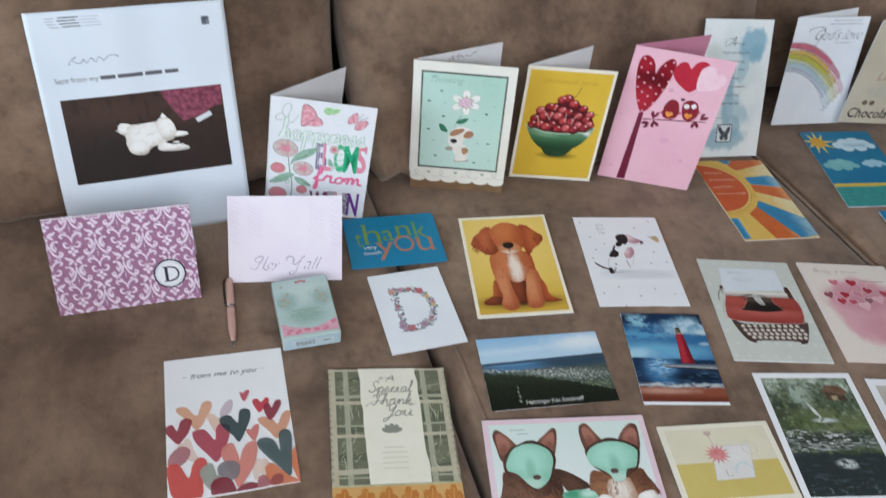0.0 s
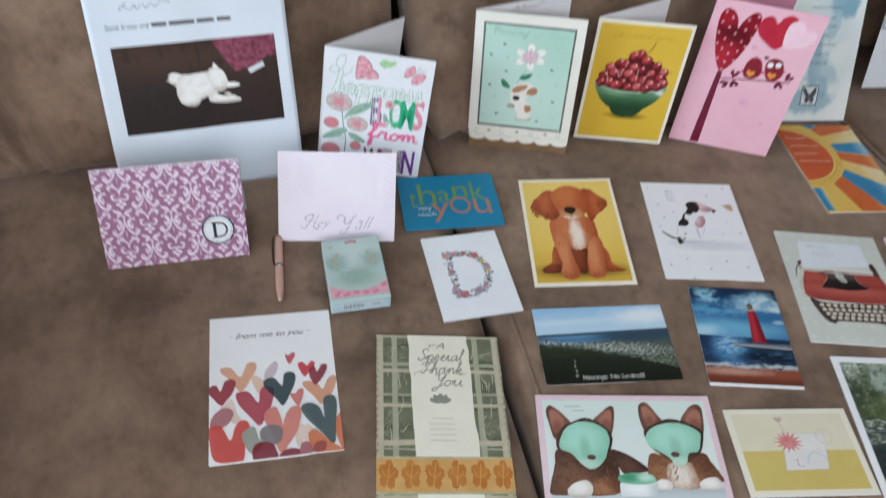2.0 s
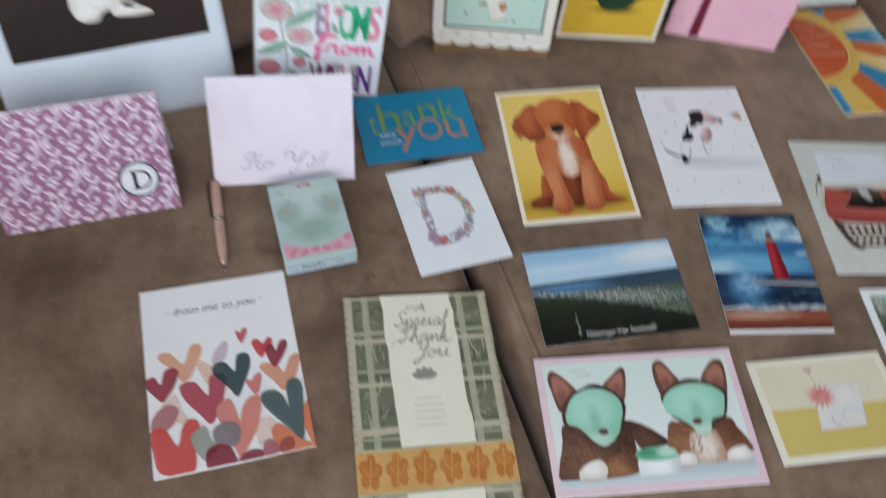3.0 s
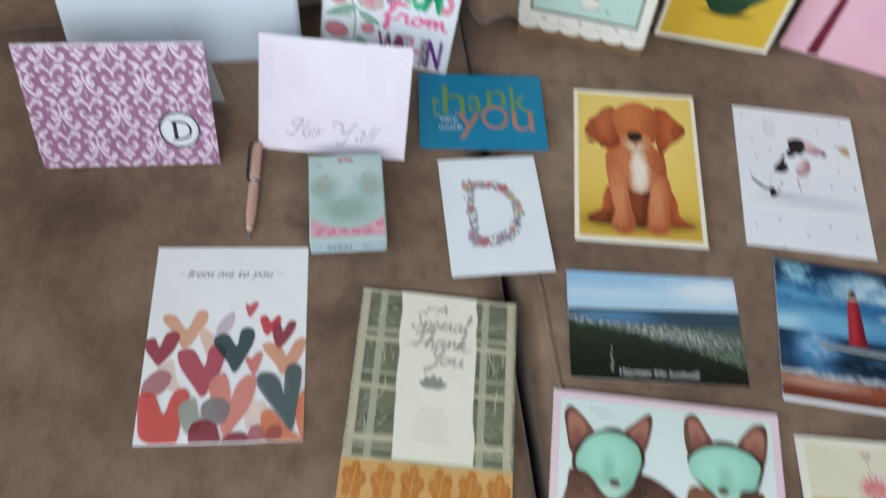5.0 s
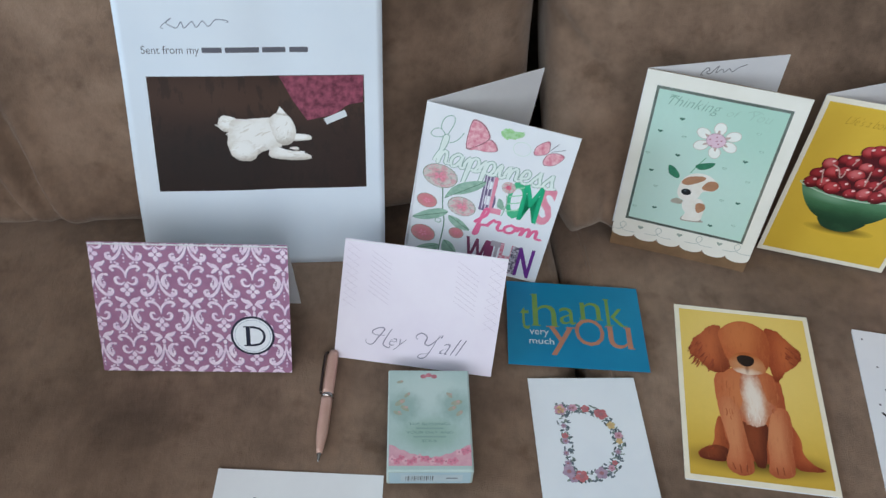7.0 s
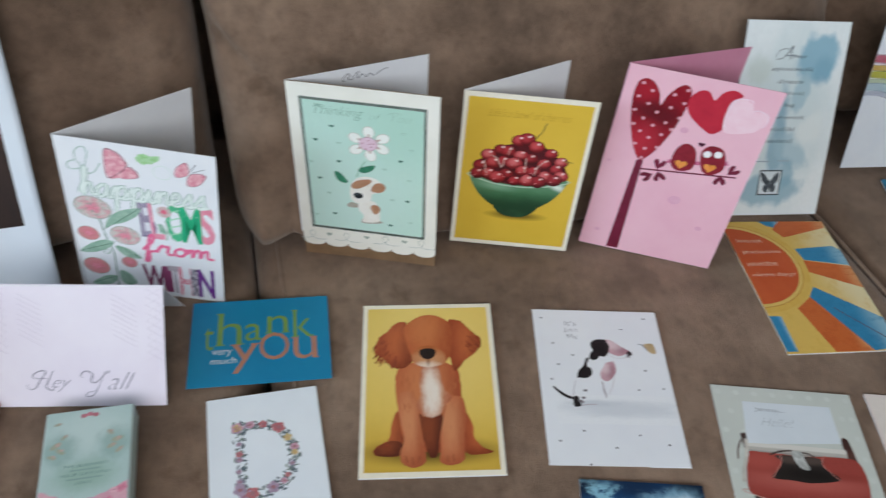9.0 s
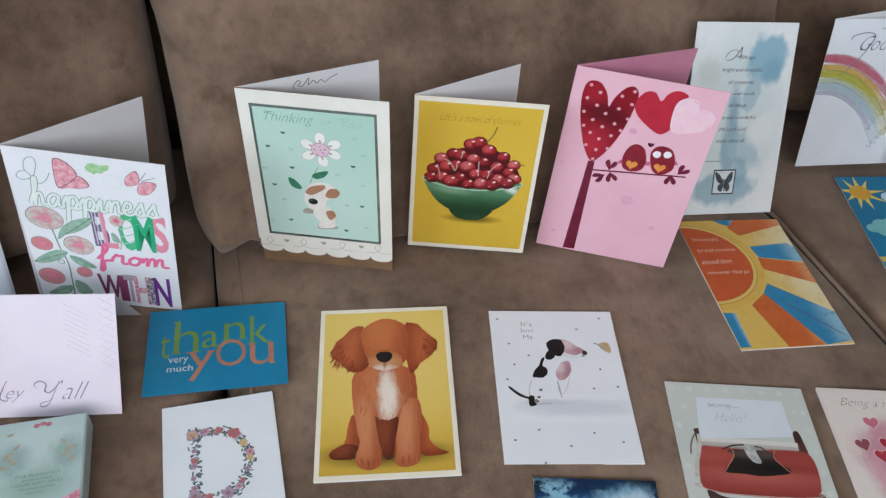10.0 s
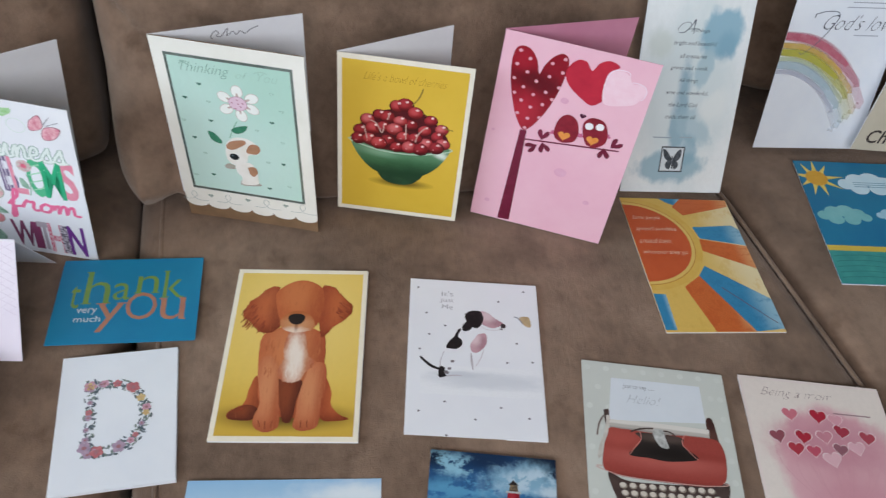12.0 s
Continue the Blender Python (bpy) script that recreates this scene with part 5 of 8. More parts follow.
def rainbow_card():
    a, b, d = (0.6823, 0.0961, 0.6184), (0.8044, 0.0812, 0.6220), (0.6823, 0.0544, 0.4472)
    e = (0.800, 0.106, 0.6235)
    front, back = standing_card("white card with a painted rainbow and black script, standing open", a, b, d, e, ink("#e9eef4", "#e1e7f0", 20.0))
    bands = [("#cf6078", "#dc8b9c", 0.0, 0.085), ("#dfb55c", "#e6c878", 0.060, 0.060), ("#d2c94a", "#c3c65a", 0.105, 0.075), ("#c9d8b8", "#d6e0c6", 0.150, 0.040), ("#bcd6e2", "#cddfe8", 0.190, 0.075), ("#d6d9e6", "#c9cfe0", 0.235, 0.040)]
    pts = [(-0.12, 0.755), (0.02, 0.752), (0.22, 0.735), (0.42, 0.675), (0.61, 0.575), (0.76, 0.450), (0.84, 0.315)]
    for k, (c, c2, off, wide) in enumerate(bands):
        row = [(u - off * 0.75 * (i / 6), v - off * (1.0 - 0.25 * i / 6)) for i, (u, v) in enumerate(pts)]
        for q, (share, alpha) in enumerate(((1.3, 0.25), (1.1, 0.4), (0.8, 0.6))):
            band = front.line("rainbow_band", row[: 7 - q], wide * share, ink(c, c2, 70.0 + 30 * q, alpha), 1 + k + 0.3 * q, "", True, 0.55)
            clip_mesh(band, front.w, front.h)
    front.text("lettering", "God's love", 0.30, 0.800, 0.95, 0.895, ink("#565a66"), 9, 0.6, -0.022)
    front.line("flourish", [(0.16, 0.655), (0.24, 0.675), (0.33, 0.755), (0.41, 0.86), (0.40, 0.905), (0.31, 0.912), (0.22, 0.895), (0.20, 0.87)], 0.007, ink("#5b606c"), 9)
    for v, u0, u1 in ((0.965, 0.50, 0.90), (0.935, 0.46, 0.92), (0.765, 0.60, 0.82)):
        front.rect("printed_line", u0, v, u1, v + 0.006, ink("#aab0bc"), 1)


rainbow_card()


def chocolate_card():
    a, b, d = (0.8048, 0.0557, 0.6295), (0.9260, 0.0493, 0.6169), (0.7860, 0.0270, 0.4630)
    root = card("cream card with brown lettering about chocolate, standing open and tilted")
    foot = Vector((0.86, 0.03, SEAT))
    root.matrix_world = Matrix.Translation(foot)
    m, w, h = plane_pose(Vector(a) - foot, Vector(b) - foot, Vector(d) - foot)
    Sheet(root, "back_leaf", w, h, m @ pose(-w / 2, 0, -0.0010, 0, 24, 0) @ pose(w / 2, 0, 0), PAPER)
    s = Sheet(root, "front_leaf", w, h, m, ink("#d3cbb9", "#c9c1ad", 16.0))
    s.text("lettering", "Chocolate", 0.10, 0.055, 0.92, 0.155, ink("#3a3230"), 1, 0.1, 0.012)
    for u, v in ((0.30, 0.21), (0.42, 0.21)):
        s.oval("brown_sweet", u, v, 0.045, 0.035, ink("#6b5a4c", "#7d6c5c", 90.0), 1)
    s.blob("grey_patch", [(0.25, 0.36), (0.7, 0.38), (0.8, 0.28), (0.35, 0.28)], ink("#c4bfb2", "#cbc6b8", 40.0), 1)
    s.text("lettering", "Life", 0.32, 0.44, 0.62, 0.52, ink("#b98a74"), 1, 0.2)


chocolate_card()

# ---- cards that lie flat ----


def puppy_card():
    s = lying_card("yellow card with a russet furry shape, lying flat", (0.1046, -0.0726, 0.4459), (0.2207, -0.0917, 0.453), (0.0764, -0.2444, 0.4454), ink("#efe6d2"))
    s.rect("yellow_print", 0.035, 0.025, 0.965, 0.975, painted("#e0bc56", [("#eed07a", ("oval", 0.55, 0.75, 0.6, 0.4, 0, 0.8, 0.2), 0.8, None), ("#c79f38", ("under", 0.22, 0.18, 0.16, 0.05), 0.7, None), ("#5f4a1c", ("oval", 0.50, 0.105, 0.40, 0.055, 0, 0.75, 0.1), 0.95, None)], 0.4, 3.0), 1)
    coat = lambda c, hi, lo, spot=(0.42, 0.66): painted(c, [(hi, ("oval", spot[0], spot[1], 0.34, 0.40, 0, 0.8, 0.35), 0.9, None), (lo, ("oval", 0.98, 0.35, 0.28, 0.6, 0, 0.7, 0.3), 0.6, None), (lo, ("under", 0.12, 0.12, 0.14, 0.08), 0.6, None), (hi, ("all",), 0.22, (9.0, 0.55, (3.0, 0.8))), (lo, ("all",), 0.2, (7.0, 0.57, (3.0, 0.8)))], 0.5)
    fur, leg, ear, deep = coat("#b85a36", "#cf7f50", "#964426"), coat("#bd6540", "#d48c60", "#a04e2e", (0.40, 0.6)), coat("#9c4426", "#c0653a", "#6f2a14", (0.6, 0.55)), coat("#6b2d1a", "#8a4326", "#451a10")
    s.blob("russet_shape", [(0.266, 0.343), (0.225, 0.278), (0.212, 0.213), (0.179, 0.172), (0.104, 0.144), (0.112, 0.112), (0.195, 0.104), (0.290, 0.116), (0.317, 0.209)], ear, 3, "", 0.012, 3)
    s.blob("russet_shape", [(0.739, 0.336), (0.795, 0.262), (0.800, 0.191), (0.858, 0.141), (0.927, 0.117), (0.854, 0.105), (0.744, 0.111), (0.708, 0.195)], ear, 3, "", 0.012, 4)
    s.blob("russet_shape", [(0.278, 0.587), (0.250, 0.493), (0.263, 0.388), (0.281, 0.298), (0.303, 0.210), (0.428, 0.131), (0.593, 0.125), (0.730, 0.205), (0.752, 0.302), (0.729, 0.394), (0.727, 0.499), (0.689, 0.597), (0.480, 0.641)], fur, 4, "", 0.008, 2)
    s.blob("russet_shape", [(0.105, 0.135), (0.151, 0.168), (0.234, 0.186), (0.303, 0.165), (0.297, 0.116), (0.208, 0.103), (0.126, 0.110)], deep, 5, "", 0.02, 5)
    s.blob("russet_shape", [(0.413, 0.326), (0.580, 0.320), (0.562, 0.211), (0.540, 0.106), (0.485, 0.098), (0.456, 0.162), (0.429, 0.227)], deep, 5, "", 0.01, 6)
    s.blob("russet_shape", [(0.284, 0.445), (0.265, 0.365), (0.291, 0.275), (0.310, 0.188), (0.282, 0.116), (0.297, 0.068), (0.372, 0.044), (0.448, 0.063), (0.459, 0.109), (0.440, 0.205), (0.424, 0.292), (0.405, 0.383), (0.359, 0.448)], leg, 6, "", 0.006, 7)
    s.blob("russet_shape", [(0.634, 0.409), (0.591, 0.308), (0.569, 0.211), (0.566, 0.137), (0.555, 0.075), (0.617, 0.052), (0.708, 0.069), (0.730, 0.120), (0.732, 0.215), (0.753, 0.313), (0.739, 0.405), (0.686, 0.424)], leg, 6, "", 0.006, 8)
    s.blob("pale_shape", [(0.464, 0.625), (0.554, 0.616), (0.590, 0.524), (0.612, 0.457), (0.660, 0.430), (0.648, 0.400), (0.604, 0.368), (0.570, 0.322), (0.501, 0.305), (0.430, 0.325), (0.405, 0.382), (0.434, 0.437), (0.424, 0.519)], painted("#b4593a", [("#cf9874", ("oval", 0.44, 0.42, 0.40, 0.46, 0, 0.5, 0.5), 0.9, None), ("#f0e0d2", ("oval", 0.42, 0.42, 0.22, 0.40, 4, 0.6, 0.6), 1.0, None)], 0.5), 7, "", 0.03, 9)
    s.blob("russet_shape", [(0.332, 0.881), (0.251, 0.874), (0.187, 0.823), (0.130, 0.787), (0.104, 0.746), (0.095, 0.690), (0.149, 0.660), (0.203, 0.614), (0.273, 0.587), (0.348, 0.609), (0.384, 0.647), (0.345, 0.747), (0.332, 0.826)], ear, 8, "", 0.03, 10)
    s.blob("russet_shape", [(0.661, 0.887), (0.752, 0.884), (0.799, 0.842), (0.858, 0.800), (0.901, 0.760), (0.881, 0.705), (0.826, 0.664), (0.766, 0.631), (0.733, 0.595), (0.687, 0.570), (0.659, 0.660), (0.653, 0.788)], ear, 8, "", 0.03, 11)
    s.blob("russet_shape", [(0.314, 0.839), (0.376, 0.891), (0.455, 0.922), (0.533, 0.926), (0.611, 0.905), (0.666, 0.867), (0.684, 0.787), (0.671, 0.710), (0.646, 0.645), (0.584, 0.607), (0.494, 0.601), (0.405, 0.623), (0.360, 0.683), (0.329, 0.761)], coat("#b85c34", "#cb7644", "#9c4826", (0.45, 0.72)), 9, "", 0.006, 12)
    s.blob("pale_shape", [(0.372, 0.670), (0.428, 0.716), (0.497, 0.729), (0.561, 0.717), (0.620, 0.674), (0.624, 0.621), (0.554, 0.599), (0.464, 0.596), (0.390, 0.622)], painted("#b5602f", [("#cf9468", ("oval", 0.5, 0.38, 0.44, 0.36, 0, 0.7, 0.3), 0.95, None), ("#e9d3c0", ("oval", 0.44, 0.08, 0.30, 0.16, 0, 0.7, 0.4), 0.9, None), ("#7a4028", ("oval", 0.48, 0.28, 0.05, 0.20, 0, 0.7, 0.4), 0.6, None)], 0.5), 10, "", 0.015, 13)
    tones = [ink("#98442a"), ink("#a9532f"), ink("#8a3c22")]
    soft = [ink("#bf6c43"), ink("#c67a50"), ink("#b25f3a")]
    strands(s, "fur_stroke", [(0.15, 0.715, 0.055, 0.06, -0.03, -0.035, 26), (0.21, 0.655, 0.07, 0.03, -0.03, -0.04, 14), (0.825, 0.745, 0.045, 0.055, 0.035, -0.02, 26), (0.17, 0.165, 0.06, 0.02, -0.02, -0.012, 6)], tones, 8.2, 3, 0.010)
    strands(s, "fur_stroke", [(0.34, 0.45, 0.05, 0.10, 0.0, -0.04, 12), (0.66, 0.47, 0.04, 0.06, -0.005, -0.04, 10)], soft, 6.4, 5, 0.008)
    strands(s, "fur_stroke", [(0.50, 0.40, 0.05, 0.07, 0.0, -0.045, 12)], [ink("#ecd8c6"), ink("#f1e2d5")], 7.4, 4, 0.006)
    for row in ([(0.318, 0.104), (0.334, 0.071)], [(0.365, 0.098), (0.372, 0.056)], [(0.413, 0.101), (0.408, 0.064)], [(0.606, 0.104), (0.607, 0.068)], [(0.647, 0.108), (0.651, 0.069)], [(0.159, 0.147), (0.167, 0.115)]):
        s.line("toe_line", row, 0.006, ink("#8a452a"), 12, "", False)
    s.blob("dark_dot", [(0.430, 0.690), (0.460, 0.707), (0.520, 0.708), (0.552, 0.692), (0.545, 0.664), (0.515, 0.645), (0.470, 0.645), (0.438, 0.664)], ink("#2a1b18", "#1c1211", 40.0), 15)


puppy_card()


def spotted_card():
    s = lying_card("white card with watercolour patches of black and rose, lying flat", (0.2592, -0.1029, 0.4513), (0.3744, -0.1244, 0.4526), (0.2298, -0.2601, 0.4499), ink("#eceef2", "#e6e8ee", 10.0))
    blk = painted("#1d191c", [("#3f3237", ("all",), 0.6, (4.0, 0.55, (1, 1))), ("#121013", ("oval", 0.4, 0.4, 0.4, 0.4, 0, 0.7, 0.5), 0.7, None)], 0.5)
    rose = painted("#c79fa8", [("#a97d88", ("oval", 0.75, 0.45, 0.35, 0.4, 0, 0.6, 0.6), 0.8, None), ("#e3cdd2", ("oval", 0.3, 0.7, 0.3, 0.3, 0, 0.7, 0.6), 0.8, None)], 0.5)
    s.text("lettering", "It's", 0.249, 0.886, 0.336, 0.921, GREY, 1, 0, -0.014)
    s.text("lettering", "Just", 0.234, 0.836, 0.344, 0.871, GREY, 1, 0, -0.014)
    s.text("lettering", "Me", 0.253, 0.793, 0.333, 0.825, GREY, 1, 0, -0.014)
    s.rect("grey_wash", 0.10, 0.24, 0.99, 0.42, painted("#eaecf0", [("#d3d7de", ("oval", 0.56, 0.52, 0.44, 0.26, 0, 0.55, 0.5), 0.85, None), ("#c6cbd3", ("oval", 0.30, 0.72, 0.18, 0.10, 0, 0.7, 0.6), 0.6, None)], 0.6, 5.0), 1)
    s.blob("black_patch", [(0.431, 0.764), (0.483, 0.791), (0.548, 0.788), (0.571, 0.747), (0.559, 0.706), (0.522, 0.674), (0.471, 0.685), (0.439, 0.719)], blk, 3, "", 0.03, 2)
    s.blob("black_patch", [(0.405, 0.674), (0.440, 0.712), (0.481, 0.682), (0.461, 0.655), (0.419, 0.650)], blk, 3, "", 0.05, 3)
    s.blob("black_patch", [(0.397, 0.658), (0.374, 0.611), (0.400, 0.592), (0.405, 0.559), (0.367, 0.529), (0.315, 0.529), (0.285, 0.533), (0.308, 0.578), (0.342, 0.605), (0.376, 0.658)], blk, 2, "", 0.02, 4)
    s.blob("rose_patch", [(0.547, 0.786), (0.606, 0.782), (0.661, 0.747), (0.717, 0.720), (0.737, 0.700), (0.704, 0.697), (0.646, 0.679), (0.587, 0.691), (0.557, 0.713)], rose, 2, "", 0.02, 5)
    s.blob("rose_patch", [(0.529, 0.632), (0.584, 0.637), (0.591, 0.579), (0.555, 0.533), (0.513, 0.510), (0.477, 0.520), (0.467, 0.559), (0.501, 0.605)], rose, 2, "", 0.03, 6)
    s.oval("dark_dot", 0.722, 0.697, 0.020, 0.022, ink("#3a3034"), 4)
    s.line("grey_stroke", [(0.701, 0.686), (0.714, 0.672), (0.692, 0.678)], 0.008, ink("#7d767c"), 3)
    s.line("black_stroke", [(0.098, 0.469), (0.144, 0.431), (0.192, 0.406), (0.246, 0.397)], 0.024, ink("#1d191c"), 2, "", True, 0.5)
    s.blob("black_patch", [(0.241, 0.410), (0.276, 0.406), (0.274, 0.373), (0.288, 0.351), (0.237, 0.343), (0.230, 0.373)], blk, 3, "", 0.06, 7)
    for u, v in [(0.333, 0.447), (0.311, 0.400), (0.284, 0.379), (0.294, 0.373)]:
        s.oval("grey_dot", u, v, 0.015, 0.011, ink("#7d767c"), 3, 20)
    s.line("grey_stroke", [(0.472, 0.507), (0.476, 0.450), (0.485, 0.400)], 0.014, ink("#b3acb2"), 2, "", True, 0.2)
    s.line("grey_stroke", [(0.568, 0.540), (0.543, 0.475), (0.499, 0.419)], 0.007, ink("#cfc8cd"), 2, "", True, 0.2)
    s.line("grey_stroke", [(0.272, 0.507), (0.245, 0.450), (0.245, 0.410)], 0.006, ink("#c3bfc6"), 2)
    s.line("grey_stroke", [(0.285, 0.351), (0.345, 0.360), (0.399, 0.358)], 0.009, ink("#bdb6bd"), 2)
    s.line("grey_stroke", [(0.558, 0.685), (0.612, 0.665), (0.691, 0.672)], 0.005, ink("#d6cfd3"), 2)
    s.blob("ochre_patch", [(0.855, 0.765), (0.923, 0.769), (0.937, 0.721), (0.925, 0.697), (0.878, 0.714), (0.860, 0.734)], ink("#cdb58e", "#b39a74", 120.0), 2, "", 0.06, 7)
    s.line("grey_stroke", [(0.812, 0.762), (0.843, 0.755), (0.869, 0.721)], 0.010, GREY, 3)
    for u, v in [(0.063, 0.938), (0.133, 0.760), (0.277, 0.679), (0.157, 0.616), (0.090, 0.517), (0.694, 0.867), (0.896, 0.948), (0.820, 0.584), (0.740, 0.456), (0.929, 0.467), (0.278, 0.199), (0.096, 0.138), (0.494, 0.103), (0.679, 0.178), (0.879, 0.123), (0.292, 0.006)]:
        s.oval("tiny_dot", u, v, 0.010, 0.008, ink("#77747c"), 1, 0, 8)


spotted_card()


def landscape_card():
    s = lying_card("postcard of a valley town under pale blue sky, lying flat", (0.063, -0.2768, 0.4471), (0.2073, -0.2952, 0.4503), (0.0506, -0.3741, 0.4459), WHITE, 1, name="postcard")
    view = painted("#3b463d", [
        ("#4b5950", ("over", 0.34, 0.28, 0.10, 0.2), 0.9, None), ("#5a6b4c", ("oval", 0.80, 0.24, 0.35, 0.10, -14, 0.6, 0.5), 0.8, (9.0, 0.50, (1.2, 2.2))), ("#3c5060", ("over", 0.50, 0.52, 0.04, 0.06), 0.95, None),
        ("#2e3d40", ("oval", 0.72, 0.40, 0.40, 0.16, -14, 0.6, 0.3), 0.7, (12.0, 0.52, (1.2, 2.0))), ("#b9bdb6", ("oval", 0.66, 0.43, 0.36, 0.075, -11, 0.5, 0.4), 0.85, (30.0, 0.53, (1.4, 1.2))), ("#e1e3dd", ("oval", 0.56, 0.44, 0.26, 0.050, -12, 0.6, 0.4), 0.9, (38.0, 0.55, (1.4, 1.2))),
        ("#c2c6bf", ("oval", 0.86, 0.33, 0.22, 0.14, -12, 0.5, 0.4), 0.8, (34.0, 0.57, (1.4, 1.3))), ("#cfd2ca", ("oval", 0.14, 0.53, 0.20, 0.028, -6, 0.6, 0.3), 0.85, (34.0, 0.51, (1.4, 1.2))), ("#8e9a6e", ("oval", 0.86, 0.22, 0.22, 0.06, -12, 0.6, 0.5), 0.6, (20.0, 0.56, (1.2, 2.0))),
        ("#4c7ba2", ("oval", 0.34, 0.570, 0.26, 0.045, 1, 0.4, 0.25), 0.95, None), ("#6795b6", ("oval", 0.22, 0.600, 0.22, 0.014, 2, 0.6, 0.2), 0.8, None), ("#33495a", ("oval", 0.86, 0.605, 0.40, 0.070, 4, 0.35, 0.2), 0.95, None), ("#37526a", ("oval", 0.30, 0.630, 0.42, 0.016, 2, 0.5, 0.2), 0.9, None),
        ("#b3d0e4", ("over", 0.638, 0.678, 0.006, 0.008), 1.0, None), ("#8fbcdf", ("over", 0.86, 0.88, 0.16, 0.05), 0.9, None), ("#e2eaef", ("oval", 0.88, 0.86, 0.26, 0.10, 0, 0.8, 0.6), 0.9, None), ("#cfe0ec", ("oval", 0.25, 0.80, 0.30, 0.04, 3, 0.9, 0.6), 0.6, None)], 0.3, 9.0)
    s.rect("printed_view", 0.0, 0.0, 1.0, 1.0, view, 1)
    edge = [(0.0, 0.505)]
    rnd = random.Random(6)
    for k in range(1, 60):
        u = k / 60
        v = 0.505 - 0.22 * u if u < 0.4 else 0.417 - 0.42 * (u - 0.4)
        edge.append((u, max(0.05, v + rnd.uniform(-0.022, 0.018))))
    wood = painted("#1c231a", [("#2f3a29", ("over", 0.75, 0.55, 0.2, 0.3), 0.8, None), ("#11150f", ("under", 0.35, 0.2, 0.2, 0.1), 0.8, None), ("#3f4433", ("all",), 0.6, (30.0, 0.58, (1.6, 1))), ("#0f140e", ("all",), 0.7, (26.0, 0.56, (1.6, 1)))], 0.3)
    s.poly("dark_wood", edge + [(1.0, 0.16), (1.0, 0.0), (0.0, 0.0)], wood, 2)
    s.text("lettering", "Hälsningar från Sundsvall!", 0.275, 0.030, 0.725, 0.105, ink("#cfd2ce"), 4, 0.15, 0.0)
    for k in range(4):
        s.oval("white_mark", 0.235 + 0.006 * (k % 2), 0.10 + 0.06 * k, 0.011 - 0.002 * k, 0.014, ink("#98a095", "#6d7668", 200.0), 4, 10)


landscape_card()


def lighthouse_card():
    s = lying_card("card with a red lighthouse by a dark blue sea, lying flat", (0.249, -0.2767, 0.4526), (0.3455, -0.2997, 0.4545), (0.2184, -0.4053, 0.4520), WHITE, 1, name="postcard")
    view = painted("#336b9e", [
        ("#12355c", ("over", 0.86, 0.84, 0.16, 0.22), 0.95, None), ("#0e1c30", ("oval", 0.02, 1.0, 0.14, 0.12, 0, 0.6, 0.5), 0.9, None), ("#6fb0d0", ("oval", 0.35, 0.55, 0.60, 0.10, 0, 0.7, 0.3), 0.9, None), ("#a9d0e2", ("oval", 0.06, 0.52, 0.22, 0.06, 0, 0.7, 0.4), 0.9, None), ("#0f2036", ("oval", 0.98, 0.97, 0.26, 0.12, 0, 0.5, 0.4), 0.95, None), ("#132c4a", ("oval", 0.45, 0.97, 0.20, 0.07, 0, 0.6, 0.5), 0.9, None),
        ("#5a9ec2", ("oval", 0.30, 0.77, 0.40, 0.07, 4, 0.6, 0.8), 0.85, (5.0, 0.46, (1, 2))), ("#8fc2d6", ("oval", 0.20, 0.91, 0.22, 0.07, -6, 0.6, 0.9), 0.9, (6.0, 0.47, (1, 1.6))), ("#86b2ca", ("oval", 0.74, 0.84, 0.30, 0.11, 8, 0.5, 0.9), 0.9, (5.0, 0.42, (1, 1.4))), ("#bcd2df", ("oval", 0.78, 0.85, 0.20, 0.06, 8, 0.6, 0.9), 0.9, (6.0, 0.44, (1, 1.4))), ("#c3d6e0", ("oval", 0.96, 0.78, 0.09, 0.03, 0, 0.6, 0.8), 0.9, None), ("#2d6a98", ("oval", 0.80, 0.68, 0.30, 0.05, 0, 0.8, 0.8), 0.7, None), ("#a9c4d6", ("oval", 0.95, 0.64, 0.07, 0.02, 0, 0.7, 0.8), 0.8, None),
        ("#1b3350", ("under", 0.478, 0.455, 0.004, 0.003), 1.0, None), ("#3f86ba", ("oval", 0.32, 0.35, 0.17, 0.15, 0, 0.7, 0.5), 0.9, None), ("#b3d6ea", ("oval", 0.32, 0.38, 0.13, 0.10, 0, 0.7, 0.4), 0.9, (16.0, 0.50, (0.7, 5))), ("#0e1a2a", ("oval", 0.72, 0.27, 0.36, 0.05, 0, 0.7, 0.5), 0.9, None), ("#5f8cae", ("under", 0.40, 0.34, 0.03, 0.02), 0.6, (11.0, 0.58, (0.6, 7))),
        ("#b9c3c6", ("under", 0.200, 0.190, 0.014, 0.05), 0.9, (14.0, 0.44, (0.7, 3))), ("#8c4c3a", ("under", 0.158, 0.150, 0.012, 0.03), 1.0, None), ("#c09684", ("oval", 0.30, 0.115, 0.32, 0.030, 0, 0.7, 0.8), 0.8, None), ("#6a3324", ("under", 0.065, 0.055, 0.03, 0.03), 0.9, None)], 0.3, 8.0)
    s.rect("printed_view", 0.0, 0.028, 1.0, 1.0, view, 1)
    s.poly("pier", [(0.34, 0.425), (0.999, 0.420), (0.999, 0.350), (0.70, 0.365), (0.38, 0.385)], painted("#232a34", [("#6f7a84", ("over", 0.55, 0.6, 0.1, 0.2), 0.9, None)]), 2)
    s.poly("pier_edge", [(0.34, 0.412), (0.999, 0.392), (0.999, 0.372), (0.34, 0.398)], ink("#b3b6b8", "#8a9096", 120.0), 3)
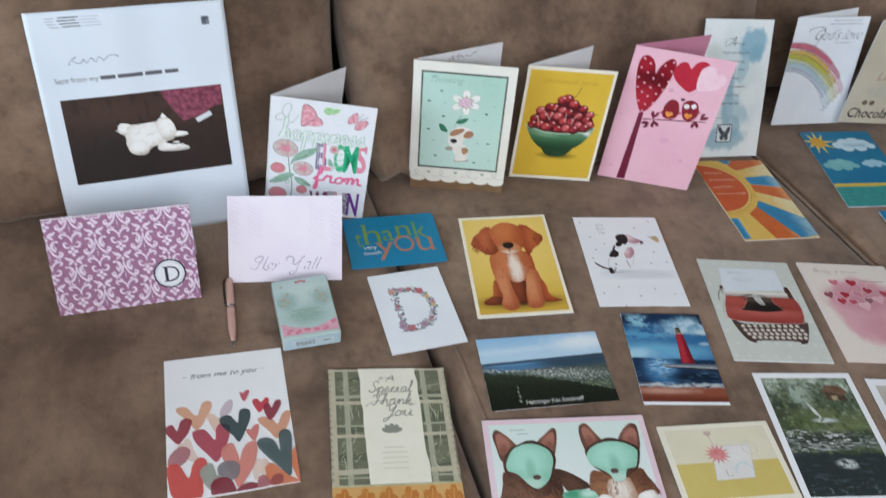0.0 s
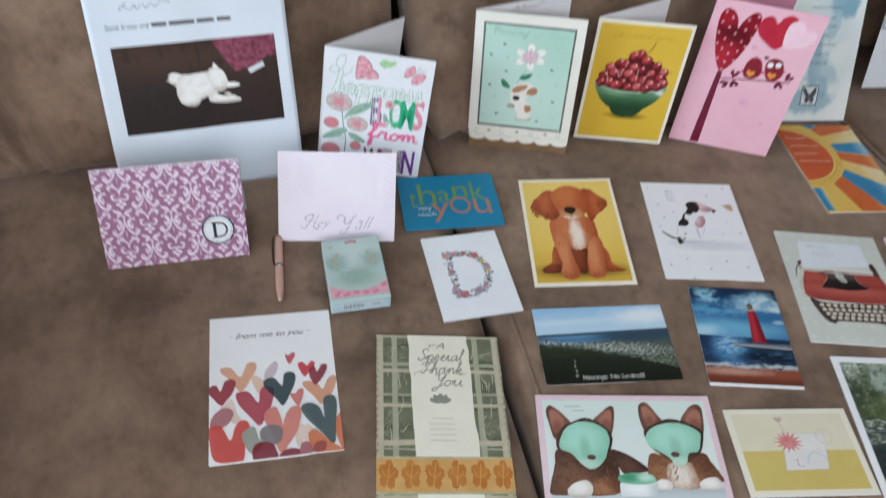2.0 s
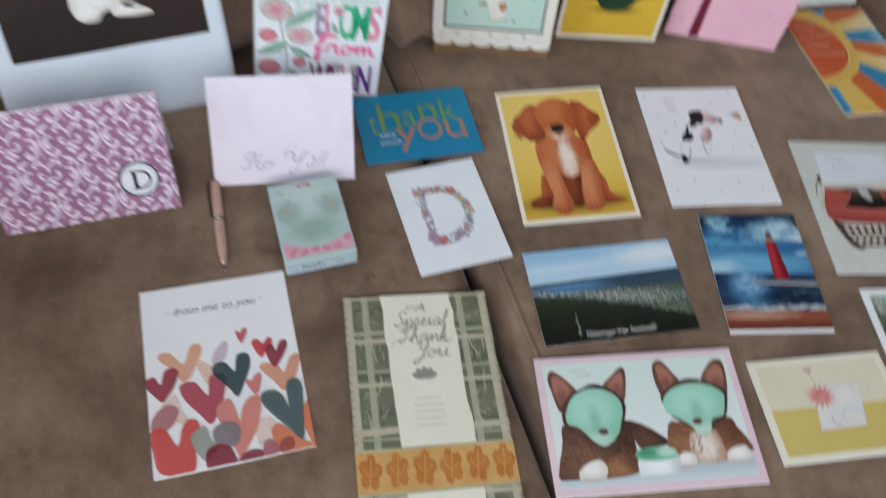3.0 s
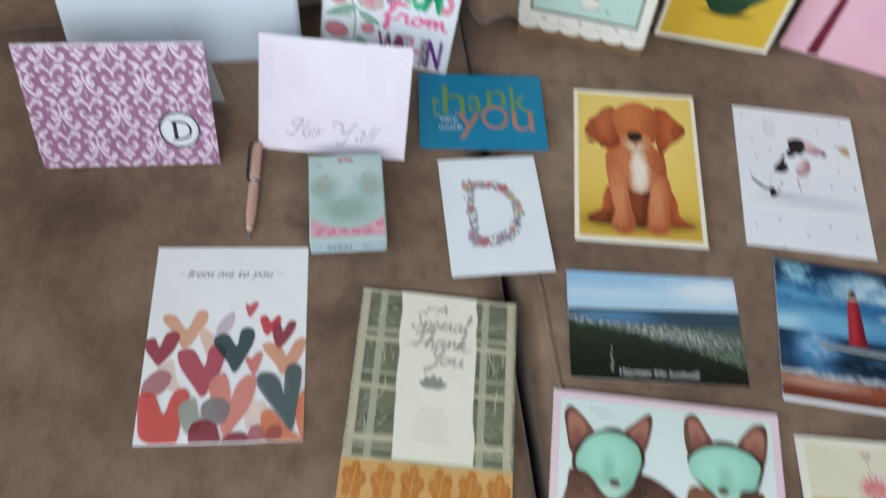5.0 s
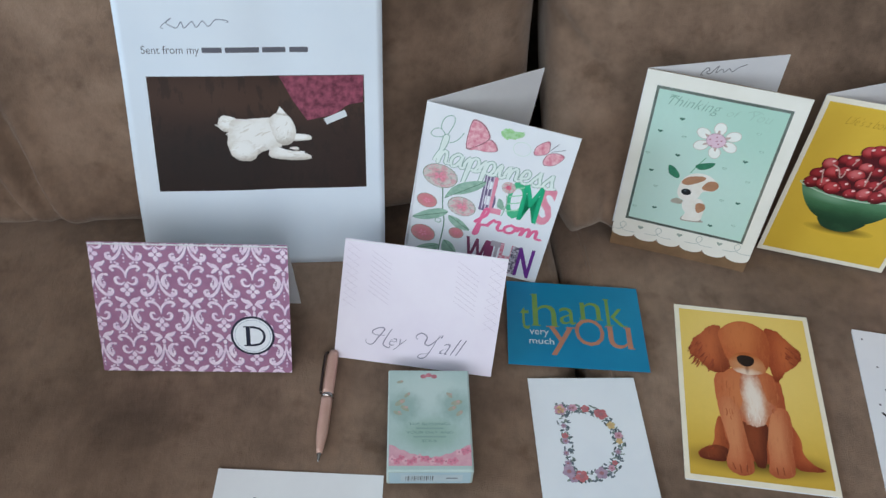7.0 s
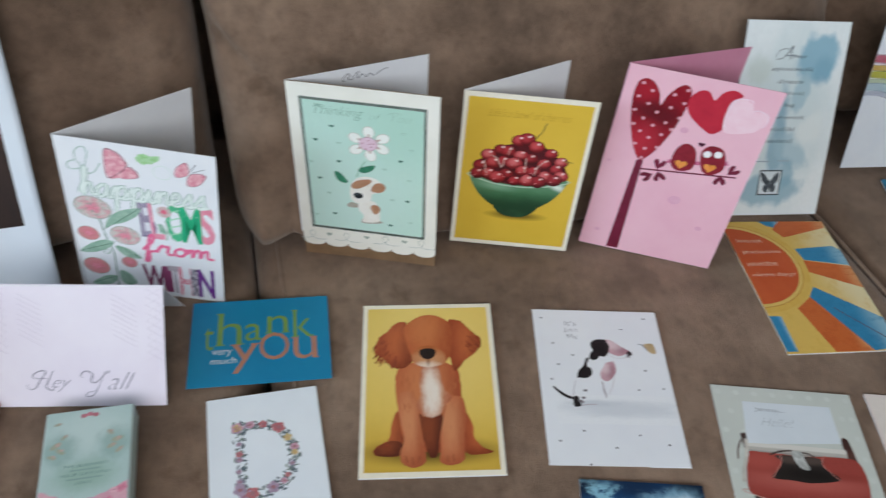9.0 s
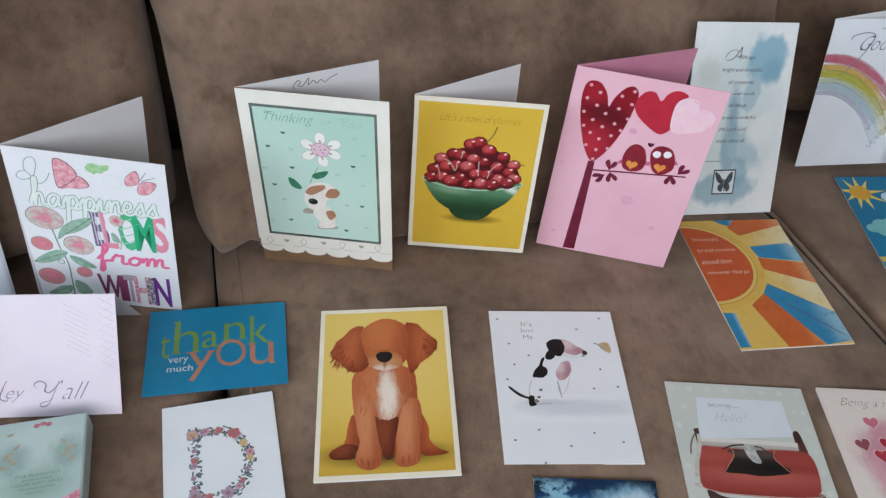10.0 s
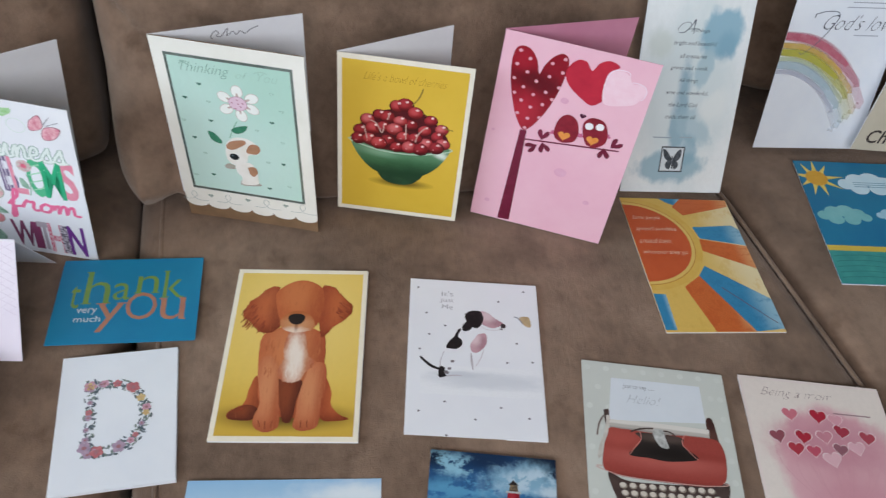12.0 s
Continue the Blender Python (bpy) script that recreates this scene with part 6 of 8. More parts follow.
    tower = painted("#97202e", [("#b43640", ("oval", 0.35, 0.5, 0.18, 0.6, -4, 0.8, 0.1), 0.8, None), ("#651220", ("oval", 0.92, 0.5, 0.25, 0.7, 0, 0.8, 0.1), 0.9, None)], 0.35)
    s.poly("tower", [(0.585, 0.435), (0.748, 0.428), (0.708, 0.765), (0.618, 0.765)], tower, 4)
    s.poly("gallery", [(0.603, 0.765), (0.722, 0.765), (0.722, 0.776), (0.603, 0.776)], ink("#b9bcbc"), 5)
    s.poly("lantern", [(0.628, 0.776), (0.698, 0.776), (0.694, 0.815), (0.633, 0.815)], ink("#a08a6a", "#3a3430", 200.0), 5)
    s.poly("lantern_roof", [(0.622, 0.815), (0.703, 0.815), (0.66, 0.845)], ink("#2a2422"), 6)


lighthouse_card()


def flower_initial_card():
    s = lying_card("white card with a flowered initial, folded and lying flat", (-0.0387, -0.155, 0.4445), (0.052, -0.1535, 0.445), (-0.0368, -0.2766, 0.4448), ink("#ebeff4", "#e4e9f0", 12.0), 2, 0.003)
    path = [(0.27, 0.76 - 0.50 * t / 12) for t in range(13)]
    path += [(0.27 + 0.13 * t / 4, 0.76) for t in range(5)]
    path += [(0.27 + 0.13 * t / 4, 0.26) for t in range(5)]
    for t in range(1, 18):
        a = math.pi / 2 - math.pi * t / 18
        path.append((0.42 + 0.32 * math.cos(a), 0.51 + 0.25 * math.sin(a)))
    rnd = random.Random(21)
    leaf = [ink("#56636f", "#76828c", 200.0), ink("#465259", "#67747a", 200.0), ink("#7d8b84")]
    rosy, gold, red, plum = ink("#d7a9b8", "#c18fa3", 260.0), ink("#d8bf8d", "#c4a56a", 260.0), ink("#c57d80", "#b5656c", 260.0), ink("#b9a0b4", "#9f8ba2", 260.0)
    for k, (u, v) in enumerate(path):
        for q in range(7):
            s.oval("leaf", u + rnd.uniform(-0.05, 0.05), v + rnd.uniform(-0.035, 0.035), rnd.uniform(0.014, 0.028), rnd.uniform(0.006, 0.011), leaf[(k + q) % 3], 1 + q % 3, rnd.uniform(0, 180), 8)
        if k % 5 not in (2, 4):
            r, m = rnd.choice((0.026, 0.032, 0.040, 0.058)), rnd.choice((rosy, rosy, gold, red, red, plum, plum))
            u, v = u + rnd.uniform(-0.018, 0.018), v + rnd.uniform(-0.012, 0.012)
            for w in range(5):
                t = 2 * math.pi * w / 5 + k
                s.oval("petal", u + 0.5 * r * math.cos(t), v + 0.5 * r * math.sin(t) * 0.74, r * 0.52, r * 0.45, m, 5 + w % 2, math.degrees(t), 10)
            s.oval("flower_heart", u, v, r * 0.35, r * 0.32, ink("#cfae80" if m is gold else "#a8757c"), 7, 0, 10)


flower_initial_card()


def typewriter_card():
    s = lying_card("pale spotted card printed with a red typewriter, lying flat", (0.3948, -0.2083, 0.451), (0.5165, -0.2381, 0.4507), (0.355, -0.3707, 0.4518), ink("#ced3cc", "#c8cdc7", 14.0))
    for j in range(9):
        for i in range(8):
            s.oval("pale_dot", 0.04 + 0.131 * i + 0.065 * (j % 2) * (i < 7), 0.04 + 0.115 * j, 0.022, 0.022, ink("#d3d8d2"), 1, 0, 12)
    s.poly("paper_print", [(0.201, 0.908), (0.823, 0.911), (0.827, 0.695), (0.162, 0.655)], ink("#d6dee5", "#dde4ea", 20.0), 2)
    s.text("lettering", "Just to say......", 0.276, 0.847, 0.493, 0.879, ink("#7d848c"), 3, 0.1, -0.008)
    s.text("lettering", "Hello!", 0.298, 0.768, 0.535, 0.816, ink("#adb4bb"), 3, 0.5, -0.024)
    dark = ink("#3a2c2a", "#54433f", 60.0)
    s.poly("knob", [(0.131, 0.712), (0.167, 0.719), (0.170, 0.646), (0.137, 0.632)], dark, 4)
    s.blob("knob", [(0.829, 0.713), (0.872, 0.722), (0.891, 0.632), (0.890, 0.585), (0.836, 0.600)], painted("#5a3a34", [("#3a2421", ("oval", 0.5, 0.8, 0.4, 0.3, 0, 0.6, 0.3), 0.8, None)], 0.4), 4)
    s.poly("carriage", [(0.163, 0.660), (0.442, 0.666), (0.840, 0.660), (0.835, 0.611), (0.665, 0.609), (0.351, 0.603), (0.163, 0.605)], painted("#bdb8b0", [("#e0ddd6", ("over", 0.62, 0.50, 0.1, 0.1), 0.9, None), ("#8a847d", ("under", 0.30, 0.20, 0.1, 0.1), 0.7, None)], 0.4), 5)
    red = painted("#9f453d", [("#b85f56", ("oval", 0.5, 0.42, 0.46, 0.16, -4, 0.8, 0.2), 0.9, None), ("#7a2722", ("under", 0.08, 0.02, 0.12, 0.05), 0.9, None), ("#8a332c", ("oval", 0.5, 0.62, 0.5, 0.08, -6, 0.8, 0.2), 0.6, None), ("#b5564c", ("oval", 0.15, 0.8, 0.16, 0.2, 0, 0.8, 0.2), 0.7, None)], 0.4)
    s.blob("housing", [(0.155, 0.607), (0.254, 0.613), (0.352, 0.611), (0.516, 0.605), (0.682, 0.612), (0.838, 0.611), (0.897, 0.592), (0.920, 0.528), (0.911, 0.436), (0.878, 0.376), (0.776, 0.350), (0.554, 0.348), (0.272, 0.355), (0.148, 0.371), (0.101, 0.407), (0.118, 0.510)], red, 6)
    s.line("housing_edge", [(0.103, 0.405), (0.148, 0.374), (0.272, 0.358), (0.555, 0.352), (0.777, 0.354), (0.874, 0.377)], 0.006, ink("#cfa79f"), 7)
    s.blob("type_well", [(0.278, 0.477), (0.341, 0.530), (0.366, 0.569), (0.334, 0.598), (0.433, 0.605), (0.598, 0.603), (0.654, 0.589), (0.643, 0.563), (0.661, 0.542), (0.735, 0.489), (0.541, 0.461), (0.414, 0.468)], painted("#2a2422", [("#5a4c46", ("oval", 0.5, 0.85, 0.5, 0.16, 0, 0.7, 0.4), 0.8, None), ("#171312", ("oval", 0.6, 0.3, 0.4, 0.2, 0, 0.7, 0.3), 0.8, None)], 0.4), 7)
    s.line("lobe_edge", [(0.352, 0.608), (0.369, 0.569), (0.328, 0.526), (0.280, 0.480)], 0.005, ink("#d08a80"), 8)
    s.line("lobe_edge", [(0.685, 0.611), (0.648, 0.589), (0.646, 0.559), (0.665, 0.540), (0.734, 0.490)], 0.005, ink("#d08a80"), 8)
    s.blob("ribbon_plate", [(0.456, 0.627), (0.519, 0.629), (0.532, 0.587), (0.547, 0.534), (0.497, 0.535), (0.459, 0.577)], ink("#d0d2cf", "#8f918e", 150.0), 9)
    s.line("ribbon_arm", [(0.305, 0.601), (0.373, 0.624), (0.457, 0.631)], 0.012, dark, 8)
    s.line("ribbon_arm", [(0.522, 0.623), (0.568, 0.622), (0.598, 0.603)], 0.010, dark, 8)
    s.line("lever", [(0.156, 0.678), (0.140, 0.592), (0.100, 0.508), (0.084, 0.452)], 0.024, ink("#d9d5cc", "#b9b3aa", 90.0), 9)
    s.line("lever", [(0.079, 0.566), (0.094, 0.629), (0.131, 0.676)], 0.010, ink("#7a6a64"), 8)
    s.blob("keyboard", [(0.133, 0.376), (0.279, 0.337), (0.735, 0.353), (0.911, 0.374), (0.862, 0.231), (0.819, 0.173), (0.745, 0.161), (0.724, 0.182), (0.335, 0.181), (0.300, 0.161), (0.234, 0.173), (0.179, 0.237)], dark, 4)
    for ends, count in (([(0.222, 0.313), (0.789, 0.328)], 10), ([(0.231, 0.275), (0.823, 0.290)], 11), ([(0.253, 0.240), (0.839, 0.255)], 11), ([(0.290, 0.208), (0.826, 0.218)], 10)):
        (u0, v0), (u1, v1) = ends
        for i in range(count):
            t = i / (count - 1)
            u, v = u0 + (u1 - u0) * t, v0 + (v1 - v0) * t
            s.oval("key", u, v, 0.0262, 0.0225, ink("#84796e", "#9c9184", 200.0), 5, 0, 12)
            s.oval("key_top", u - 0.002, v + 0.003, 0.0205, 0.0175, ink("#d6cec2"), 6, 0, 10)
    s.line("space_bar", [(0.354, 0.184), (0.524, 0.187), (0.693, 0.188)], 0.010, ink("#9c938a"), 5)


typewriter_card()


def balloon_hearts_card():
    s = lying_card("cream card with a rose wash and balloon hearts, lying flat", (0.533, -0.2381, 0.4485), (0.6584, -0.2662, 0.4457), (0.4962, -0.4019, 0.4493), ink("#e9ddd8", "#e3d6d0", 12.0))
    wash = painted("#e6dcd4", [("#dba9b2", ("oval", 0.57, 0.50, 0.43, 0.36, 0, 0.14, 0.22), 1.0, None), ("#c98b99", ("oval", 0.55, 0.64, 0.34, 0.14, 0, 0.7, 0.7), 0.85, None), ("#d194a1", ("oval", 0.62, 0.34, 0.24, 0.14, 0, 0.7, 0.7), 0.7, None)], 0.6, 5.0)
    s.rect("rose_wash", 0.02, 0.015, 0.98, 0.985, wash, 1)
    s.text("lettering", "Being a mom", 0.135, 0.875, 0.645, 0.940, ink("#8c7676"), 2, 0.55, -0.024)
    s.rect("printed_line", 0.62, 0.815, 0.88, 0.822, ink("#9a7a80"), 2)
    for u, v, z, c, t in ((0.306, 0.784, 0.12, "#cf7684", 0), (0.50, 0.786, 0.13, "#b32a3e", -8), (0.618, 0.773, 0.11, "#dba0ac", 0), (0.183, 0.65, 0.12, "#93515c", 10), (0.357, 0.657, 0.12, "#b02c3e", -10), (0.508, 0.669, 0.12, "#c98694", 5), (0.636, 0.708, 0.12, "#a8384a", -12), (0.289, 0.588, 0.12, "#b33a48", 0), (0.407, 0.583, 0.11, "#c4566a", 0), (0.521, 0.545, 0.13, "#e3b6bf", 10), (0.594, 0.605, 0.11, "#93606c", -6), (0.712, 0.621, 0.12, "#dfb0bb", 6), (0.806, 0.685, 0.12, "#b04a58", -10)):
        s.line("string", [(u, v - 0.05), (u + 0.01, v - 0.18), (0.52, 0.22)], 0.002, ink("#cf98a3"), 2)
        s.heart("heart_edge", u, v, z * 1.06, ink("#ecd3d6"), 3, t)
        s.heart("heart", u, v, z * 0.95, ink(c), 4, t)


balloon_hearts_card()


def woodland_card():
    s = lying_card("white bordered print of a green wood and waterfall, lying flat", (0.3657, -0.3926, 0.452), (0.4839, -0.4175, 0.452), (0.3318, -0.554, 0.452), WHITE, 1, name="print_card")
    view = painted("#4b5944", [
        ("#8a9987", ("over", 0.84, 0.86, 0.12, 0.20), 0.9, None), ("#c8d2ca", ("over", 0.84, 0.88, 0.06, 0.10), 0.8, (13.0, 0.53, (1, 1))), ("#a3b3a6", ("oval", 0.36, 0.86, 0.10, 0.12, 0, 0.5, 0.4), 0.8, None), ("#384434", ("all",), 0.75, (9.0, 0.54, (1, 1.3))), ("#323d30", ("oval", 0.12, 0.70, 0.16, 0.14, 0, 0.6, 0.7), 0.8, None),
        ("#68734f", ("oval", 0.62, 0.66, 0.42, 0.045, -3, 0.7, 0.7), 0.85, None), ("#717c55", ("oval", 0.72, 0.56, 0.34, 0.040, 5, 0.7, 0.7), 0.8, None), ("#55633c", ("oval", 0.30, 0.60, 0.25, 0.05, 0, 0.7, 0.8), 0.8, None), ("#7d8a62", ("all",), 0.5, (11.0, 0.56, (1, 1.8))), ("#2f392b", ("all",), 0.55, (13.0, 0.57, (1, 1.2))), ("#a9b5a4", ("over", 0.55, 0.55, 0.2, 0.3), 0.35, (17.0, 0.58, (1, 1.2))),
        ("#dfe6e3", ("oval", 0.45, 0.70, 0.018, 0.075, 32, 0.5, 0.5), 0.8, (14.0, 0.42, (1, 1))), ("#c9d3d0", ("oval", 0.52, 0.615, 0.11, 0.02, 0, 0.6, 0.6), 0.9, (14.0, 0.42, (1, 3))), ("#343d38", ("oval", 0.45, 0.44, 0.55, 0.07, 0, 0.5, 0.4), 0.85, None), ("#e3e9e8", ("oval", 0.45, 0.46, 0.52, 0.065, -3, 0.6, 0.3), 0.72, (15.0, 0.53, (0.8, 4))), ("#d3dcda", ("oval", 0.30, 0.385, 0.40, 0.030, 2, 0.6, 0.4), 0.65, (19.0, 0.52, (0.8, 5))),
        ("#2b3335", ("under", 0.345, 0.335, 0.02, 0.05), 0.97, None), ("#435056", ("under", 0.33, 0.32, 0.03, 0.05), 0.6, (8.0, 0.56, (0.7, 4))), ("#c3ccca", ("oval", 0.55, 0.25, 0.11, 0.035, 0, 0.5, 0.4), 0.9, (16.0, 0.46, (1, 1.5))), ("#7f8b8b", ("under", 0.14, 0.12, 0.04, 0.05), 0.6, (12.0, 0.60, (1, 3)))], 0.32, 8.0)
    s.rect("printed_view", 0.060, 0.045, 0.940, 0.955, view, 1)
    s.poly("hut_roof", [(0.61, 0.835), (0.68, 0.895), (0.84, 0.885), (0.89, 0.825), (0.80, 0.815), (0.72, 0.835)], ink("#5c4334", "#7c6450", 90.0), 2)
    s.poly("hut_wall", [(0.64, 0.832), (0.72, 0.834), (0.80, 0.815), (0.85, 0.82), (0.84, 0.765), (0.65, 0.77)], ink("#6b5a44", "#3f332a", 120.0), 2)
    s.poly("hut_wall", [(0.70, 0.805), (0.76, 0.805), (0.76, 0.77), (0.70, 0.77)], ink("#b0a083", "#8d7d62", 120.0), 3)


woodland_card()


def corner_print():
    s = lying_card("white bordered print with a grey and brown view, lying flat", (0.499, -0.429, 0.452), (0.61, -0.455, 0.45), (0.462, -0.585, 0.452), WHITE, 1, name="print_card")
    s.rect("printed_view", 0.08, 0.06, 0.92, 0.94, picture([(0.0, "#4a4640"), (0.5, "#7d7468"), (0.8, "#b3aca2"), (1.0, "#c4beb6")], 0.12, 4.0), 1)
    s.blob("brown_patch", [(0.12, 0.72), (0.40, 0.80), (0.60, 0.62), (0.30, 0.50)], ink("#5a3a30", "#704c40", 60.0), 2, "", 0.05, 2)


corner_print()


def cat_card():
    s = lying_card("pink bordered card with brown and mint green shapes, lying flat", (0.0354, -0.3831, 0.445), (0.2087, -0.4182, 0.4523), (0.0115, -0.5015, 0.4445), ink("#e4cfd6", "#dec4ce", 16.0), 2, 0.002)
    s.rect("pale_print", 0.035, 0.05, 0.965, 0.95, picture([(0.0, "#cfd8dc"), (0.12, "#b3bec4"), (0.2, "#dfe6e6"), (1.0, "#d3e2dd")], 0.03, 3.0), 1)
    coat = lambda c, hi, lo: painted(c, [(hi, ("oval", 0.4, 0.35, 0.35, 0.35, 0, 0.8, 0.5), 0.9, None), (lo, ("oval", 0.9, 0.7, 0.3, 0.4, 0, 0.7, 0.4), 0.7, None), (lo, ("all",), 0.45, (9.0, 0.54, (1.8, 1))), (hi, ("all",), 0.35, (12.0, 0.57, (1.8, 1)))], 0.5)
    fur, rust, dark = coat("#5b4034", "#7d5a48", "#3c271f"), coat("#7d523c", "#a57554", "#553426"), coat("#463029", "#66473a", "#2d1e19")
    ear = painted("#5c3d33", [("#8f6455", ("oval", 0.5, 0.55, 0.36, 0.40, 0, 0.6, 0.4), 0.9, None)], 0.5)
    inner = painted("#a87262", [("#7c4d42", ("oval", 0.5, 0.2, 0.4, 0.3, 0, 0.6, 0.4), 0.8, None)], 0.5)
    mint = painted("#86c0a8", [("#a6dac8", ("oval", 0.45, 0.62, 0.42, 0.36, 0, 0.6, 0.3), 1.0, None), ("#6fa890", ("oval", 0.5, 0.42, 0.09, 0.22, 0, 0.8, 0.3), 0.5, None), ("#c2dccf", ("oval", 0.5, 0.1, 0.22, 0.12, 0, 0.7, 0.3), 0.8, None)], 0.45)
    paw = painted("#d9d3cc", [("#f0eeea", ("oval", 0.45, 0.6, 0.35, 0.35, 0, 0.6, 0.3), 0.9, None), ("#a89c92", ("under", 0.12, 0.12, 0.15, 0.1), 0.7, None)], 0.5)
    s.blob("brown_shape", [(0.396, 0.496), (0.470, 0.459), (0.545, 0.379), (0.577, 0.315), (0.491, 0.292), (0.435, 0.294), (0.406, 0.400)], dark, 2, "", 0.01, 1)
    s.blob("brown_shape", [(0.093, 0.488), (0.072, 0.371), (0.044, 0.226), (0.033, 0.121), (0.137, 0.106), (0.386, 0.122), (0.413, 0.257), (0.409, 0.405), (0.383, 0.503), (0.219, 0.367)], fur, 3, "", 0.012, 2)
    s.blob("tan_shape", [(0.266, 0.220), (0.348, 0.267), (0.401, 0.247), (0.398, 0.130), (0.316, 0.116), (0.255, 0.118)], rust, 4, "", 0.03, 3)
    s.blob("brown_shape", [(0.607, 0.468), (0.573, 0.336), (0.568, 0.242), (0.622, 0.180), (0.838, 0.174), (0.964, 0.230), (0.957, 0.304), (0.927, 0.391), (0.889, 0.474), (0.736, 0.417)], rust, 3, "", 0.012, 4)
    s.blob("pale_shape", [(0.694, 0.375), (0.803, 0.390), (0.832, 0.287), (0.826, 0.168), (0.698, 0.172), (0.668, 0.270)], painted("#b08a72", [("#e3dacf", ("oval", 0.45, 0.5, 0.34, 0.46, 0, 0.6, 0.7), 1.0, None), ("#a98a74", ("all",), 0.3, (7.0, 0.56, (1.6, 1)))], 0.5), 4, "", 0.03, 5)
    for outer, inside in (([(0.052, 0.836), (0.073, 0.897), (0.109, 0.872), (0.154, 0.804), (0.186, 0.726), (0.144, 0.693), (0.114, 0.597), (0.082, 0.598), (0.064, 0.722)], [(0.070, 0.822), (0.096, 0.852), (0.146, 0.761), (0.117, 0.671), (0.085, 0.658)]), ([(0.310, 0.746), (0.371, 0.841), (0.422, 0.897), (0.441, 0.863), (0.428, 0.736), (0.398, 0.619), (0.363, 0.665)], [(0.344, 0.756), (0.411, 0.857), (0.421, 0.805), (0.393, 0.687), (0.362, 0.701)]), ([(0.582, 0.884), (0.611, 0.933), (0.642, 0.918), (0.675, 0.835), (0.701, 0.748), (0.630, 0.681), (0.598, 0.659), (0.580, 0.756)], [(0.598, 0.867), (0.629, 0.888), (0.668, 0.777), (0.620, 0.716)]), ([(0.808, 0.758), (0.858, 0.866), (0.903, 0.915), (0.940, 0.900), (0.944, 0.817), (0.929, 0.674), (0.901, 0.630), (0.840, 0.711)], [(0.843, 0.782), (0.896, 0.868), (0.930, 0.829), (0.908, 0.698), (0.859, 0.736)])):
        s.blob("ear_shape", outer, ear, 5)
        s.blob("ear_inner", inside, inner, 6)
    s.blob("brown_shape", [(0.184, 0.735), (0.262, 0.781), (0.329, 0.752), (0.392, 0.673), (0.406, 0.590), (0.383, 0.492), (0.342, 0.396), (0.277, 0.319), (0.215, 0.333), (0.150, 0.407), (0.100, 0.473), (0.094, 0.587), (0.134, 0.691)], dark, 7, "", 0.012, 6)
    s.blob("brown_shape", [(0.694, 0.758), (0.756, 0.779), (0.820, 0.753), (0.912, 0.682), (0.913, 0.589), (0.880, 0.474), (0.827, 0.415), (0.758, 0.361), (0.699, 0.410), (0.629, 0.490), (0.596, 0.583), (0.594, 0.669)], dark, 7, "", 0.012, 7)
    s.blob("mint_shape", [(0.109, 0.560), (0.147, 0.675), (0.198, 0.730), (0.258, 0.749), (0.322, 0.729), (0.376, 0.669), (0.389, 0.579), (0.367, 0.479), (0.346, 0.406), (0.300, 0.342), (0.257, 0.326), (0.213, 0.376), (0.165, 0.463), (0.116, 0.494)], mint, 8, "", 0.008, 8)
    s.blob("mint_shape", [(0.594, 0.615), (0.630, 0.686), (0.696, 0.730), (0.771, 0.742), (0.841, 0.718), (0.899, 0.657), (0.898, 0.589), (0.871, 0.488), (0.815, 0.465), (0.787, 0.373), (0.734, 0.359), (0.701, 0.427), (0.652, 0.482), (0.605, 0.528)], mint, 8, "", 0.008, 9)
    for u, v in [(0.275, 0.427), (0.737, 0.456)]:
        s.oval("dark_dot", u, v, 0.024, 0.016, ink("#5c4440"), 9)
    brown = [ink("#7a5140"), ink("#8f6248"), ink("#52342a")]
    strands(s, "fur_stroke", [(0.20, 0.25, 0.08, 0.10, 0.008, -0.04, 26), (0.36, 0.25, 0.06, 0.10, 0.01, -0.04, 16), (0.71, 0.33, 0.03, 0.08, -0.008, -0.04, 12), (0.95, 0.30, 0.03, 0.06, 0.008, -0.04, 10)], brown, 5, 8, 0.004)
    for k, pts in enumerate(([(0.126, 0.158), (0.168, 0.210), (0.227, 0.233), (0.260, 0.179), (0.241, 0.104), (0.176, 0.086), (0.129, 0.106)], [(0.597, 0.206), (0.639, 0.246), (0.685, 0.218), (0.682, 0.162), (0.637, 0.141), (0.598, 0.154)], [(0.836, 0.211), (0.880, 0.254), (0.938, 0.260), (0.957, 0.210), (0.928, 0.157), (0.848, 0.151)])):
        s.blob("pale_shape", pts, paw, 7, "", 0.015, k)
    s.blob("jar_print", [(0.414, 0.215), (0.492, 0.196), (0.603, 0.230), (0.591, 0.108), (0.553, 0.087), (0.423, 0.087), (0.406, 0.121)], painted("#dfe5e6", [("#f2f5f5", ("oval", 0.45, 0.6, 0.3, 0.4, 0, 0.7, 0.2), 0.9, None), ("#b9c4c8", ("oval", 1.0, 0.4, 0.2, 0.6, 0, 0.7, 0.2), 0.7, None), ("#aebcc0", ("under", 0.1, 0.1, 0.1, 0.05), 0.7, None)], 0.4), 8)
    s.blob("jar_lid", [(0.405, 0.265), (0.477, 0.295), (0.574, 0.285), (0.603, 0.251), (0.596, 0.218), (0.534, 0.199), (0.424, 0.211)], painted("#7fc0a2", [("#3f9270", ("oval", 0.28, 0.6, 0.24, 0.4, 0, 0.7, 0.2), 0.9, None), ("#c9e6da", ("oval", 0.75, 0.6, 0.2, 0.3, 0, 0.7, 0.2), 0.8, None)], 0.4), 9)
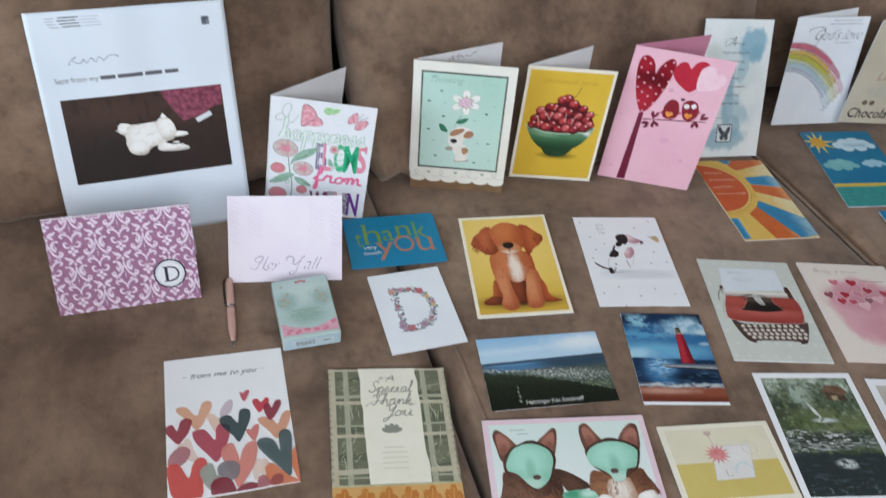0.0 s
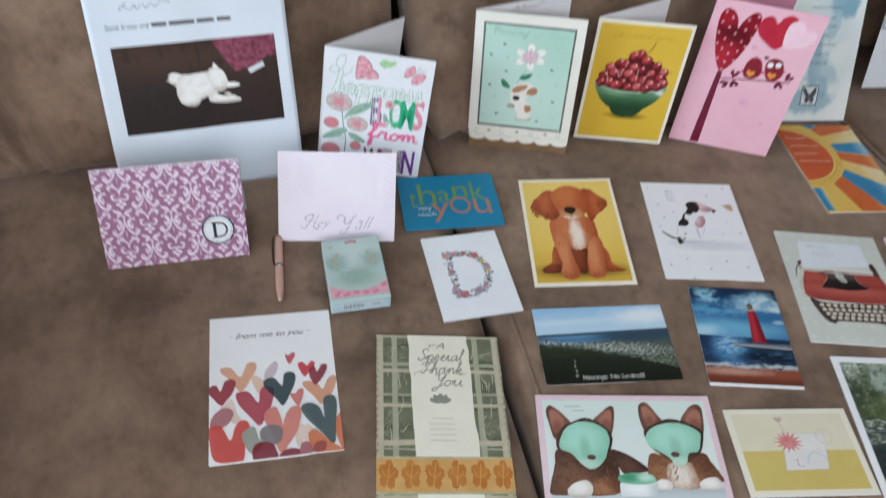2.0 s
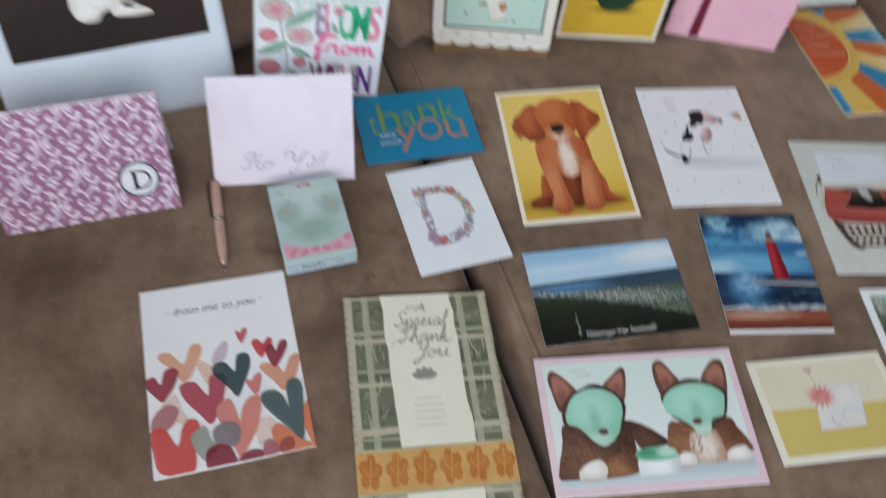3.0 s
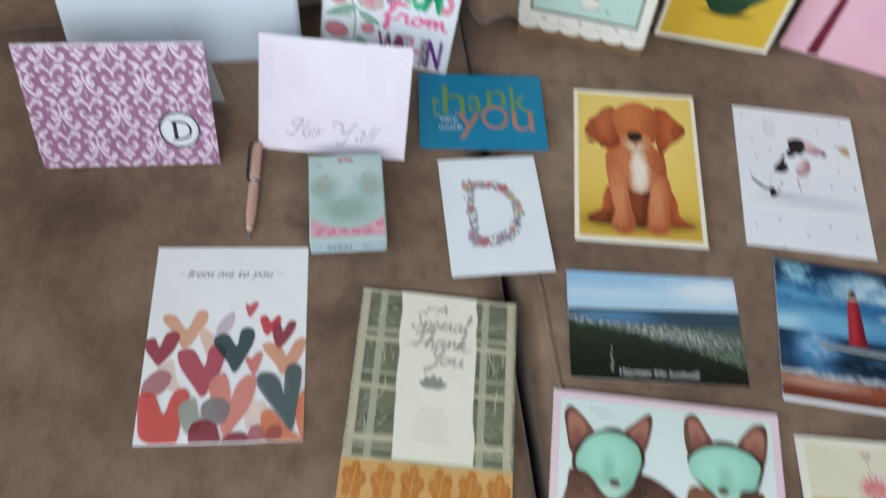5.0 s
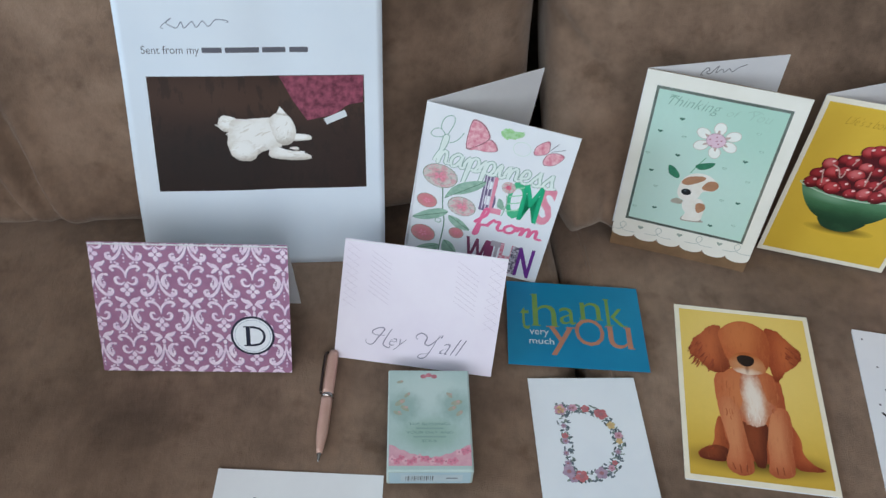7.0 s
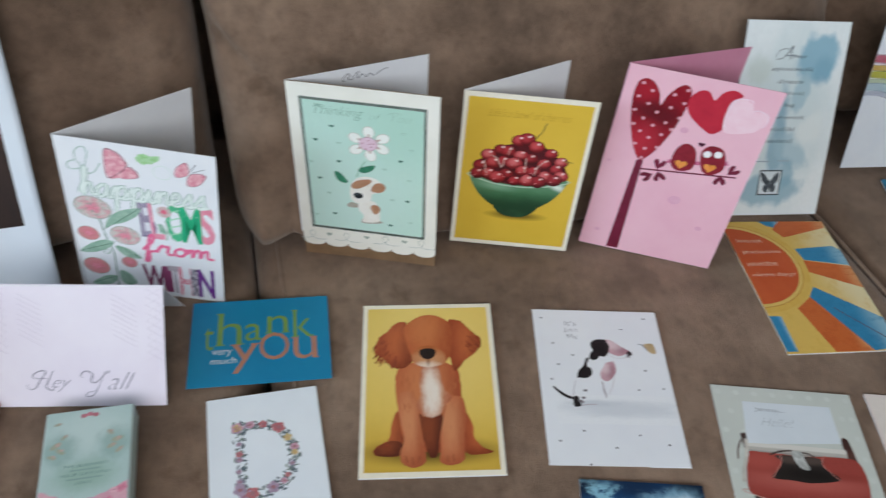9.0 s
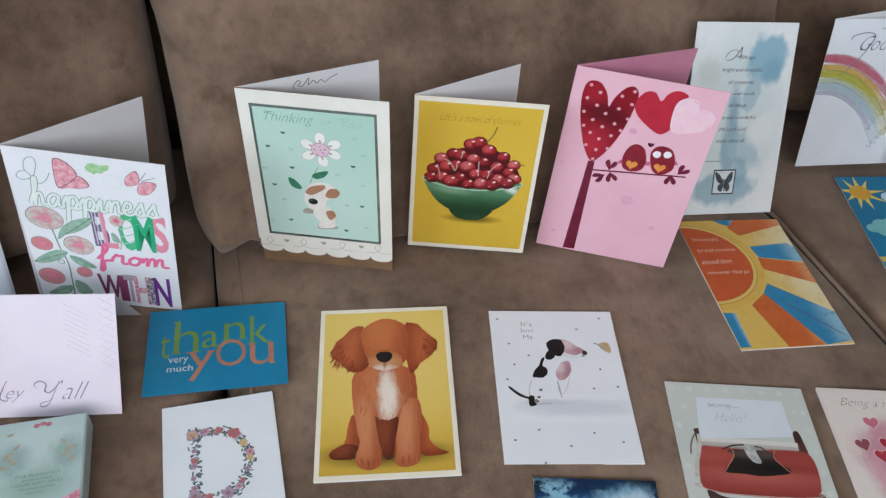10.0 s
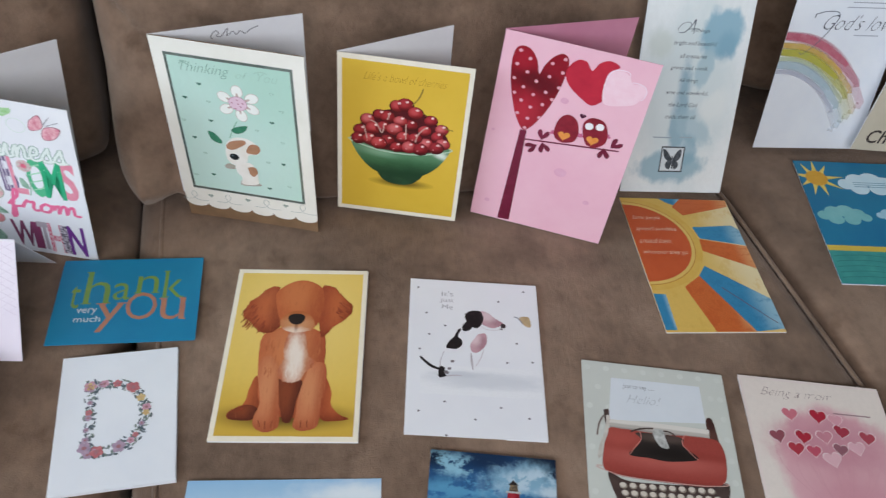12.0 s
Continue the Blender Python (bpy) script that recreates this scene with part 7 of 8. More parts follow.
    s.rect("printed_line", 0.16, 0.885, 0.25, 0.895, ink("#b3bcbc"), 2)
    s.rect("printed_line", 0.20, 0.845, 0.27, 0.855, ink("#b3bcbc"), 2)


cat_card()


def gift_card():
    s = lying_card("cream and mustard card with gift and red star, lying flat", (0.218, -0.4351, 0.4514), (0.345, -0.4548, 0.4516), (0.2037, -0.5274, 0.4522), ink("#e9e4d4", "#e3decd", 16.0))
    s.rect("mustard_print", 0.05, 0.06, 0.95, 0.50, ink("#d0bd74", "#c9b568", 18.0), 1)
    s.rect("cream_print", 0.05, 0.50, 0.95, 0.94, ink("#dfd8c2", "#d9d2ba", 18.0), 1)
    s.poly("gift", [(0.41, 0.700), (0.750, 0.700), (0.680, 0.285), (0.345, 0.275)], ink("#e2dfdc", "#d9d6d4", 40.0), 2)
    s.line("gift_edge", [(0.41, 0.700), (0.345, 0.275), (0.680, 0.285), (0.750, 0.700), (0.41, 0.700)], 0.006, ink("#c9c4c4"), 3, "", False)
    for k in range(14):
        a = 2 * math.pi * k / 14
        s.poly("star_ray", [(0.44 + 0.12 * math.cos(a), 0.60 + 0.133 * math.sin(a)), (0.44 + 0.035 * math.cos(a + 0.5), 0.60 + 0.046 * math.sin(a + 0.5)), (0.44 + 0.035 * math.cos(a - 0.5), 0.60 + 0.046 * math.sin(a - 0.5))], ink("#d98f8c", "#d07f7c", 90.0), 4)
    s.oval("star_heart", 0.44, 0.60, 0.046, 0.046, ink("#cd7474", "#dc9898", 120.0), 5)
    s.heart("tag", 0.42, 0.86, 0.07, ink("#c4aea6"), 3)
    s.line("tag_string", [(0.42, 0.82), (0.44, 0.70)], 0.006, ink("#c4aea6"), 3, "", False)
    s.ring("loop_print", 0.74, 0.66, 0.06, 0.068, ink("#d3cbbb"), 3, 24)
    s.line("writing_line", [(0.54, 0.36), (0.58, 0.46), (0.64, 0.47), (0.69, 0.38)], 0.01, ink("#b9cfd6"), 4)
    s.line("writing_line", [(0.46, 0.40), (0.46, 0.32), (0.50, 0.33)], 0.006, ink("#a89c9c"), 4)


gift_card()


def hearts_card():
    s = lying_card("white card with overlapping red, peach and grey hearts, lying flat", (-0.2807, -0.2418, 0.4522), (-0.1572, -0.2454, 0.449), (-0.2855, -0.4098, 0.453), ink("#eff0f2", "#e8e9ec", 12.0))
    words = ink("#4b4c54")
    s.text("lettering", "from me to you", 0.210, 0.818, 0.771, 0.871, words, 1, 0.40, 0.002)
    s.line("flourish", [(0.152, 0.849), (0.172, 0.852), (0.191, 0.848)], 0.004, ink("#8d8e94"), 1)
    s.line("flourish", [(0.794, 0.853), (0.812, 0.856), (0.831, 0.851)], 0.004, ink("#8d8e94"), 1)
    lay = 1
    for code, pts in (
            ("#f0d9cd", [(0.114, 0.369), (0.174, 0.401), (0.214, 0.305), (0.244, 0.251), (0.182, 0.245), (0.087, 0.346)]), ("#f0d6ca", [(0.701, 0.135), (0.738, 0.194), (0.790, 0.137), (0.792, 0.037), (0.723, 0.070)]), ("#f0d9cd", [(0.662, 0.053), (0.643, 0.142), (0.694, 0.199), (0.732, 0.144)]),
            ("#e6ae8f", [(0.228, 0.454), (0.179, 0.521), (0.093, 0.591), (0.096, 0.627), (0.167, 0.621), (0.243, 0.553), (0.298, 0.641), (0.359, 0.646), (0.368, 0.598), (0.324, 0.533), (0.276, 0.470)]), ("#d8c6d0", [(0.428, 0.527), (0.450, 0.589), (0.518, 0.640), (0.542, 0.615), (0.525, 0.558), (0.483, 0.525)]), ("#efcdbb", [(0.324, 0.533), (0.355, 0.555), (0.395, 0.531), (0.429, 0.494), (0.402, 0.416), (0.373, 0.430)]),
            ("#e0a283", [(0.859, 0.312), (0.806, 0.371), (0.738, 0.438), (0.731, 0.472), (0.788, 0.477), (0.850, 0.448), (0.883, 0.414), (0.930, 0.481), (0.980, 0.502), (1.001, 0.473), (0.964, 0.394), (0.909, 0.338)]), ("#a03444", [(0.092, 0.367), (0.041, 0.409), (0.001, 0.454), (-0.004, 0.493), (0.051, 0.507), (0.087, 0.463), (0.119, 0.528), (0.172, 0.541), (0.207, 0.512), (0.175, 0.441), (0.129, 0.393)]),
            ("#b8485a", [(0.377, 0.212), (0.315, 0.268), (0.231, 0.355), (0.203, 0.424), (0.228, 0.447), (0.304, 0.441), (0.374, 0.364), (0.393, 0.443), (0.433, 0.473), (0.499, 0.445), (0.481, 0.353), (0.433, 0.268)]), ("#2c464a", [(0.565, 0.327), (0.516, 0.376), (0.439, 0.452), (0.420, 0.495), (0.444, 0.520), (0.507, 0.521), (0.564, 0.464), (0.585, 0.539), (0.625, 0.557), (0.670, 0.538), (0.669, 0.481), (0.625, 0.404)]),
            ("#d97f78", [(0.684, 0.316), (0.637, 0.368), (0.625, 0.404), (0.665, 0.400), (0.691, 0.425), (0.729, 0.428), (0.724, 0.380)]), ("#cc5a66", [(0.634, 0.610), (0.607, 0.658), (0.607, 0.684), (0.634, 0.674), (0.652, 0.689), (0.683, 0.690), (0.675, 0.656)]),
            ("#cf3a48", [(0.746, 0.513), (0.706, 0.576), (0.705, 0.611), (0.742, 0.616), (0.772, 0.588), (0.814, 0.618), (0.840, 0.598), (0.823, 0.569), (0.779, 0.531)]), ("#93283c", [(0.828, 0.446), (0.791, 0.503), (0.790, 0.559), (0.832, 0.575), (0.852, 0.537), (0.889, 0.584), (0.930, 0.584), (0.928, 0.545), (0.883, 0.486)]),
            ("#e08a7d", [(0.529, 0.025), (0.480, 0.123), (0.422, 0.230), (0.417, 0.282), (0.459, 0.317), (0.511, 0.318), (0.543, 0.242), (0.553, 0.201), (0.581, 0.264), (0.631, 0.310), (0.691, 0.311), (0.698, 0.250), (0.659, 0.152), (0.591, 0.073)]), ("#b87a80", [(0.009, 0.245), (0.025, 0.295), (0.084, 0.340), (0.142, 0.343), (0.183, 0.309), (0.154, 0.249), (0.095, 0.218), (0.030, 0.212)]),
            ("#d84f48", [(0.050, 0.017), (0.008, 0.130), (0.000, 0.216), (0.038, 0.238), (0.095, 0.224), (0.158, 0.135), (0.196, 0.219), (0.241, 0.255), (0.293, 0.239), (0.304, 0.181), (0.270, 0.099), (0.237, -0.005)]), ("#a4a99f", [(0.308, 0.039), (0.255, 0.113), (0.246, 0.163), (0.281, 0.196), (0.340, 0.203), (0.372, 0.122), (0.403, 0.170), (0.414, 0.106), (0.359, 0.052)]), ("#8c8488", [(0.462, 0.081), (0.392, 0.121), (0.380, 0.172), (0.428, 0.204), (0.501, 0.204), (0.551, 0.165), (0.536, 0.104), (0.498, 0.081)]),
            ("#8c2536", [(0.341, -0.008), (0.318, 0.045), (0.340, 0.091), (0.406, 0.106), (0.469, 0.085), (0.496, 0.042), (0.496, -0.007)]), ("#8c2536", [(0.519, -0.002), (0.551, 0.035), (0.617, 0.044), (0.674, 0.029), (0.699, 0.005)]), ("#dd7b52", [(1.003, -0.006), (0.954, 0.093), (0.953, 0.169), (0.976, 0.219), (1.006, 0.219)]), ("#dd8058", [(0.776, 0.005), (0.741, 0.099), (0.751, 0.135), (0.806, 0.142), (0.913, 0.054), (1.002, -0.007)]),
            ("#b56a72", [(0.679, 0.001), (0.675, 0.051), (0.701, 0.076), (0.746, 0.067), (0.770, 0.028), (0.775, 0.008)]), ("#a85a55", [(0.773, 0.007), (0.787, 0.056), (0.841, 0.072), (0.872, 0.053), (0.856, 0.010)]), ("#45595a", [(0.931, 0.047), (0.847, 0.118), (0.741, 0.220), (0.702, 0.283), (0.723, 0.320), (0.791, 0.320), (0.842, 0.286), (0.874, 0.222), (0.876, 0.322), (0.904, 0.360), (0.958, 0.358), (0.981, 0.311), (0.959, 0.169)])):
        ob = s.blob("heart", pts, ink(code, None, 60.0, 0.78), lay)
        clip_mesh(ob, s.w, s.h)
        lay += 1


hearts_card()


def thanks_card():
    s = lying_card("green plaid thank-you card with cream strip and leaf band, flat", (-0.1121, -0.2869, 0.4497), (0.0156, -0.3069, 0.4445), (-0.1431, -0.4844, 0.4502), ink("#7f8a70", "#949c84", 30.0), 2, 0.001)
    rnd = random.Random(8)
    deep = ink("#606453", "#7b7d68", 60.0, hard=0.25)
    beige = ink("#b3ab94", "#c2bba6", 80.0, hard=0.2)
    sage = ink("#adae98", "#9ea08a", 70.0, hard=0.2)
    fronds = [ink("#a3a68e"), ink("#bab8a2"), ink("#888b74"), ink("#96987f")]
    for u0, u1, mid, rim in ((0.0, 0.30, 0.145, 0.03), (0.70, 1.0, 0.80, 0.965)):
        s.rect("plaid_ground", u0, 0.0, u1, 1.0, deep, 1)
        for q in range(9):
            v = rnd.uniform(0.03, 0.92)
            s.rect("plaid_patch", u0, v, u1, v + rnd.uniform(0.02, 0.06), ink("#6d7661", "#7f8670", 110.0, 0.55, hard=0.3), 2)
        inner = (u0 + u1) / 2
        strands(s, "plaid_frond", [(inner, 0.89, 0.11, 0.05, 0.06, 0.008, 14), (inner, 0.70, 0.11, 0.05, 0.006, 0.05, 12), (inner - 0.02, 0.47, 0.10, 0.07, 0.035, 0.03, 18), (inner + 0.02, 0.42, 0.10, 0.05, -0.04, 0.02, 12), (inner, 0.05, 0.11, 0.04, 0.05, 0.01, 8)], fronds, 3, 5 + int(10 * u0), 0.006)
        s.rect("plaid_stripe", mid - 0.022, 0.0, mid + 0.022, 1.0, sage, 6)
        for v, tall, m in ((0.985, 0.012, beige), (0.805, 0.020, sage), (0.768, 0.022, beige), (0.632, 0.012, sage), (0.567, 0.020, beige), (0.352, 0.030, beige), (0.335, 0.010, sage), (0.085, 0.020, beige)):
            tilt = rnd.uniform(-0.006, 0.006)
            s.poly("plaid_stripe", [(u0, v), (u1, v + tilt), (u1, v + tilt + tall), (u0, v + tall)], m, 7)
        s.rect("plaid_stripe", rim - 0.026, 0.0, rim + 0.026, 1.0, beige, 8)
        for q in range(26):
            v = 0.02 + 0.0375 * q
            s.rect("rim_stitch", rim - 0.027 if u0 == 0.0 else rim + 0.012, v, rim - 0.012 if u0 == 0.0 else rim + 0.027, v + 0.016, ink("#9a957f"), 9)
        for q in range(4):
            x, v = inner + rnd.uniform(-0.06, 0.06), 0.90 - 0.17 * q
            s.line("twig", [(x, v + 0.06), (x + rnd.uniform(-0.02, 0.02), v + 0.01), (x + rnd.uniform(-0.07, 0.07), v - 0.05)], 0.006, ink("#c4c2ac"), 10, "", True, 0.3)
            s.line("twig", [(x, v + 0.02), (x + 0.07 * (-1) ** q, v + 0.045)], 0.005, ink("#c4c2ac"), 10, "", False, 0.3)
    strip = [(0.255, 1.0)]
    for k in range(16):
        strip.append((0.258 + 0.003 * k + rnd.uniform(-0.008, 0.008), 0.98 - 0.0625 * k))
    strip += [(0.30, 0.0), (0.775, 0.0)]
    for k in range(16):
        strip.append((0.772 - 0.002 * k + rnd.uniform(-0.008, 0.008), 0.03 + 0.0625 * k))
    strip.append((0.742, 1.0))
    s.poly("cream_strip", strip, ink("#ebe8da", "#e4e1d0", 20.0), 11)
    grey = ink("#89887c")
    s.text("lettering", "A", 0.475, 0.915, 0.55, 0.955, grey, 12, 0.4, -0.008)
    script(s, "Special", 0.330, 0.690, 0.842, 0.034, 0.0085, grey, 12, 0.7)
    script(s, "Thank", 0.345, 0.680, 0.762, 0.034, 0.0085, grey, 12, 0.7)
    script(s, "You", 0.440, 0.670, 0.690, 0.034, 0.0085, grey, 12, 0.7)
    for pts in ([(0.31, 0.752), (0.35, 0.778), (0.46, 0.788), (0.57, 0.804)], [(0.640, 0.765), (0.680, 0.757), (0.715, 0.771)], [(0.46, 0.93), (0.43, 0.925), (0.44, 0.94), (0.57, 0.93)]):
        s.line("flourish", pts, 0.006, grey, 12, "", True, 0.3)
    for a in range(5):
        t = radians(20 + 35 * a)
        s.oval("leaf", 0.495 + 0.045 * math.cos(t), 0.595 + 0.022 * math.sin(t), 0.045, 0.022, ink("#8e9084"), 13, math.degrees(t), 12)
    for k in range(5):
        s.rect("printed_line", 0.42 - 0.02 * (k > 0), 0.50 - 0.03 * k, 0.58 + 0.02 * (k > 0), 0.506 - 0.03 * k, ink("#d0cdbd"), 12)
    s.rect("orange_band", 0.0, 0.118, 1.0, 0.288, ink("#c99a5c", "#d3aa70", 26.0), 13)
    s.rect("band_edge", 0.0, 0.108, 1.0, 0.120, ink("#a8a684", "#c2bd9c", 60.0), 14)
    s.rect("band_edge", 0.0, 0.286, 1.0, 0.297, ink("#a8a684", "#c2bd9c", 60.0), 14)
    rust = ink("#b06a2e", "#c48746", 70.0, hard=0.25)
    for k in range(6):
        u = 0.085 + 0.167 * k
        lean, loop = rnd.uniform(-0.25, 0.25), []
        for q in range(42):
            t = 2 * math.pi * q / 42
            r = (0.62 + 0.38 * abs(math.cos(2.5 * t)) ** 0.7) * (1 + 0.07 * math.sin(17 * t + k))
            loop.append((u + 0.074 * r * math.sin(t + lean), 0.205 + 0.076 * r * math.cos(t + lean)))
        s.poly("oak_leaf", loop, rust, 14)
        s.line("leaf_vein", [(u - 0.01, 0.150), (u, 0.20), (u + 0.01, 0.262)], 0.006, ink("#cf9a5c"), 15)
        s.line("leaf_vein", [(u - 0.04, 0.225), (u, 0.190), (u + 0.045, 0.222)], 0.005, ink("#cf9a5c"), 15)


thanks_card()


def thank_you_card():
    root = card("blue folded card with lime and orange thank-you lettering, half open")
    m, w, h = plane_pose((-0.0488, -0.0486, 0.4470), (0.0721, -0.0559, 0.4470), (-0.0545, -0.1432, 0.4470))
    root.matrix_world = m @ Matrix.Translation((0, 0, -0.0015))
    Sheet(root, "back_leaf", w - 0.004, h - 0.016, pose(0, 0.006, 0.0006), PAPER)
    s = Sheet(root, "front_leaf", w, h, pose(0, 0, 0.0030, -2.0, 0, 0), ink("#1486ae", "#107ca6", 12.0))
    lime, orange, white = ink("#7f9c48", "#6f9650", 60.0), ink("#bd8263", "#ad7866", 60.0), ink("#cfdbe2")
    hv = -0.004
    for t, u0, v0, u1, v1 in (("t", 0.095, 0.41, 0.165, 0.68), ("h", 0.190, 0.455, 0.365, 0.85), ("a", 0.388, 0.495, 0.508, 0.70), ("n", 0.548, 0.565, 0.698, 0.78), ("k", 0.738, 0.505, 0.872, 0.84)):
        s.text("lettering", t, u0, v0, u1, v1, lime, 1, 0, hv)
    for t, u0, v0, u1, v1 in (("y", 0.300, 0.125, 0.482, 0.46), ("O", 0.492, 0.255, 0.708, 0.575), ("u", 0.735, 0.245, 0.905, 0.50)):
        s.text("lettering", t, u0, v0, u1, v1, orange, 2, 0, hv)
    for u, v, wd, m in ((0.178, 0.835, 0.05, lime), (0.180, 0.455, 0.065, lime), (0.322, 0.455, 0.06, lime), (0.535, 0.565, 0.055, lime), (0.655, 0.565, 0.055, lime), (0.726, 0.825, 0.045, lime), (0.728, 0.505, 0.055, lime), (0.838, 0.505, 0.05, lime), (0.285, 0.448, 0.075, orange), (0.43, 0.448, 0.07, orange), (0.718, 0.488, 0.05, orange), (0.855, 0.488, 0.045, orange), (0.878, 0.245, 0.04, orange)):
        s.rect("serif", u, v, u + wd, v + 0.013, m, 2)
    s.text("lettering", "very", 0.160, 0.325, 0.300, 0.405, white, 3, 0, 0.006)
    s.text("lettering", "much", 0.155, 0.245, 0.335, 0.315, white, 3, 0, 0.006)


thank_you_card()


def sun_card():
    s = lying_card("orange and blue sunburst card with white handwriting, lying flat", (0.4954, -0.0142, 0.449), (0.6157, -0.0224, 0.4432), (0.4837, -0.1876, 0.4508), ink("#e3bd62", "#dcb256", 12.0))
    blue = painted("#3489b4", [("#a9cfdc", ("oval", 1.08, 0.45, 0.30, 0.9, 0, 0.7, 0.1), 0.75, None), ("#2a7aa6", ("all",), 0.5, (5.0, 0.55, (1, 1)))], 0.45)
    orange = painted("#d06a34", [("#e8b27c", ("oval", 1.10, 0.5, 0.26, 0.9, 0, 0.7, 0.1), 0.7, None), ("#c45a2a", ("all",), 0.5, (5.0, 0.55, (1, 1)))], 0.45)
    s.rect("yellow_ground", 0.0, 0.0, 1.0, 1.0, painted("#e3bd62", [("#efe3bd", ("oval", 1.08, 0.60, 0.34, 0.60, 0, 0.7, 0.2), 0.85, None), ("#d9ae50", ("all",), 0.35, (6.0, 0.55, (1, 1)))], 0.45), 0.5)
    for pts, m in (([(0.36, 1.0), (0.56, 1.0), (0.50, 0.94), (0.42, 0.965)], blue), ([(0.56, 1.0), (1.0, 0.998), (0.988, 0.943), (0.53, 0.86), (0.46, 0.93)], orange), ([(0.57, 0.765), (0.947, 0.785), (1.0, 0.75), (1.0, 0.625), (0.60, 0.674)], blue), ([(0.59, 0.670), (1.0, 0.620), (1.0, 0.447), (0.575, 0.577)], orange), ([(0.538, 0.462), (1.0, 0.225), (1.0, 0.02), (0.75, 0.0), (0.451, 0.386)], blue), ([(0.455, 0.388), (0.29, 0.305), (0.415, 0.0), (0.755, 0.0)], orange), ([(0.0, 0.258), (0.105, 0.253), (0.095, 0.012), (0.0, 0.012)], blue)):
        s.poly("ray", pts, m, 1)
    s.line("pencil", [(0.609, 0.305), (0.80, 0.17), (0.962, 0.057)], 0.008, ink("#6d5a6a"), 3)
    for k, (rx, ry, m) in enumerate(((0.585, 0.362, ink("#dcae4c", "#e3bd62", 40.0)), (0.525, 0.325, ink("#c98a3c")), (0.518, 0.320, ink("#e6c46e")), (0.488, 0.300, ink("#cf5f33", "#c7552b", 26.0)))):
        arc = [(max(0.0, rx * math.cos(t)), min(1.0, 0.640 + ry * math.sin(t))) for t in (radians(90 - 9 * q) for q in range(21))]
        s.poly("sun" if k == 3 else "sun_rim", arc, m, 4 + k)
    for k, (t, u0, u1) in enumerate((("Some people", 0.05, 0.305), ("spread sunshine", 0.05, 0.415), ("around them", 0.042, 0.325), ("wherever they go", 0.048, 0.435))):
        v = 0.828 - 0.091 * k
        s.text("lettering", t, u0, v - 0.016, u1, v + 0.022, ink("#ecd3bb"), 8, 0.4, -0.010)


sun_card()


def sky_picture_card():
    s = lying_card("blue card with paper-cut sun, clouds and sea, lying flat", (0.721, 0.0292, 0.447), (0.8373, 0.0086, 0.452), (0.6902, -0.146, 0.445), ink("#1a7a9e", "#15709a", 16.0))
    s.rect("sea", 0.0, 0.0, 1.0, 0.245, ink("#3f9a94", "#328a88", 60.0), 1)
    s.rect("beach_line", 0.0, 0.245, 1.0, 0.285, ink("#d3b84f"), 2)
    for k in range(9):
        a = 2 * math.pi * k / 9 + 0.1
        ray = s.poly("sun_ray", [(0.165 + 0.27 * math.cos(a) * (0.7 + 0.3 * (k % 4 == 0)), 0.845 + 0.165 * math.sin(a)), (0.165 + 0.09 * math.cos(a + 0.28), 0.845 + 0.06 * math.sin(a + 0.28)), (0.165 + 0.09 * math.cos(a - 0.28), 0.845 + 0.06 * math.sin(a - 0.28))], ink("#dcc458", "#e6d27a", 90.0), 3)
        clip_mesh(ray, s.w, s.h)
    s.oval("sun", 0.165, 0.845, 0.105, 0.10, ink("#dca93c", "#d39c30", 60.0), 4)
    for u, v, k, m in ((0.66, 0.80, 1.15, ink("#bfdcea", "#cfe6f0", 30.0)), (0.285, 0.525, 0.95, ink("#6fb3b8", "#80bec2", 30.0)), (0.76, 0.54, 0.65, ink("#9fc9dc"))):
        for dx, dy, r in ((-0.20, 0, 0.07), (-0.10, 0.03, 0.09), (0.02, 0.04, 0.095), (0.13, 0.02, 0.08), (0.20, -0.01, 0.06), (0.06, -0.03, 0.08), (-0.10, -0.03, 0.08)):
            s.oval("cloud_puff", u + dx * k, v + dy * k, r * k, r * k * 0.85, m, 3 if dy >= 0 else 4, 0, 18)
    for k in range(3):
        s.rect("printed_line", 0.50, 0.815 - 0.018 * k, 0.82, 0.820 - 0.018 * k, ink("#5f94ae"), 5)
    for k in range(5):
        s.line("wave", [(0.05, 0.04 + 0.04 * k), (0.3, 0.055 + 0.04 * k), (0.6, 0.04 + 0.04 * k), (0.95, 0.05 + 0.04 * k)], 0.006, ink("#2a7478"), 2)


sky_picture_card()
lying_card("plain blue card, lying flat beside the sea picture", (0.7240, -0.1690, 0.4505), (0.8400, -0.1850, 0.4520), (0.7020, -0.3180, 0.4505), ink("#1f86b8", "#1a7cae", 14.0))

# ---- small things ----


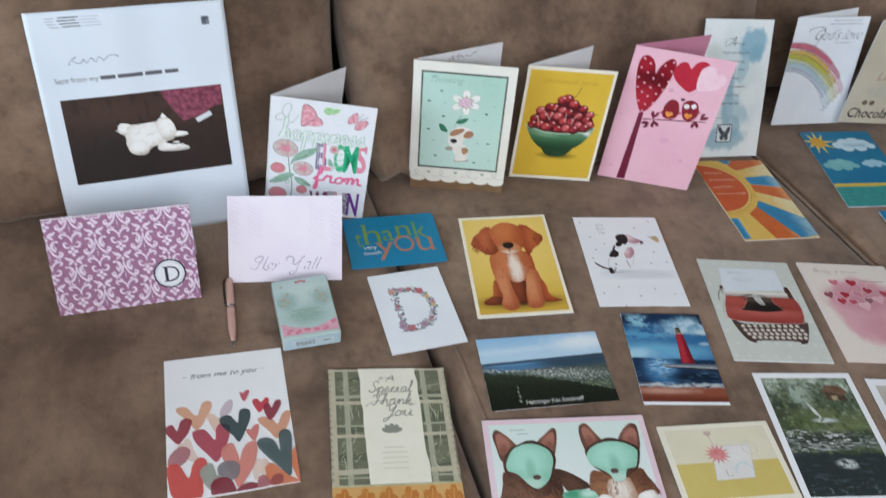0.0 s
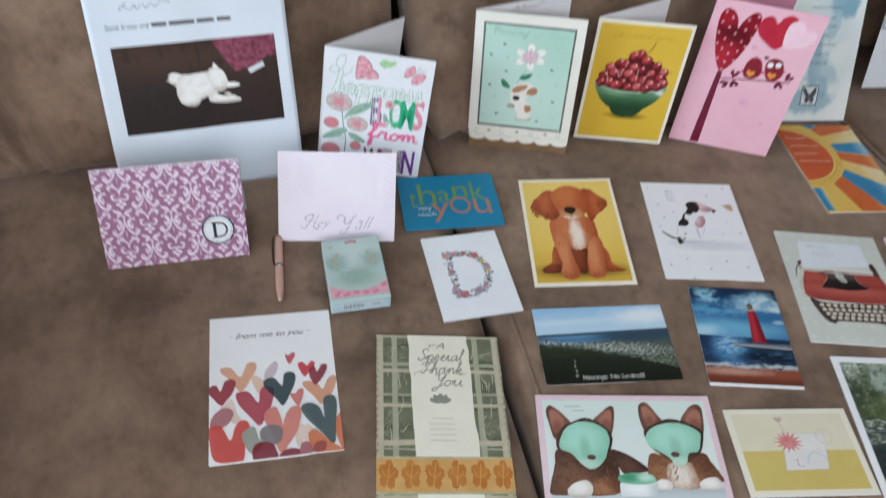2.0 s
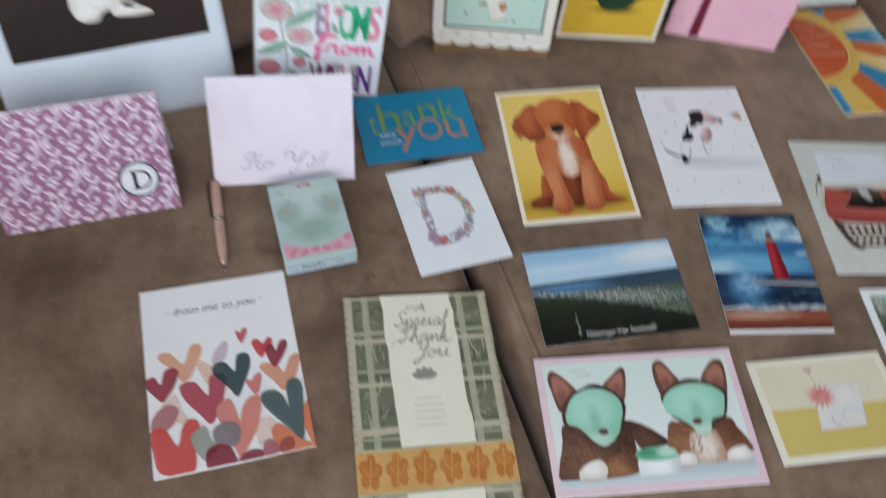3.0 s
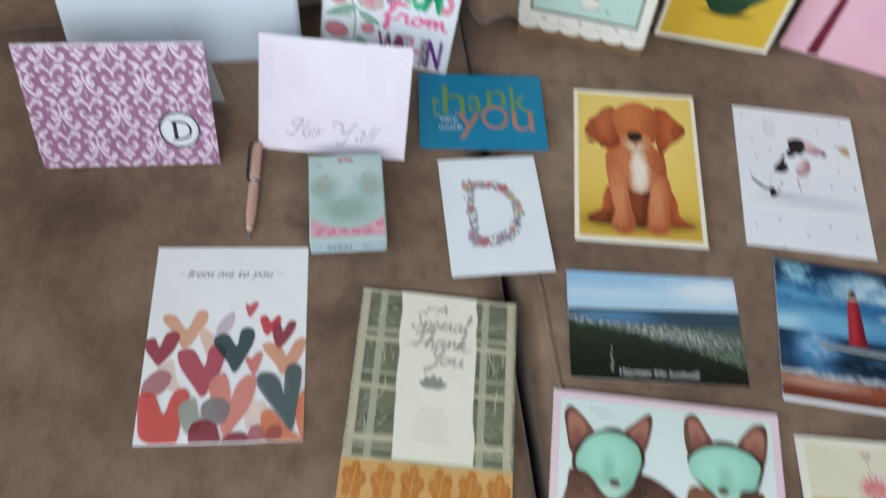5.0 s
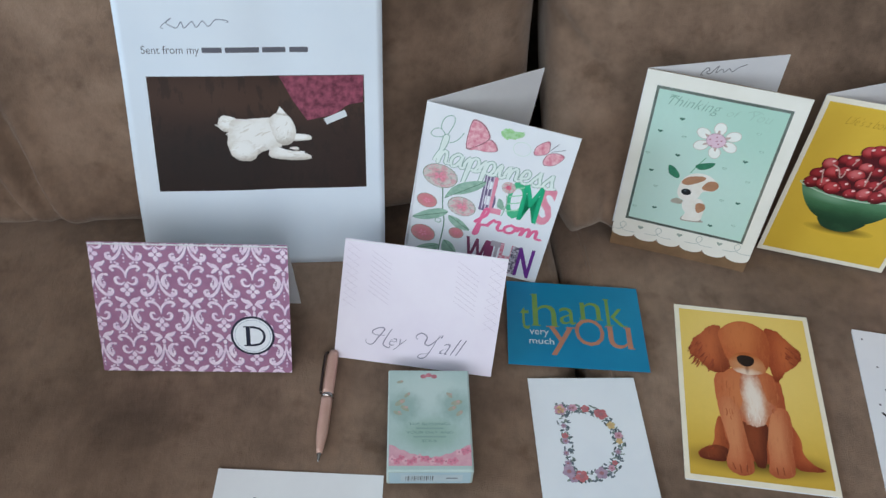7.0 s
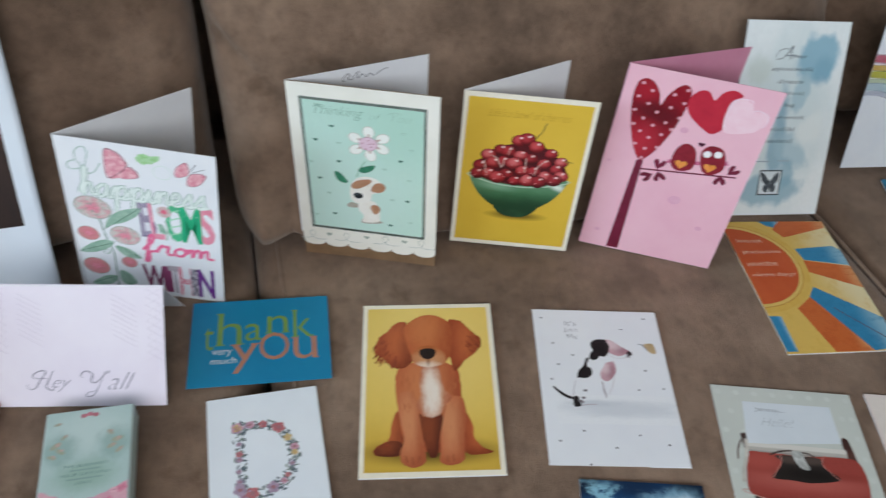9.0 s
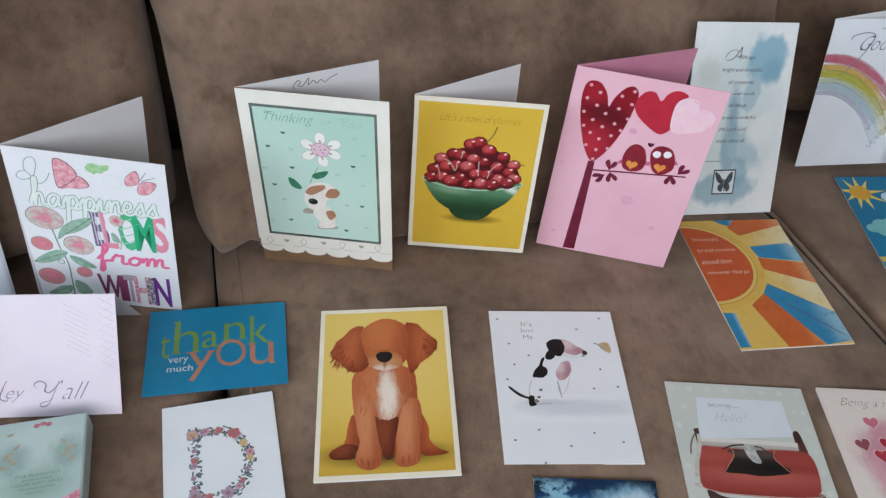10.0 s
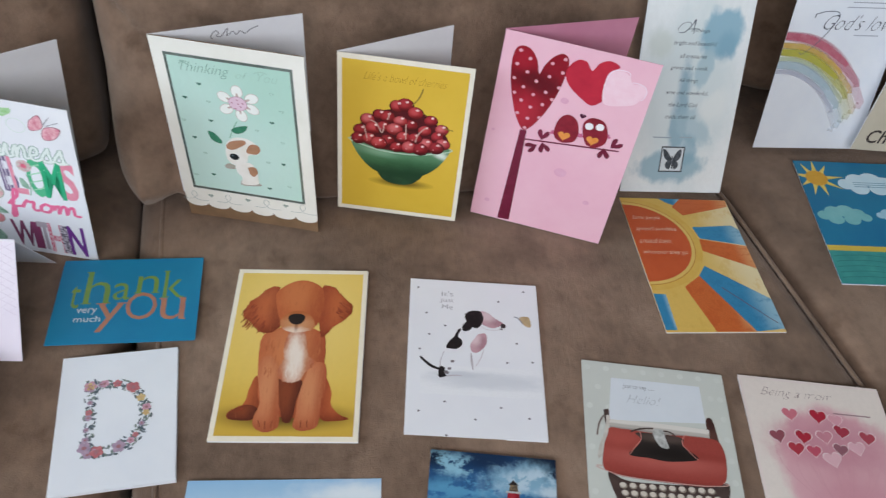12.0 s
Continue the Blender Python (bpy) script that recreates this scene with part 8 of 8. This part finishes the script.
def tarot_box():
    root = tagged(new("card_box"), "mint green tuck box of cards with pink flowers, lying flat", "box")
    root.matrix_world = pose(-0.123, -0.2085, SEAT, 0, 0, 0.3)
    w, l, t = 0.0645, 0.0885, 0.0205
    part("body", box_bm(-w / 2, w / 2, -l / 2, l / 2, 0.0008, t, 0.0012, 2), ink("#b3c6c4", "#bed0cd", 40.0, 1.0, 0.4), root)
    s = Sheet(root, "top_print", w - 0.003, l - 0.003, pose(0, 0, t + 0.00045), painted("#b2c8c5", [("#c3d4d1", ("oval", 0.5, 0.75, 0.45, 0.2, 0, 0.7, 0.6), 0.8, None), ("#8aa7a2", ("oval", 0.18, 0.62, 0.2, 0.14, 0, 0.6, 0.9), 0.7, None), ("#8aa7a2", ("oval", 0.82, 0.62, 0.2, 0.14, 0, 0.6, 0.9), 0.7, None), ("#8fae9f", ("oval", 0.5, 0.34, 0.32, 0.14, 0, 0.6, 0.4), 0.7, None)], 0.35), 0.0003)
    rose = ink("#dd90a5", "#d27c93", 200.0)
    rnd = random.Random(4)
    s.poly("rose_band", [(0, 0.03), (1, 0.03)] + [(1 - k / 16, 0.105 + 0.13 * abs(1 - k / 8) ** 1.6 + 0.012 * (k % 2)) for k in range(17)], ink("#dcacb8", "#d49dad", 200.0), 1)
    for k in range(18):
        u = 0.04 + 0.054 * k
        v = 0.06 + (0.04 + 0.12 * (abs(u - 0.5) * 2) ** 1.6) * rnd.random()
        for q in range(4):
            g = 1.57 * q + k
            s.oval("rose", u + 0.022 * math.cos(g), v + 0.016 * math.sin(g), 0.026, 0.020, rose if k % 3 else ink("#e3b3bf"), 2 + q % 2, math.degrees(g), 10)
        s.oval("rose_heart", u, v, 0.012, 0.010, ink("#b8798d"), 4, 0, 8)
    for u, v, r in ((0.13, 0.66, 0.06), (0.19, 0.60, 0.05), (0.10, 0.55, 0.045), (0.85, 0.66, 0.06), (0.79, 0.60, 0.05), (0.88, 0.55, 0.045), (0.22, 0.74, 0.04), (0.76, 0.74, 0.04), (0.13, 0.88, 0.035)):
        s.oval("sprig", u, v, r * 1.3, r * 0.6, ink("#9aa893", "#b3a99a", 220.0), 1, rnd.uniform(-60, 60), 12)
        s.oval("sprig_bud", u + 0.02, v + 0.01, r * 0.4, r * 0.35, ink("#c2a49c"), 2, 0, 10)
    for u in (0.43, 0.50, 0.57):
        s.oval("rose", u, 0.955 - 0.02 * abs(u - 0.5) * 10, 0.04, 0.032, ink("#c77f8c", "#a96a74", 220.0), 2, 0, 12)
    words = ink("#738f88")
    for k, words_k in enumerate(("THE BLESSINGS", "", "YOUR DAY AND", "", "SOUL")):
        wd, v = (0.26, 0.17, 0.29, 0.2, 0.1)[k], 0.425 - 0.042 * k
        if words_k:
            s.text("lettering", words_k, 0.5 - wd, v, 0.5 + wd, v + 0.026, words, 2, 0.0, -0.01)
        else:
            s.rect("printed_line", 0.5 - wd, v + 0.004, 0.5 + wd, v + 0.018, ink("#8ea8a1"), 2)
    e = Sheet(root, "end_label", w - 0.004, t - 0.004, pose(0, -l / 2 - 0.0003, t / 2, 90, 0, 0), ink("#aecbd8", "#bad3dd", 40.0, 1.0, 0.35), 0.0002)
    e.rect("white_label", 0.14, 0.2, 0.90, 0.82, ink("#c5d6de"), 1)
    for k in range(14):
        u = 0.20 + 0.025 * k
        e.rect("label_bar", u, 0.3, u + (0.008, 0.014, 0.006)[k % 3], 0.72, ink("#4a545c"), 2)
    e.rect("printed_line", 0.70, 0.45, 0.84, 0.56, ink("#7a868e"), 2)


tarot_box()


def pen():
    root = tagged(new("ballpoint_pen"), "rose gold ballpoint pen with a dark clip, lying on the seat", "pen")
    a, b = Vector((-0.2018, -0.1370, 0)), Vector((-0.2070, -0.2375, 0))
    root.matrix_world = Matrix.Translation((a.x, a.y, SEAT + 0.0048))
    rose = ink("#d9b2a4", "#cca192", 30.0, 1.0, 0.3, 0.15, 0.25)
    dark = ink("#4a403d", "#5c504c", 40.0, 1.0, 0.25, 0.15, 0.8)
    chrome = ink("#b9b4b2", "#a39d9a", 40.0, 1.0, 0.18, 0.15, 0.95)
    way = b - a

    def at(t, up=0.0, side=0.0):
        p = way * t
        n = Vector((-way.y, way.x, 0)).normalized()
        return tuple(p + n * side + Vector((0, 0, up)))

    tube("barrel", [at(t) for t in np.linspace(0.44, 0.93, 14)], 0.0046, rose, root, 16, "", lambda t: 1.0 if t < 0.6 else 1.0 - 0.55 * ((t - 0.6) / 0.4) ** 1.4)
    tube("cap", [at(t) for t in np.linspace(0.0, 0.42, 10)], 0.0047, rose, root, 16, "", lambda t: 0.86 + 0.14 * min(1, t * 6))
    tube("middle_ring", [at(t) for t in (0.415, 0.43, 0.445)], 0.0050, chrome, root, 16, "chrome ring")
    tube("tip", [at(t) for t in np.linspace(0.925, 1.0, 6)], 0.0021, chrome, root, 12, "chrome tip", lambda t: 1 - 0.75 * t)
    tube("clip", [at(0.02, 0.0022, -0.0042), at(0.05, 0.0030, -0.0060), at(0.2, 0.0028, -0.0062), at(0.38, 0.0022, -0.0058), at(0.41, 0.0016, -0.0050)], 0.0012, dark, root, 8, "dark metal clip")


pen()
